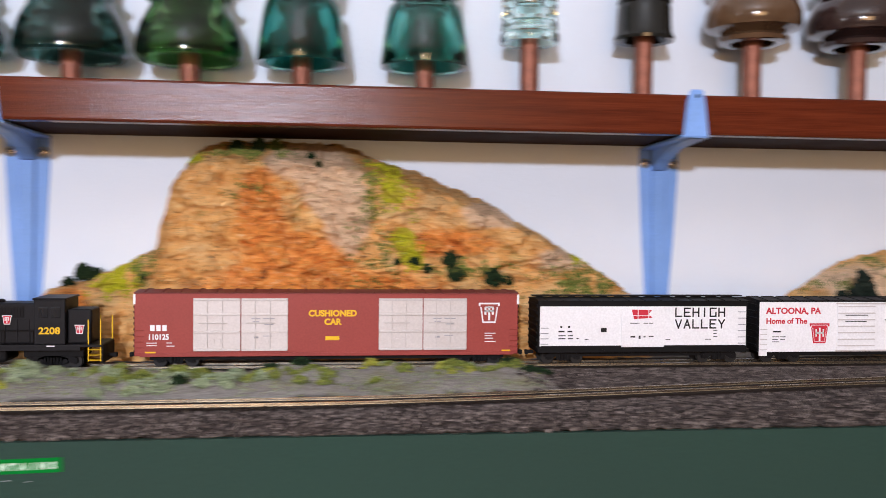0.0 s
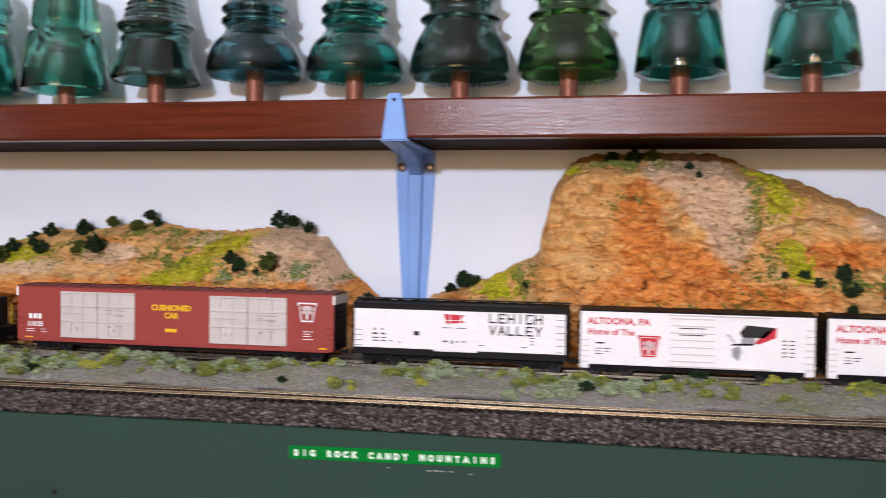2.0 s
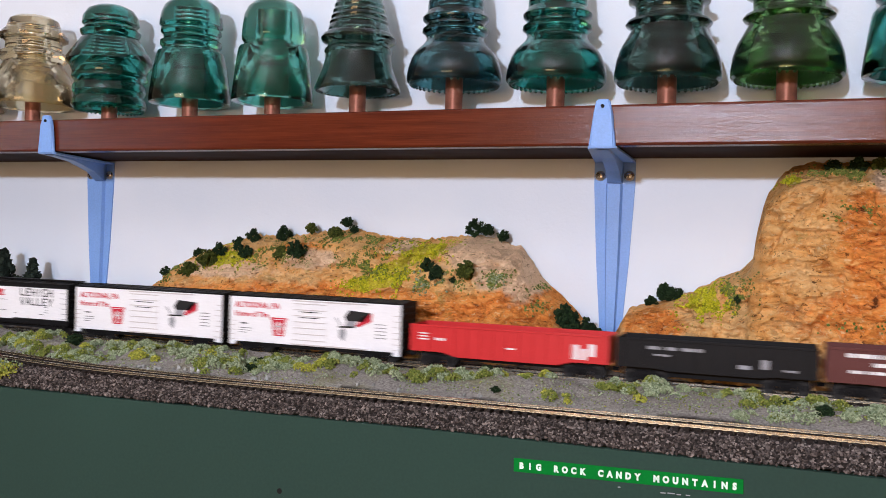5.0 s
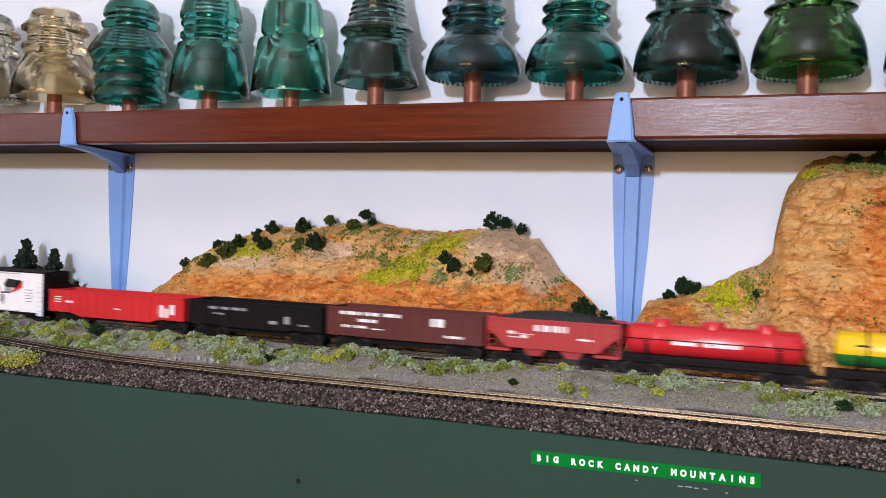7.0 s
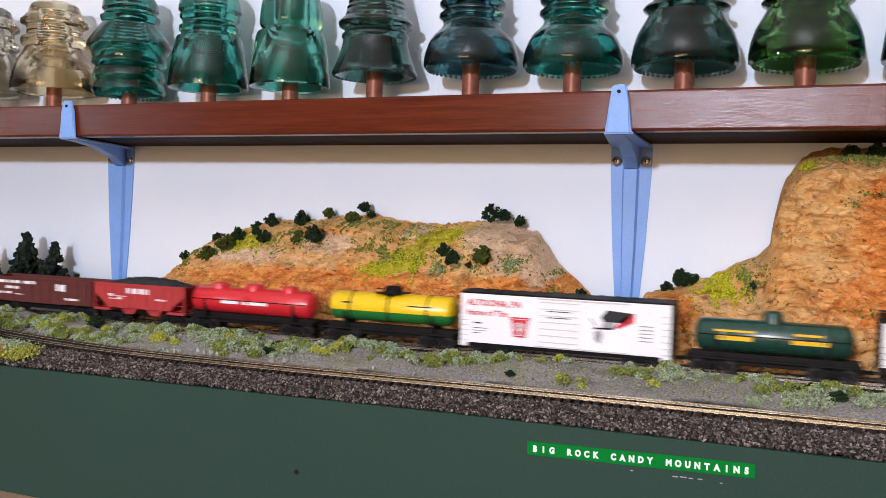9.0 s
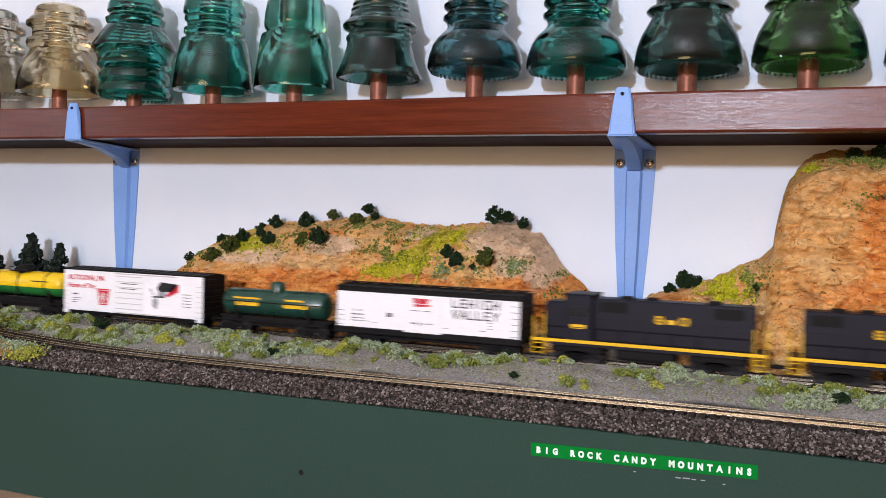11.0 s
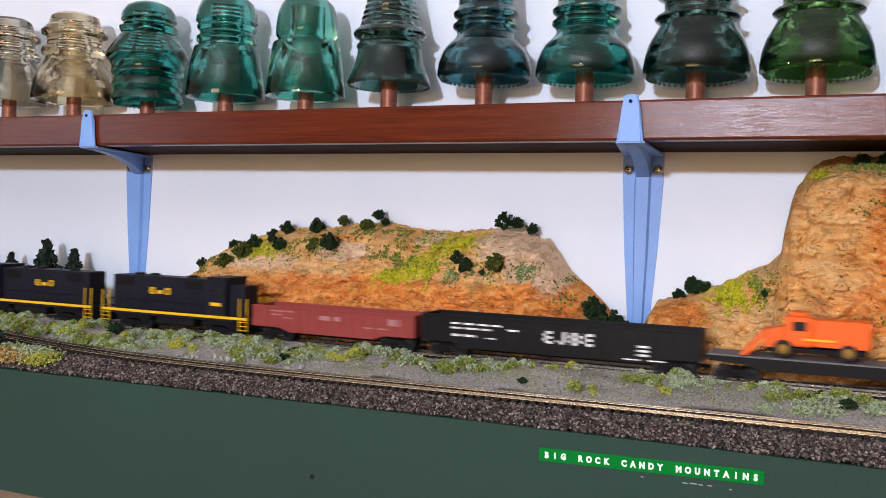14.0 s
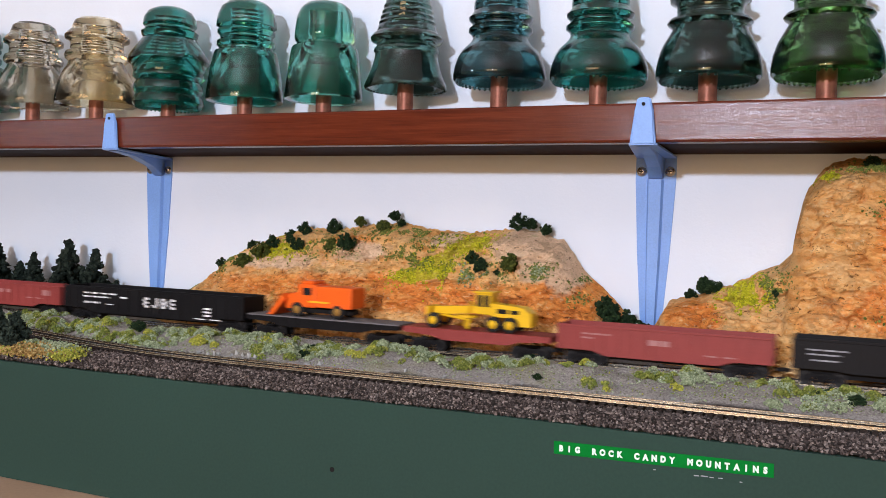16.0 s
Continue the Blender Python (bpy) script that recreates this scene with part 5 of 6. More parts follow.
def long_boxcar(x0, x1):
    car, h = new_car("long_boxcar", "long red-brown model boxcar with two pairs of silver doors", "railway wagon", x0, x1)
    z0, z1 = 0.0098, 0.0580
    box_part("body", car, M_CARRED, -h, h, -HW, HW, z0, z1, 0.0005)
    panel_roof(car, h, z1, M_ROOFRED, 0.0022, 22)
    box_part("side_sill", car, M_CARRED, -h + 0.004, h - 0.004, -HW - 0.0007, HW + 0.0007, z0 - 0.0006, z0 + 0.0022, 0.0003)
    box_part("underframe", car, M_UNDER, -h + 0.01, h - 0.01, -0.012, 0.012, 0.0058, z0 + 0.0002)
    for a, b in ((0.1475, 0.389), (0.626, 0.861)):
        xa, xb = -h + 2 * h * a, -h + 2 * h * b
        mid = (xa + xb) / 2
        for p, q in ((xa, mid - 0.0003), (mid + 0.0003, xb)):
            d = box_part("door", car, M_SILVER, p, q, -HW - 0.0009, -HW + 0.001, z0 + 0.0040, z1 - 0.0035, 0.0003, "silver-grey sliding door")
            bm = bmesh.new()
            for z in (z0 + 0.0045, z0 + 0.0185, z0 + 0.0320, z1 - 0.0045):
                bm_box(bm, p + 0.0004, q - 0.0004, -HW - 0.0019, -HW - 0.0008, z - 0.0008, z + 0.0008, 0.0003)
            bm_rod(bm, (p + 0.004, -HW - 0.0016, z0 + 0.0255), (q - 0.010, -HW - 0.0016, z0 + 0.0255), 0.0004, 5)
            for xx in (p + 0.3 * (q - p), p + 0.62 * (q - p)):
                bm_rod(bm, (xx, -HW - 0.0014, z0 + 0.004), (xx, -HW - 0.0014, z1 - 0.004), 0.00028, 5)
            for xx in (p + 0.42 * (q - p), p + 0.56 * (q - p)):
                bm_box(bm, xx - 0.0010, xx + 0.0010, -HW - 0.0018, -HW - 0.0008, z0 + 0.0100, z0 + 0.0130)
            part("door_ribs", bm, M_SILVER, d)
        bars("door_print", car, M_GREYP, -HW - 0.0011, [(mid + 0.008, mid + 0.015, z0 + 0.0285, z0 + 0.0292), (mid + 0.017, mid + 0.026, z0 + 0.0285, z0 + 0.0292), (mid + 0.009, mid + 0.014, z0 + 0.0262, z0 + 0.0269), (mid + 0.018, mid + 0.025, z0 + 0.0240, z0 + 0.0247),
                                                   (mid + 0.010, mid + 0.0135, z0 + 0.0135, z0 + 0.0150), (mid + 0.017, mid + 0.024, z0 + 0.0150, z0 + 0.0156)])
    lettering("name_print", "CUSHIONED", 0.0066, M_YELLOWP, car, 0.0015, -HW - 0.0001, 0.0405, "CENTER", 1.0, 0, 0.0003)
    lettering("name_print", "CAR", 0.0066, M_YELLOWP, car, 0.0015, -HW - 0.0001, 0.0338, "CENTER", 1.0, 0, 0.0003)
    bars("yellow_panel", car, M_YELLOWP, -HW, [(-0.0042, 0.0066, 0.0215, 0.0246), (-h + 0.008, -h + 0.016, 0.0118, 0.0132), (h - 0.013, h - 0.006, 0.0118, 0.0132)])
    bars("reporting_marks", car, M_WHITE, -HW, [(-h + 0.0118 + i * 0.0045, -h + 0.0152 + i * 0.0045, 0.0292, 0.0338) for i in range(3)])
    lettering("number_print", "110125", 0.0058, M_WHITE, car, -h + 0.0100, -HW - 0.0001, 0.0226, "LEFT", 0.92, 0, 0.0002)
    bars("small_print", car, M_WHITE, -HW, [(-h + 0.009, -h + 0.017, 0.0196, 0.0202), (-h + 0.009, -h + 0.017, 0.0176, 0.0182), (-h + 0.024, -h + 0.028, 0.0196, 0.0202), (-h + 0.024, -h + 0.030, 0.0172, 0.0178), (h - 0.027, h - 0.018, 0.0262, 0.0268), (h - 0.027, h - 0.021, 0.0242, 0.0248), (h - 0.027, h - 0.020, 0.0222, 0.0228), (h - 0.027, h - 0.018, 0.0196, 0.0202)])
    keystone(car, h - 0.0235, 0.0430, 0.0160, M_WHITE, M_CARRED)
    for s in (-1, 1):
        ribbed_end(car, h, s, z0 + 0.001, z1 - 0.008, M_CARBLACK, 9)
        box_part("end_stripe", car, M_WHITE, s * h - 0.0009, s * h + 0.0009, -HW - 0.0002, HW + 0.0002, z1 - 0.0082, z1 - 0.0005, 0, "white band high on the car end")
        ladder(car, s * (h - 0.0035) - 0.003, 0.006, z0 + 0.002, z0 + 0.020, M_CARRED, 5)
    running_gear(car, h, 0.030)


def keystone(car, x, z, w, outer, inner, y=-HW):
    """Plain keystone badge with a pale interlace suggested by bars."""
    def shape(s):
        return [(x + s * w * a, z + s * w * b) for a, b in ((-0.33, -0.52), (0.33, -0.52), (0.46, 0.34), (0.53, 0.34), (0.53, 0.50), (-0.53, 0.50), (-0.53, 0.34), (-0.46, 0.34))]
    bm = bmesh.new()
    bm_prism(bm, shape(1.0), y - 0.00015, y + 0.0004)
    badge = part("keystone_badge", bm, outer, car)
    bm = bmesh.new()
    bm_prism(bm, shape(0.84), y - 0.00025, y + 0.0002)
    part("badge_field", bm, inner, badge)
    bars("badge_lines", badge, outer, y - 0.0002, [(x - 0.24 * w, x - 0.14 * w, z - 0.10 * w, z + 0.30 * w), (x - 0.05 * w, x + 0.05 * w, z - 0.38 * w, z + 0.34 * w), (x + 0.14 * w, x + 0.24 * w, z - 0.10 * w, z + 0.30 * w), (x - 0.24 * w, x + 0.24 * w, z + 0.05 * w, z + 0.13 * w), (x - 0.2 * w, x + 0.2 * w, z + 0.24 * w, z + 0.31 * w)])


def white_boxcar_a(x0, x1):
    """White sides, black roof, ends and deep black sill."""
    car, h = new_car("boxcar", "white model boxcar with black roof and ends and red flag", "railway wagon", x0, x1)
    z0, z1 = 0.0155, 0.0480
    box_part("body", car, M_CARBLACK, -h, h, -HW + 0.0002, HW - 0.0002, 0.0100, 0.0520, 0.0005)
    box_part("white_side", car, M_CARWHITE, -h + 0.0012, h - 0.0012, -HW - 0.0003, -HW + 0.003, z0, z1, 0.0002)
    box_part("white_side", car, M_CARWHITE, -h + 0.0012, h - 0.0012, HW - 0.003, HW + 0.0003, z0, z1, 0.0002)
    panel_roof(car, h, 0.0520, M_CARBLACK, 0.0026, 13)
    box_part("roof_walk", car, M_CARBLACK, -h - 0.002, h + 0.002, -0.0035, 0.0035, 0.0552, 0.0560)
    bm = bmesh.new()
    bm_prism(bm, [(-h + 0.002, 0.0135), (-0.036, 0.0135), (-0.033, 0.0115), (0.033, 0.0115), (0.036, 0.0135), (h - 0.002, 0.0135), (h - 0.002, 0.0160), (-h + 0.002, 0.0160)], -HW - 0.0006, -HW + 0.001)
    part("side_sill", bm, M_CARBLACK, car)
    box_part("underframe", car, M_UNDER, -h + 0.006, h - 0.006, -0.010, 0.010, 0.006, 0.0102)
    y = -HW - 0.0003
    d = box_part("door", car, M_CARWHITE, -0.0195, 0.0165, y - 0.0009, y + 0.001, z0 - 0.0008, z1 - 0.0010, 0.0003, "white plug door")
    bm = bmesh.new()
    for z in (z0 + 0.009, z0 + 0.017, z0 + 0.025):
        bm_box(bm, -0.019, 0.016, y - 0.0014, y - 0.0007, z - 0.0003, z + 0.0003)
    for xx in (-0.006, 0.003):
        bm_rod(bm, (xx, y - 0.0014, z0), (xx, y - 0.0014, z1 - 0.002), 0.0003, 5)
    part("door_ribs", bm, M_CARWHITE, d)
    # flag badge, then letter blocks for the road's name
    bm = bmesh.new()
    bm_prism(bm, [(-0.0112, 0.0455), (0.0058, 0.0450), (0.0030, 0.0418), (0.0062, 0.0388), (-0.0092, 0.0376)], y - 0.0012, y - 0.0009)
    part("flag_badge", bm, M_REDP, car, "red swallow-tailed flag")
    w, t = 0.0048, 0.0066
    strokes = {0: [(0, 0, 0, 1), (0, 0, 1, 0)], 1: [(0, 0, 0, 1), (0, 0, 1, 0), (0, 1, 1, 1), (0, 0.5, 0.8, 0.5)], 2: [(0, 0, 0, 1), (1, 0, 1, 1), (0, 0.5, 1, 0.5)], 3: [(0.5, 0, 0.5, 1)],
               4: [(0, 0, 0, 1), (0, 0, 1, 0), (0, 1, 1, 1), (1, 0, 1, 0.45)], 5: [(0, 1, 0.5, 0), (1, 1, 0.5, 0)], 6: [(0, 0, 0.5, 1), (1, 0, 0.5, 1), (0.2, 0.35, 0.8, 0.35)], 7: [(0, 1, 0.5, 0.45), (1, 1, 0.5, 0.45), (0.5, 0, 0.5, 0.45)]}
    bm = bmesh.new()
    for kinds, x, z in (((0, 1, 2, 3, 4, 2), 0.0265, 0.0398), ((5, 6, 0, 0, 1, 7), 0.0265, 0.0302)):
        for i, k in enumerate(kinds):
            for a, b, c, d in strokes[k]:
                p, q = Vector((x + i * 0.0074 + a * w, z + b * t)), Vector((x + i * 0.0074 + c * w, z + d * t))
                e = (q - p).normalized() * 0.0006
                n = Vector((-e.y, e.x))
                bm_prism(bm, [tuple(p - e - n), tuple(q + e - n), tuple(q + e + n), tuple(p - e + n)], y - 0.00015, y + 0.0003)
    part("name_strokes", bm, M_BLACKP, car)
    bars("small_print", car, M_BLACKP, y, [(-0.0705, -0.0690, 0.0305, 0.0322), (-0.0640, -0.0625, 0.0305, 0.0322), (-0.072, -0.067, 0.0270, 0.0282), (-0.0645, -0.0605, 0.0270, 0.0282), (-0.072, -0.066, 0.0238, 0.0246), (-0.072, -0.066, 0.0214, 0.0222), (-0.064, -0.060, 0.0238, 0.0246), (-0.064, -0.060, 0.0214, 0.0222), (-0.057, -0.055, 0.0214, 0.0222), (-0.050, -0.047, 0.0208, 0.0214),
                                        (-0.0365, -0.0318, 0.0270, 0.0305), (0.0590, 0.0625, 0.0278, 0.0284), (0.0590, 0.0620, 0.0252, 0.0258), (0.0590, 0.0625, 0.0226, 0.0232), (0.018, 0.022, 0.0205, 0.0210), (0.052, 0.057, 0.0205, 0.0210)])
    bars("door_print", car, M_BLACKP, y - 0.0009, [(-0.0125, -0.0045, 0.0340, 0.0346), (-0.001, 0.007, 0.0340, 0.0346), (-0.012, -0.008, 0.0226, 0.0238), (-0.001, 0.0008, 0.0226, 0.0236), (0.003, 0.0075, 0.0230, 0.0237), (-0.0050, -0.0035, 0.0215, 0.0245)])
    for s in (-1, 1):
        ribbed_end(car, h, s, 0.012, 0.051, M_CARBLACK)
        ladder(car, s * (h - 0.0050) - 0.0030, 0.0060, z0 + 0.002, z0 + (0.028 if s > 0 else 0.015), M_GREYP, 6 if s > 0 else 4)
    running_gear(car, h, 0.022)


def white_boxcar_b(x0, x1):
    """White sides down to the sill, thin black roof, red print."""
    car, h = new_car("boxcar", "white model boxcar with red lettering, badge and picture", "railway wagon", x0, x1)
    z0, z1 = 0.0088, 0.0522
    box_part("body", car, M_CARBLACK, -h, h, -HW + 0.0002, HW - 0.0002, 0.0100, z1, 0.0005)
    box_part("white_side", car, M_CARWHITE, -h + 0.0005, h - 0.0005, -HW - 0.0002, -HW + 0.003, z0 + 0.001, z1 - 0.0006, 0.0003)
    box_part("white_side", car, M_CARWHITE, -h + 0.0005, h - 0.0005, HW - 0.003, HW + 0.0002, z0 + 0.001, z1 - 0.0006, 0.0003)
    panel_roof(car, h, z1, M_CARBLACK, 0.0024, 13)
    box_part("underframe", car, M_UNDER, -h + 0.006, h - 0.006, -0.012, 0.012, 0.0058, 0.0102)
    y = -HW - 0.0002
    d = box_part("door", car, M_CARWHITE, -0.0190, 0.0150, y - 0.0008, y + 0.001, z0 + 0.0022, z1 - 0.0022, 0.0003, "white sliding door")
    bm = bmesh.new()
    for i in range(7):
        z = z0 + 0.006 + i * 0.0055
        bm_box(bm, -0.0185, 0.0145, y - 0.0013, y - 0.0007, z - 0.0004, z + 0.0004, 0.0001)
    part("door_ribs", bm, M_SILVER, d)
    box_part("door_rail", car, M_SILVER, -0.020, 0.056, y - 0.0012, y + 0.0004, z1 - 0.0024, z1 - 0.0014)
    box_part("door_rail", car, M_SILVER, -0.020, 0.056, y - 0.0012, y + 0.0004, z0 + 0.0012, z0 + 0.0024)
    lettering("town_print", "ALTOONA, PA", 0.0072, M_REDP, car, -h + 0.0062, y - 0.0001, 0.0418, "LEFT", 1.02, 0, 0.00022)
    lettering("town_print", "Home of The", 0.0066, M_REDP, car, -h + 0.0062, y - 0.0001, 0.0335, "LEFT", 1.0, 0, 0.00018)
    keystone(car, -h + 0.0535, 0.0255, 0.0165, M_REDP, M_CARWHITE, y)
    keystone(car, -h + 0.0535, 0.0255, 0.0130, M_REDP, M_REDP, y - 0.0002)
    bars("badge_interlace", car, M_WHITE, y - 0.0005, [(-h + 0.0497, -h + 0.0510, 0.0225, 0.0290), (-h + 0.0528, -h + 0.0542, 0.0190, 0.0300), (-h + 0.0560, -h + 0.0573, 0.0225, 0.0290), (-h + 0.0497, -h + 0.0573, 0.0250, 0.0262)])
    bars("small_print", car, M_BLACKP, y, [(-h + 0.0125, -h + 0.0195, 0.0262, 0.0274), (-h + 0.012, -h + 0.018, 0.0222, 0.0228), (-h + 0.019, -h + 0.024, 0.0222, 0.0228), (-h + 0.012, -h + 0.017, 0.0200, 0.0206), (-h + 0.019, -h + 0.023, 0.0200, 0.0206), (-h + 0.012, -h + 0.018, 0.0180, 0.0186)]
         + [(h - 0.024, h - 0.0205, 0.0330 - i * 0.003, 0.0338 - i * 0.003) for i in range(5)] + [(h - 0.0185, h - 0.015, 0.0330 - i * 0.003, 0.0338 - i * 0.003) for i in range(5)])
    bars("door_print", car, M_BLACKP, y - 0.0009, [(-0.012, 0.008, 0.0402, 0.0409), (-0.012, 0.007, 0.0350, 0.0357)])
    # picture: a dark building block with a red gable and grey steam shapes
    pic = new("picture")
    pic.parent = car
    for mat, poly in ((M_BLACKP, [(0.0330, 0.0385), (0.0375, 0.0445), (0.0590, 0.0430), (0.0520, 0.0350), (0.0350, 0.0350)]), (M_REDP, [(0.0440, 0.0310), (0.0520, 0.0400), (0.0600, 0.0430), (0.0595, 0.0355), (0.0470, 0.0300)]),
                      (M_GREYP, [(0.0335, 0.0290), (0.0350, 0.0350), (0.0445, 0.0350), (0.0440, 0.0300)]), (M_GREYP, [(0.0280, 0.0200), (0.0275, 0.0260), (0.0330, 0.0285), (0.0345, 0.0240), (0.0325, 0.0165)]),
                      (M_BLACKP, [(0.0265, 0.0285), (0.0280, 0.0300), (0.0440, 0.0305), (0.0430, 0.0290)]), (M_GREYP, [(0.0235, 0.0370), (0.0245, 0.0375), (0.0300, 0.0310), (0.0290, 0.0305)])):
        bm = bmesh.new()
        bm_prism(bm, poly, y - 0.00025, y + 0.0002)
        part("picture_patch", bm, mat, pic)
    for s in (-1, 1):
        ribbed_end(car, h, s, 0.012, z1 - 0.001, M_CARBLACK)
        ladder(car, s * (h - 0.0042) - 0.0028, 0.0056, z0 + 0.003, z0 + (0.033 if s > 0 else 0.020), M_SILVER, 7 if s > 0 else 5)
        box_part("step", car, M_CARWHITE, s * (h - 0.004) - 0.0035, s * (h - 0.004) + 0.0035, y - 0.0004, y + 0.001, z0 - 0.0022, z0 + 0.0016, 0.0003, "white corner step")
    running_gear(car, h, 0.024)


def gondola(x0, x1, material, label, top, belly=0.004, marks=(), inside=None, ribs=14, mark_mat=None):
    """Open wagon with sloping-bellied sides."""
    car, h = new_car("gondola_car", label, "railway wagon", x0, x1)
    zb = 0.0135
    outline = [(-h, zb), (-h, top), (h, top), (h, zb), (h - 0.030, zb), (h - 0.042, zb - belly), (-h + 0.042, zb - belly), (-h + 0.030, zb)]
    for y0 in (-HW, HW - 0.0010):
        bm = bmesh.new()
        bm_prism(bm, outline, y0, y0 + 0.0010)
        side = part("side", bm, material, car)
        bm = bmesh.new()
        for i in range(ribs):
            x = -h + 2 * h * (i + 0.5) / ribs
            ya = y0 - 0.0008 if y0 < 0 else y0 + 0.0009
            bm_box(bm, x - 0.0006, x + 0.0006, ya, ya + 0.0009, zb - 0.0006, top - 0.001, 0.0002)
        ya = y0 - 0.0009 if y0 < 0 else y0 + 0.0009
        bm_box(bm, -h, h, ya, ya + 0.0010, top - 0.0014, top + 0.0004, 0.0003)
        part("side_ribs", bm, material, side)
    for s in (-1, 1):
        box_part("end", car, material, min(s * h, s * (h - 0.001)), max(s * h, s * (h - 0.001)), -HW, HW, zb, top, 0.0003)
    box_part("floor", car, inside or material, -h + 0.001, h - 0.001, -HW + 0.001, HW - 0.001, zb, zb + 0.0020)
    box_part("centre_sill", car, M_UNDER, -h + 0.004, h - 0.004, -0.006, 0.006, 0.006, zb + 0.0002)
    if marks:
        bars("print", car, mark_mat or M_WHITE, -HW - 0.0001, [(x, x + w, z, z + t) for x, z, w, t in marks])
    running_gear(car, h, 0.022)
    return car, h


def build_gondolas():
    g = M_WHITE
    gondola(0.616, 0.788, M_BRIGHTRED, "bright red model gondola car with white marks", 0.0362, 0.0035, [(-0.078, 0.0285, 0.010, 0.0010), (-0.078, 0.0260, 0.010, 0.0010), (-0.078, 0.0235, 0.010, 0.0010), (-0.063, 0.0235, 0.009, 0.0022), (0.0, 0.020, 0.008, 0.0012), (0.056, 0.016, 0.006, 0.012), (0.064, 0.016, 0.004, 0.009), (0.070, 0.019, 0.005, 0.010)], None, 15)
    gondola(0.794, 0.943, M_CARBLACK, "black model gondola car with small white marks", 0.0365, 0.0015, [(-0.050, 0.0285, 0.011, 0.0025), (-0.036, 0.0285, 0.008, 0.0025), (-0.024, 0.0285, 0.016, 0.0025), (-0.045, 0.0235, 0.012, 0.0016), (0.018, 0.0180, 0.009, 0.0030), (0.0345, 0.0190, 0.0060, 0.0070), (0.050, 0.0180, 0.010, 0.0016)], None, 11, M_GREYP)
    gondola(0.948, 1.099, M_BROWN, "brown model gondola car with white lettering bars", 0.0390, 0.0006, [(-0.062, 0.0325, 0.022, 0.0030), (-0.037, 0.0325, 0.014, 0.0030), (-0.020, 0.0325, 0.018, 0.0030), (-0.045, 0.0265, 0.020, 0.0028), (-0.060, 0.0210, 0.009, 0.0022), (-0.048, 0.0210, 0.013, 0.0022), (-0.030, 0.0205, 0.012, 0.0010), (0.0270, 0.0270, 0.0125, 0.0070), (0.040, 0.0180, 0.018, 0.0022)], None, 12)
    gondola(2.409, 2.582, M_GONRED, "faded red model gondola car with pale marks", 0.0338, 0.0040, [(-0.066, 0.0285, 0.014, 0.0014), (-0.050, 0.0285, 0.009, 0.0014), (-0.064, 0.0250, 0.010, 0.0014), (-0.051, 0.0225, 0.009, 0.0012), (-0.013, 0.0235, 0.014, 0.0040), (0.004, 0.0235, 0.008, 0.0040), (0.034, 0.0190, 0.011, 0.0012), (0.050, 0.0190, 0.010, 0.0012), (0.060, 0.0230, 0.012, 0.0060)], None, 15, M_FADED)
    car, h = gondola(2.589, 2.831, M_CARBLACK, "long black model gondola car with big white letter blocks", 0.0372, 0.0045, [], None, 17)
    rows = [(-0.092, 0.0295, 0.009, 0.0016), (-0.080, 0.0295, 0.010, 0.0016), (-0.067, 0.0295, 0.009, 0.0016), (-0.055, 0.0295, 0.009, 0.0016), (-0.092, 0.0255, 0.010, 0.0016), (-0.079, 0.0255, 0.012, 0.0016), (-0.064, 0.0255, 0.009, 0.0016), (-0.040, 0.0265, 0.009, 0.0016), (-0.091, 0.0190, 0.009, 0.0020), (-0.079, 0.0190, 0.010, 0.0020), (-0.060, 0.0185, 0.009, 0.0010), (0.070, 0.0215, 0.010, 0.0018), (0.070, 0.0180, 0.010, 0.0018), (0.070, 0.0145, 0.010, 0.0018), (0.060, 0.0110, 0.013, 0.0010), (0.080, 0.0110, 0.013, 0.0010)]
    for i, shape in enumerate(("E", "J", "B", "E")):
        a = -0.008 + i * 0.0113
        rows += [(a, 0.0190, 0.0024, 0.0105)] if shape != "J" else [(a + 0.0058, 0.0190, 0.0024, 0.0105), (a, 0.0190, 0.0030, 0.0030)]
        rows += [(a, 0.0190, 0.0084, 0.0022)]
        if shape != "J":
            rows += [(a, 0.0273, 0.0084, 0.0022), (a, 0.0232, 0.0076, 0.0020)]
        if shape == "B":
            rows += [(a + 0.006, 0.0190, 0.0024, 0.0105)]
    bars("name_print", car, M_WHITE, -HW - 0.0001, [(x, x + w, z, z + t) for x, z, w, t in rows])
    gondola(3.158, 3.333, M_GONRED, "faded red model gondola car with white marks", 0.0345, 0.0040, [(-0.066, 0.0270, 0.014, 0.0014), (-0.066, 0.0235, 0.010, 0.0014), (-0.051, 0.0270, 0.009, 0.0014), (-0.010, 0.0215, 0.017, 0.0045), (0.034, 0.0160, 0.011, 0.0012), (0.050, 0.0160, 0.010, 0.0012)], None, 15, M_FADED)
    gondola(3.346, 3.495, M_CARBLACK, "black model gondola car with pale marks", 0.0365, 0.0015, [(-0.063, 0.028, 0.028, 0.0012), (-0.063, 0.0245, 0.024, 0.0012), (-0.060, 0.020, 0.020, 0.0012)], None, 11, M_GREYP)


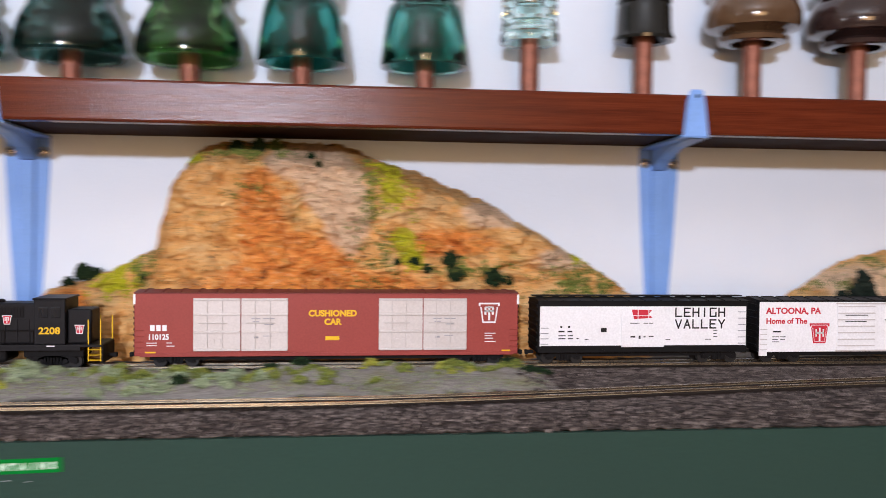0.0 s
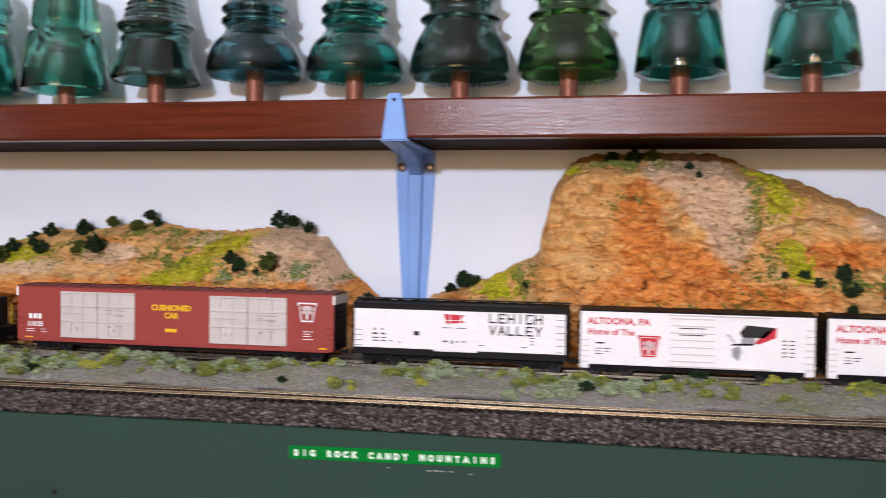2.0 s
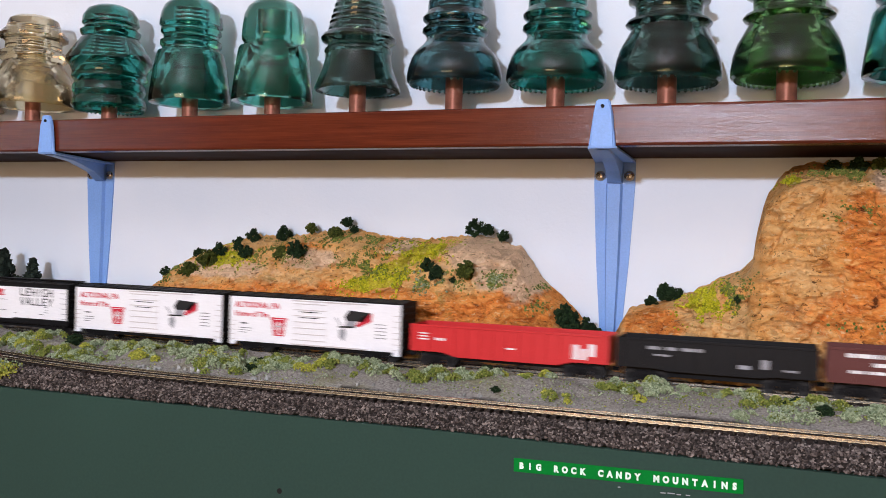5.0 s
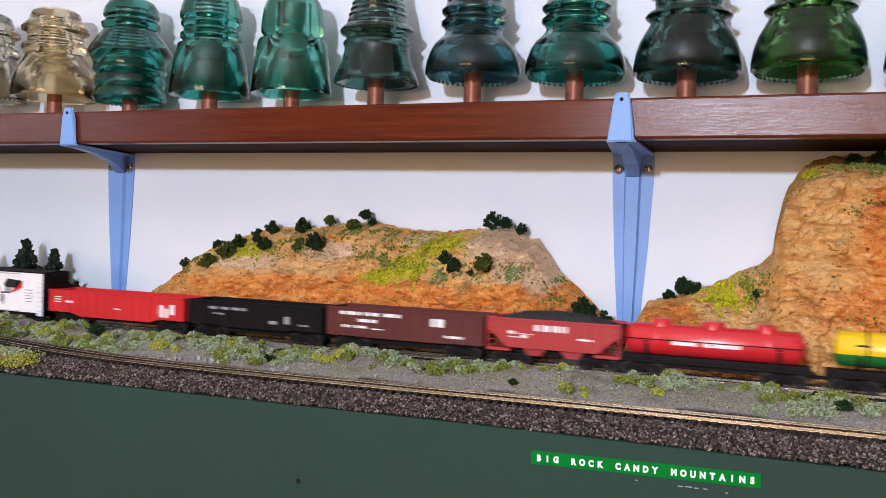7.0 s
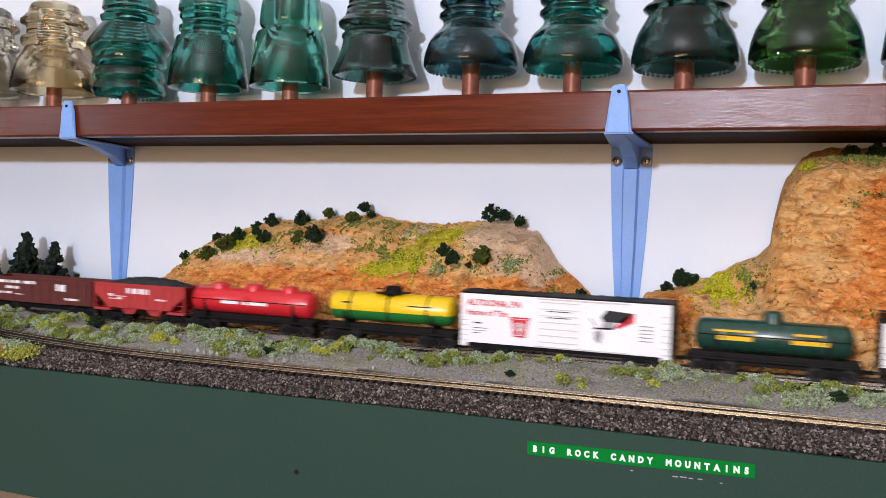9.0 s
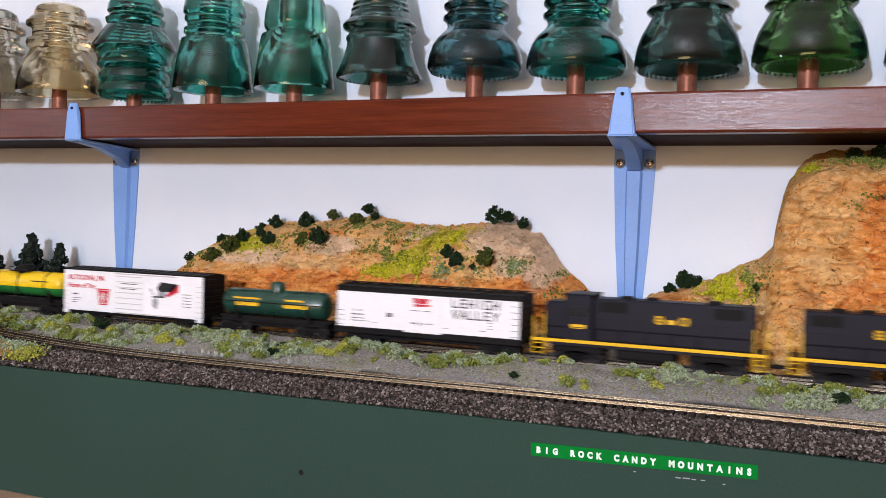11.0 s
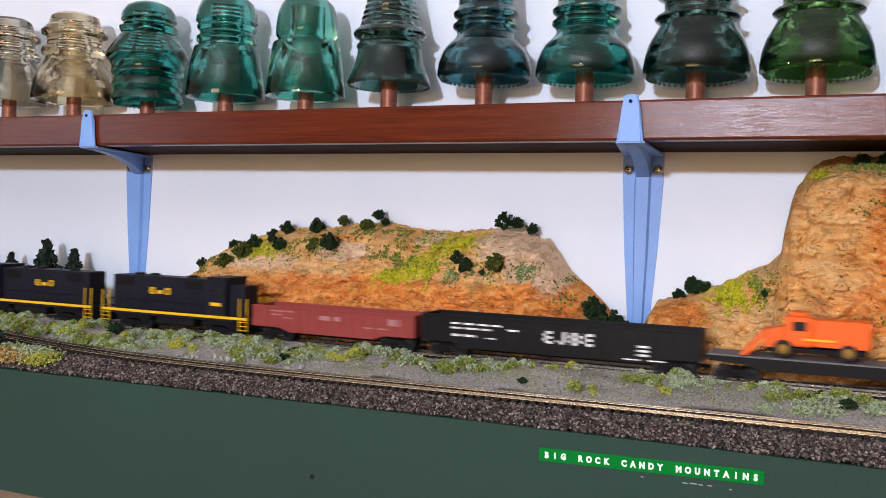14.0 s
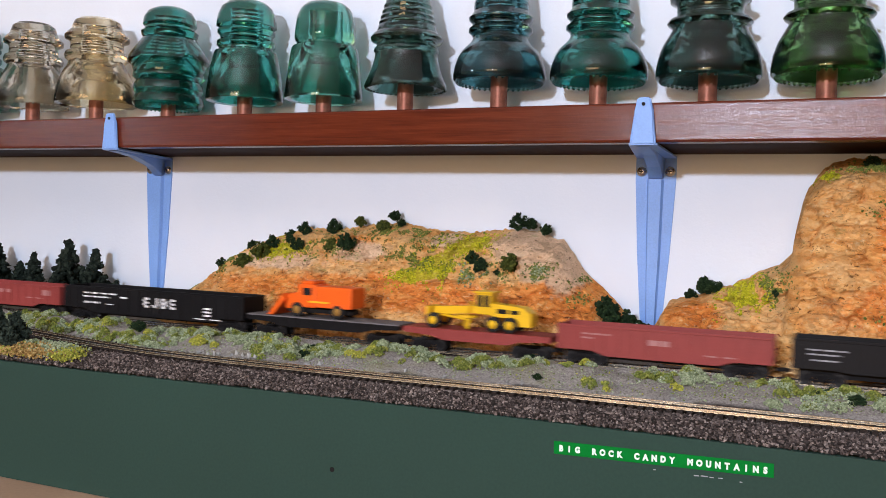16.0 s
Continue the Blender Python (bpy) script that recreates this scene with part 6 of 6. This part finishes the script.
def hopper(x0, x1):
    car, h = new_car("hopper_car", "red model hopper car with a heaped load", "railway wagon", x0, x1)
    zb, top = 0.0150, 0.0395
    for y0 in (-HW, HW - 0.001):
        bm = bmesh.new()
        bm_prism(bm, [(-h, top), (h, top), (h, 0.0300), (h - 0.018, zb), (-h + 0.018, zb), (-h, 0.0300)], y0, y0 + 0.001)
        side = part("side", bm, M_HOPRED, car)
        bm = bmesh.new()
        ya = y0 - 0.0008 if y0 < 0 else y0 + 0.0009
        for i in range(9):
            x = -h + 0.014 + (2 * h - 0.028) * i / 8
            bm_box(bm, x - 0.0006, x + 0.0006, ya, ya + 0.0009, zb + 0.001, top - 0.001, 0.0002)
        bm_box(bm, -h, h, ya, ya + 0.001, top - 0.0016, top + 0.0003, 0.0003)
        part("side_ribs", bm, M_HOPRED, side)
    for s in (-1, 1):
        bm = bmesh.new()
        bm_prism(bm, [(s * h, top), (s * (h - 0.001), top), (s * (h - 0.020), zb), (s * (h - 0.019), zb)], -HW, HW)
        part("slope_sheet", bm, M_HOPRED, car)
        box_part("end_post", car, M_HOPRED, s * h - 0.0008, s * h + 0.0008, -HW, -HW + 0.0016, 0.0125, top)
        box_part("end_beam", car, M_HOPRED, min(s * h, s * (h - 0.02)), max(s * h, s * (h - 0.02)), -HW, HW, 0.0115, 0.0142, 0.0003)
    for x in (-0.016, 0.016):
        bm = bmesh.new()
        bm_prism(bm, [(x - 0.012, zb + 0.001), (x + 0.012, zb + 0.001), (x + 0.005, 0.0085), (x - 0.005, 0.0085)], -0.013, 0.013)
        part("hopper_chute", bm, M_HOPRED, car)
    box_part("centre_sill", car, M_UNDER, -h + 0.004, h - 0.004, -0.004, 0.004, 0.0075, 0.0120)
    z = 0.0300
    bars("name_print", car, M_WHITE, -HW - 0.0001, word_blocks(-0.015, z, 0.0058, 0.0052, 0.0016, 4) + [(-0.038, -0.030, 0.0265, 0.0290), (-0.026, -0.020, 0.0235, 0.0260), (-0.028, -0.016, 0.0265, 0.0272), (0.022, 0.034, 0.0245, 0.0262), (-0.037, -0.028, 0.0235, 0.0245)])
    for s in (-1, 1):
        ladder(car, s * (h - 0.004) - 0.0025, 0.005, 0.016, 0.036, M_HOPRED, 5)
    running_gear(car, h, 0.019)
    load = thing("coal_load", "heaped black coal load in the red hopper car", "coal", None, "train loads")
    TRAIN.append((load, (x0 + x1) / 2))
    rng = np.random.default_rng(8)
    verts, faces = [], []
    nx, ny = 40, 14
    for i in range(nx + 1):
        for j in range(ny + 1):
            u, v = 2 * i / nx - 1, 2 * j / ny - 1
            verts.append((u * (h - 0.0015), v * (HW - 0.0014), top - 0.0035 + 0.0092 * (1 - abs(u) ** 2.4) * (1 - v * v) ** 0.8 + 0.0010 * rng.random()))
    for i in range(nx):
        for j in range(ny):
            k = i * (ny + 1) + j
            faces.append((k, k + ny + 1, k + ny + 2, k + 1))
    shared("heap", mesh_of("heap", verts, faces, M_COAL), load)
    pts = [verts[i] for i in rng.integers(0, len(verts), 900)]
    shared("lumps", grains("lumps", pts, 0.0006 + 0.0008 * rng.random(900), M_COAL, 0.8, rng), load)["kind"] = "stuff"


def tank_car(x0, x1, label, upper, lower, r, zc, domes, dome_mat, print_rows=(), print_mat=None, split=None, rails=True):
    car, h = new_car("tank_car", label, "railway wagon", x0, x1)
    hl = h - 0.004
    prof = [(0.0, -hl), (r * 0.55, -hl + 0.0006), (r * 0.85, -hl + 0.0022), (r, -hl + 0.0050), (r, hl - 0.0050), (r * 0.85, hl - 0.0022), (r * 0.55, hl - 0.0006), (0.0, hl)]
    bm = bmesh.new()
    bm_lathe(bm, prof, 40)
    bm.transform(pose(0, 0, zc, 0, 90, 0))
    if split is not None:
        cut = bmesh.ops.bisect_plane(bm, geom=bm.verts[:] + bm.edges[:] + bm.faces[:], plane_co=(0, 0, split), plane_no=(0, 0, 1))
        low = bm.copy()
        bmesh.ops.delete(bm, geom=[f for f in bm.faces if f.calc_center_median().z < split], context="FACES")
        bmesh.ops.delete(low, geom=[f for f in low.faces if f.calc_center_median().z >= split], context="FACES")
        part("lower_tank", low, lower, car, "green lower half of the tank", True)
    tank = part("tank", bm, upper, car, "", True)
    for x in (-hl * 0.62, 0.0, hl * 0.62):
        bm = bmesh.new()
        bm_lathe(bm, [(r, -0.0008), (r + 0.0004, -0.0008), (r + 0.0004, 0.0008), (r, 0.0008)], 40)
        bm.transform(pose(x, 0, zc, 0, 90, 0))
        part("strap", bm, M_UNDER if split is not None else upper, tank)
    for x, dr, dh in domes:
        bm = bmesh.new()
        bm_lathe(bm, [(dr, zc + r * 0.8), (dr, zc + r + dh * 0.75), (dr * 0.8, zc + r + dh), (0.0, zc + r + dh * 1.08)], 24)
        part("dome", bm, dome_mat, car, "", True, Matrix.Translation((x, 0, 0)))
    if split is not None:
        box_part("dome_platform", car, M_UNDER, -0.0125, 0.0125, -0.0120, 0.0120, zc + r - 0.0002, zc + r + 0.0008, 0, "black platform round the dome")
        bm = bmesh.new()
        for x in (-0.0125, 0.0125):
            bm_rod(bm, (x, -0.012, zc + r), (x, -0.012, zc + r + 0.0045), 0.0003, 5)
        bm_rod(bm, (-0.0125, -0.012, zc + r + 0.0045), (0.0125, -0.012, zc + r + 0.0045), 0.0003, 5)
        bm_rod(bm, (0.0, -r - 0.0012, 0.013), (0.0, -0.012, zc + r), 0.0005, 5)
        part("platform_rail", bm, M_UNDER, car)
    box_part("frame", car, M_UNDER, -h, h, -0.0055, 0.0055, 0.0070, 0.0165, 0.0004)
    for y in (-HW + 0.002, HW - 0.004):
        box_part("walkway", car, M_UNDER, -h, h, y, y + 0.002, 0.0122, 0.0136)
    for s in (-1, 1):
        box_part("end_sill", car, M_UNDER, s * h - 0.0012, s * h + 0.0012, -HW + 0.002, HW - 0.002, 0.0100, 0.0150, 0.0003)
        bm = bmesh.new()
        bm_prism(bm, [(-0.013, zc), (0.013, zc), (0.010, 0.0130), (-0.010, 0.0130)], s * (hl - 0.018) - 0.0015, s * (hl - 0.018) + 0.0015, "x")
        part("saddle", bm, M_UNDER, car)
    if rails:
        bm = bmesh.new()
        for y in (-r - 0.0012, r + 0.0012):
            bm_rod(bm, (-hl + 0.002, y, zc + 0.001), (hl - 0.002, y, zc + 0.001), 0.0004, 6)
            for i in range(7):
                x = -hl + 0.006 + (2 * hl - 0.012) * i / 6
                bm_rod(bm, (x, y, zc + 0.001), (x, y * 0.9, zc + 0.001), 0.0003, 5)
        part("handrail", bm, M_UNDER, car)
    if print_rows:
        bars("print", car, print_mat, -r - 0.0001, [(x, x + w, z, z + t) for x, z, w, t in print_rows])
    running_gear(car, h, 0.019)


def build_tanks():
    tank_car(1.213, 1.357, "bright red model tank car with three low domes", M_TANKRED, None, 0.0128, 0.0290, [(-0.040, 0.008, 0.0040), (0.0, 0.009, 0.0042), (0.040, 0.008, 0.0040)], M_TANKRED, [(-0.030, 0.0265, 0.019, 0.0030), (-0.006, 0.0265, 0.028, 0.0030)], M_WHITE)
    tank_car(1.368, 1.499, "yellow over green model tank car with black dome platform", M_TANKYEL, M_TANKGRN, 0.0132, 0.0325, [(0.0, 0.0085, 0.0065)], M_UNDER, [(-0.046, 0.0355, 0.010, 0.0014), (0.020, 0.0355, 0.024, 0.0010)], M_BLACKP, 0.0292, False)
    tank_car(1.696, 1.820, "dark green model tank car with yellow lettering bars", M_DARKGRN, None, 0.0128, 0.0300, [(0.0, 0.0075, 0.0075)], M_DARKGRN, [(-0.042, 0.0335, 0.030, 0.0016), (-0.040, 0.0270, 0.026, 0.0038), (0.016, 0.0335, 0.020, 0.0018), (0.014, 0.0270, 0.026, 0.0032)], M_YELLOWP)


def locomotive(x0, x1, paint_mat, label, cab_right, stripe, badge):
    """Road switcher with long hood, cab and short hood."""
    car, h = new_car("locomotive", label, "locomotive", x0, x1)
    f = 1 if cab_right else -1
    up = 0.0045 if stripe else 0.0            # taller body on the striped pair

    def span(a, b):
        return (min(f * a, f * b), max(f * a, f * b))

    box_part("walkway", car, paint_mat, -h, h, -HW, HW, 0.0170, 0.0190, 0.0003)
    box_part("side_skirt", car, paint_mat, -h + 0.016, h - 0.016, -HW, HW, 0.0145, 0.0172)
    if stripe:
        box_part("sill_stripe", car, M_YELLOW, -h, h, -HW - 0.0003, -HW + 0.0005, 0.0170, 0.0196, 0, "yellow stripe along the sill")
    a, b = span(-h + 0.010, h - 0.050)
    hood = box_part("long_hood", car, paint_mat, a, b, -0.0125, 0.0125, 0.0190, 0.0500 + up, 0.0012)
    n = 14
    bm = bmesh.new()
    bm_box(bm, 0.0, (b - a) / n - 0.0012, -0.0129, -0.0120, 0.0205, 0.0380, 0.0002)
    leaf = finish("hood_door", bm, paint_mat)
    for i in range(n):
        shared("hood_door", leaf, hood, Matrix.Translation((a + 0.004 + (b - a - 0.008) * i / n, 0, 0)))
    for start in (a + 0.006, b - 0.030):
        bm = bmesh.new()
        bm_box(bm, start - 0.0006, start + 0.0216, -0.0127, -0.0121, 0.0390 + up, 0.0475 + up)
        for i in range(10):
            bm_box(bm, start + i * 0.0022, start + i * 0.0022 + 0.0012, -0.0131, -0.0125, 0.0395 + up, 0.0470 + up)
        part("grille", bm, M_UNDER, hood)
    for k in (0.2, 0.36, 0.75):
        bm = bmesh.new()
        bm_lathe(bm, [(0.0058, 0.0), (0.0058, 0.0018), (0.0045, 0.0024), (0.0, 0.0024)], 18)
        part("roof_fan", bm, M_UNDER, hood, "", True, Matrix.Translation((a + (b - a) * k, 0, 0.0498 + up)))
    c0, c1 = span(h - 0.050, h - 0.027)
    cab = box_part("cab", car, paint_mat, c0, c1, -HW + 0.0006, HW - 0.0006, 0.0190, 0.0535 + 0.7 * up, 0.0008)
    box_part("cab_roof", cab, paint_mat, c0 - 0.0008, c1 + 0.0008, -HW - 0.0002, HW + 0.0002, 0.0530 + 0.7 * up, 0.0545 + 0.7 * up, 0.0006)
    mid = (c0 + c1) / 2
    for xx in (mid - 0.0045, mid + 0.0045):
        box_part("cab_window", cab, M_WINDOW, xx - 0.0035, xx + 0.0035, -HW + 0.0002, -HW + 0.001, 0.0395, 0.0475, 0.0003)
    bars("number_boards", car, M_WHITE, -0.0140, [(c1 - 0.0012, c1 - 0.0002, 0.0480, 0.0505), (c0 + 0.0002, c0 + 0.0012, 0.0480, 0.0505)])
    s0, s1 = span(h - 0.027, h - 0.009)
    short = box_part("short_hood", car, paint_mat, s0, s1, -0.0122, 0.0122, 0.0190, 0.0455 + up, 0.0014)
    if badge:
        lettering("number_print", "2208", 0.0072, M_YELLOWP, car, mid, -HW + 0.0004, 0.0272, "CENTER", 1.1, 0, 0.0002)
        for x, z, y in ((a + (b - a) * 0.84, 0.0375, -0.0131), ((s0 + s1) / 2, 0.0300, -0.0124)):
            keystone(car, x, z, 0.0068, M_WHITE, M_REDP, y)
        bars("builder_plate", car, M_WHITE, -HW, [(mid - 0.002, mid + 0.004, 0.0175, 0.0184)])
    else:
        k = (a + b) / 2
        z = 0.0365
        rows = []
        for x in (k - 0.0135, k + 0.0060):
            rows += [(x, x + 0.0018, z, z + 0.0068), (x, x + 0.0072, z, z + 0.0016), (x, x + 0.0072, z + 0.0052, z + 0.0068), (x + 0.0056, x + 0.0074, z, z + 0.0068)]
        rows += [(k - 0.0135, k - 0.0065, z + 0.0027, z + 0.0040), (k - 0.0036, k + 0.0030, z + 0.0004, z + 0.0040)]
        bars("name_print", car, M_YELLOWP, -0.0131, rows)
        bars("cab_number_bar", car, M_YELLOWP, -HW + 0.0004, [(mid - 0.006, mid + 0.006, 0.0290, 0.0325)])
    # handrails, steps and pilots
    for s in (-1, 1):
        for x in (s * (h - 0.001), s * (h - 0.010)):
            for y in (-HW + 0.0006, HW - 0.0006):
                box_part("grab_post", car, M_YELLOW, x - 0.0004, x + 0.0004, y - 0.0004, y + 0.0004, 0.0060, 0.0380, 0, "yellow handrail post")
        for z in (0.0070, 0.0110, 0.0150):
            for y in (-HW - 0.0004, HW - 0.004):
                box_part("step", car, M_YELLOW, min(s * h, s * (h - 0.010)), max(s * h, s * (h - 0.010)), y, y + 0.0044, z - 0.00025, z + 0.00025, 0, "yellow edged step")
        box_part("pilot", car, M_UNDER, s * h - 0.0008, s * h + 0.0008, -HW + 0.001, HW - 0.001, 0.0045, 0.0180, 0.0003)
        coupler(car, s * h, s)
        truck(car, s * (h - 0.034))
        truck(car, s * (h - 0.041))
        box_part("truck_shroud", car, M_UNDER, s * (h - 0.037) - 0.022, s * (h - 0.037) + 0.022, -0.0125, 0.0125, 0.0085, 0.0145, 0.0008)
    bm = bmesh.new()
    for y in (-HW + 0.0004, HW - 0.0004):
        bm_rod(bm, (-h + 0.010, y, 0.0300), (h - 0.050 if f > 0 else h - 0.010, y, 0.0300), 0.00035, 5)
        for i in range(7):
            x = -h + 0.012 + i * (2 * h - 0.064) / 6
            bm_rod(bm, (x, y, 0.0188), (x, y, 0.0300), 0.00035, 5)
    part("handrail", bm, M_UNDER if badge else M_LOCOBLUE, car)
    box_part("fuel_tank", car, M_UNDER, -0.024, 0.024, -0.0145, 0.0145, 0.0050, 0.0150, 0.0025)


def flatcar(x0, x1, material, deck, label):
    car, h = new_car("flatcar", label, "railway wagon", x0, x1)
    bm = bmesh.new()
    bm_prism(bm, [(-h, 0.0205), (h, 0.0205), (h, 0.0165), (h - 0.028, 0.0150), (h - 0.040, 0.0115), (-h + 0.040, 0.0115), (-h + 0.028, 0.0150), (-h, 0.0165)], -HW, HW)
    part("frame", bm, material, car)
    d = box_part("deck", car, deck, -h, h, -HW + 0.0006, HW - 0.0006, 0.0204, 0.0212, 0.0002, "planked deck")
    bm = bmesh.new()
    n = int(2 * h / 0.004)
    for i in range(n):
        x = -h + 2 * h * (i + 0.5) / n
        bm_box(bm, x - 0.0017, x + 0.0017, -HW + 0.0008, HW - 0.0008, 0.0209, 0.0216)
    part("planks", bm, deck, d)
    bm = bmesh.new()
    for i in range(13):
        x = -h + 2 * h * (i + 0.5) / 13
        bm_box(bm, x - 0.0010, x + 0.0010, -HW - 0.0010, -HW + 0.0002, 0.0168, 0.0200, 0.0002)
    part("stake_pockets", bm, material, car)
    running_gear(car, h, 0.022)


def wheel_part(parent, x, y, r, w, hub):
    bm = bmesh.new()
    bm_lathe(bm, [(r * 0.55, 0.0), (r * 0.9, 0.0), (r, w * 0.2), (r, w * 0.8), (r * 0.9, w), (r * 0.55, w)], 22)
    tyre = part("wheel", bm, M_TYRE, parent, "black rubber tyre", True, Matrix.Translation((x, y, r)) @ pose(0, 0, 0, 90, 0, 0))
    bm = bmesh.new()
    bm_lathe(bm, [(0.0, w * 0.15), (r * 0.3, w * 0.15), (r * 0.56, w * 0.30), (r * 0.56, w), (0.0, w)], 18)
    part("rim", bm, hub, tyre, "", True)


def orange_truck(mid):
    """Snow truck with a wedge plough and a boxy body, chocked on the flatcar."""
    t = thing("plough_truck", "bright orange model plough truck loaded on a flatcar", "truck", None, "train loads")
    t.scale = (1.13, 1.08, 1.08)
    TRAIN.append((t, mid))
    z = 0.0
    box_part("chassis", t, M_UNDER, -0.028, 0.036, -0.008, 0.008, z + 0.0040, z + 0.0075)
    box_part("rear_body", t, M_ORANGE, 0.002, 0.038, -0.0125, 0.0125, z + 0.0095, z + 0.0285, 0.0012)
    box_part("side_panel", t, M_ORANGE, 0.004, 0.036, -0.0133, 0.0133, z + 0.0095, z + 0.0130, 0.0004)
    cab = box_part("cab", t, M_ORANGE, -0.016, 0.0022, -0.0120, 0.0120, z + 0.0085, z + 0.0300, 0.0015)
    box_part("cab_roof", cab, M_ORANGE, -0.0130, -0.0010, -0.0105, 0.0105, z + 0.0298, z + 0.0330, 0.0010)
    box_part("side_window", cab, M_WINDOW, -0.0105, -0.0020, -0.0124, -0.0115, z + 0.0200, z + 0.0265, 0.0003)
    bm = bmesh.new()
    bm_prism(bm, [(-0.0155, 0.0070), (-0.0155, 0.0225), (-0.0270, 0.0195), (-0.0290, 0.0070)], -0.0105, 0.0105)
    part("bonnet", bm, M_ORANGE, t)
    bm = bmesh.new()
    bm_prism(bm, [(-0.0285, 0.0205), (-0.0420, 0.0030), (-0.0440, 0.0005), (-0.0390, 0.0005), (-0.0265, 0.0160)], -0.0160, 0.0160)
    part("plough_blade", bm, M_ORANGE, t, "slanted orange plough blade")
    box_part("body_marking", t, M_YELLOWP, -0.004, 0.016, -0.0136, -0.0120, z + 0.0135, z + 0.0150)
    for x in (-0.0160, 0.0245):
        for y in (-0.0085, 0.0135):
            wheel_part(t, x, y, 0.0065, 0.005, M_HUB)


def grader(mid):
    t = thing("road_grader", "yellow model road grader loaded on a red flatcar", "grader", None, "train loads")
    t.scale = (1.17, 1.17, 1.17)
    TRAIN.append((t, mid))
    bm = bmesh.new()
    bm_prism(bm, [(-0.0420, 0.0110), (-0.0420, 0.0160), (-0.0050, 0.0185), (-0.0050, 0.0130), (-0.0300, 0.0105)], -0.0030, 0.0030)
    part("front_beam", bm, M_YELLOW, t)
    box_part("front_axle", t, M_YELLOW, -0.0415, -0.0345, -0.0120, 0.0120, 0.0055, 0.0095, 0.0006)
    box_part("front_bar", t, M_YELLOW, -0.0455, -0.0425, -0.0100, 0.0100, 0.0080, 0.0165, 0.0006)
    bm = bmesh.new()
    bm_prism(bm, [(-0.0180, 0.0015), (-0.0165, 0.0010), (-0.0150, 0.0085), (-0.0168, 0.0090)], -0.0170, 0.0170)
    bm.transform(Matrix.Translation((-0.015, 0, 0)) @ pose(0, 0, 0, 0, 0, 28) @ Matrix.Translation((0.0165, 0, 0)))
    part("mouldboard", bm, M_YELLOW, t, "curved yellow grading blade")
    bm = bmesh.new()
    bm_rod(bm, (-0.014, 0, 0.0088), (-0.014, 0, 0.0108), 0.0085, 20)
    bm_rod(bm, (-0.014, -0.006, 0.009), (-0.008, -0.006, 0.022), 0.0008, 6)
    bm_rod(bm, (-0.014, 0.006, 0.009), (-0.008, 0.006, 0.022), 0.0008, 6)
    bm_rod(bm, (-0.034, -0.004, 0.010), (-0.012, -0.008, 0.008), 0.0011, 6)
    part("blade_circle", bm, M_YELLOW, t)
    cab = box_part("cab", t, M_YELLOW, -0.0045, 0.0085, -0.0085, 0.0085, 0.0125, 0.0290, 0.0008)
    box_part("cab_roof", cab, M_YELLOW, -0.0060, 0.0100, -0.0095, 0.0095, 0.0288, 0.0302, 0.0005)
    for a, b in ((-0.0030, 0.0015), (0.0028, 0.0072)):
        box_part("cab_window", cab, M_WINDOW, a, b, -0.0090, -0.0080, 0.0185, 0.0275, 0.0003)
    bm = bmesh.new()
    bm_prism(bm, [(0.0085, 0.0110), (0.0085, 0.0215), (0.0340, 0.0195), (0.0405, 0.0150), (0.0405, 0.0050), (0.0300, 0.0050), (0.0280, 0.0110)], -0.0075, 0.0075)
    part("engine_hood", bm, M_YELLOW, t)
    bars("hood_grille", t, M_UNDER, -0.0076, [(0.0130, 0.0220, 0.0140, 0.0175), (0.024, 0.031, 0.0140, 0.0170)])
    box_part("exhaust", t, M_UNDER, 0.0170, 0.0185, -0.001, 0.001, 0.0200, 0.0250)
    for x in (-0.0380, 0.0120, 0.0255):
        for y in (-0.0095, 0.0140):
            wheel_part(t, x, y, 0.0060, 0.0045, M_YELLOW)


def build_train():
    locomotive(-0.470, -0.280, M_LOCO, "black model diesel locomotive with yellow handrails and number", True, False, True)
    long_boxcar(-0.256, 0.043)
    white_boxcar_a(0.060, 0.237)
    white_boxcar_b(0.247, 0.423)
    white_boxcar_b(0.431, 0.607)
    hopper(1.103, 1.215)
    build_gondolas()
    build_tanks()
    white_boxcar_b(1.506, 1.684)
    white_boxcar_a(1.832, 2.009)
    locomotive(2.019, 2.205, M_LOCOBLUE, "blue-black model diesel locomotive with yellow sill stripe, cab leading", False, True, False)
    locomotive(2.219, 2.403, M_LOCOBLUE, "blue-black model diesel locomotive with yellow sill stripe, cab trailing", True, True, False)
    flatcar(2.835, 3.005, M_CARBLACK, M_DECK, "black model flatcar with a grey deck")
    flatcar(3.010, 3.152, M_GONRED, M_GONRED, "plain red model flatcar")
    orange_truck(2.909)
    grader(3.083)


def motions():
    for ob, start in TRAIN:
        lift = 0.0217 if ob.name.startswith(("plough_truck", "road_grader")) else 0.0
        walk(ob, [(t, pose(start + d, TRACK_Y, RAIL + lift)) for t, d in RUN])


build_room()
build_shelf()
for bx, lean in ((-1.675, 0.0), (-1.0405, 0.0475), (-0.3945, 0.0125), (0.226, -0.017), (0.87, 0.0), (1.5, 0.0)):
    bracket(pose(bx, WALL_Y, 0.0), lean)
build_rocks()
build_train()
build_insulators()
build_label()
build_trees()
build_bushes()
build_turf()
build_bank_turf()
build_pebbles()
build_ground()
build_ballast()
build_tracks()
motions()
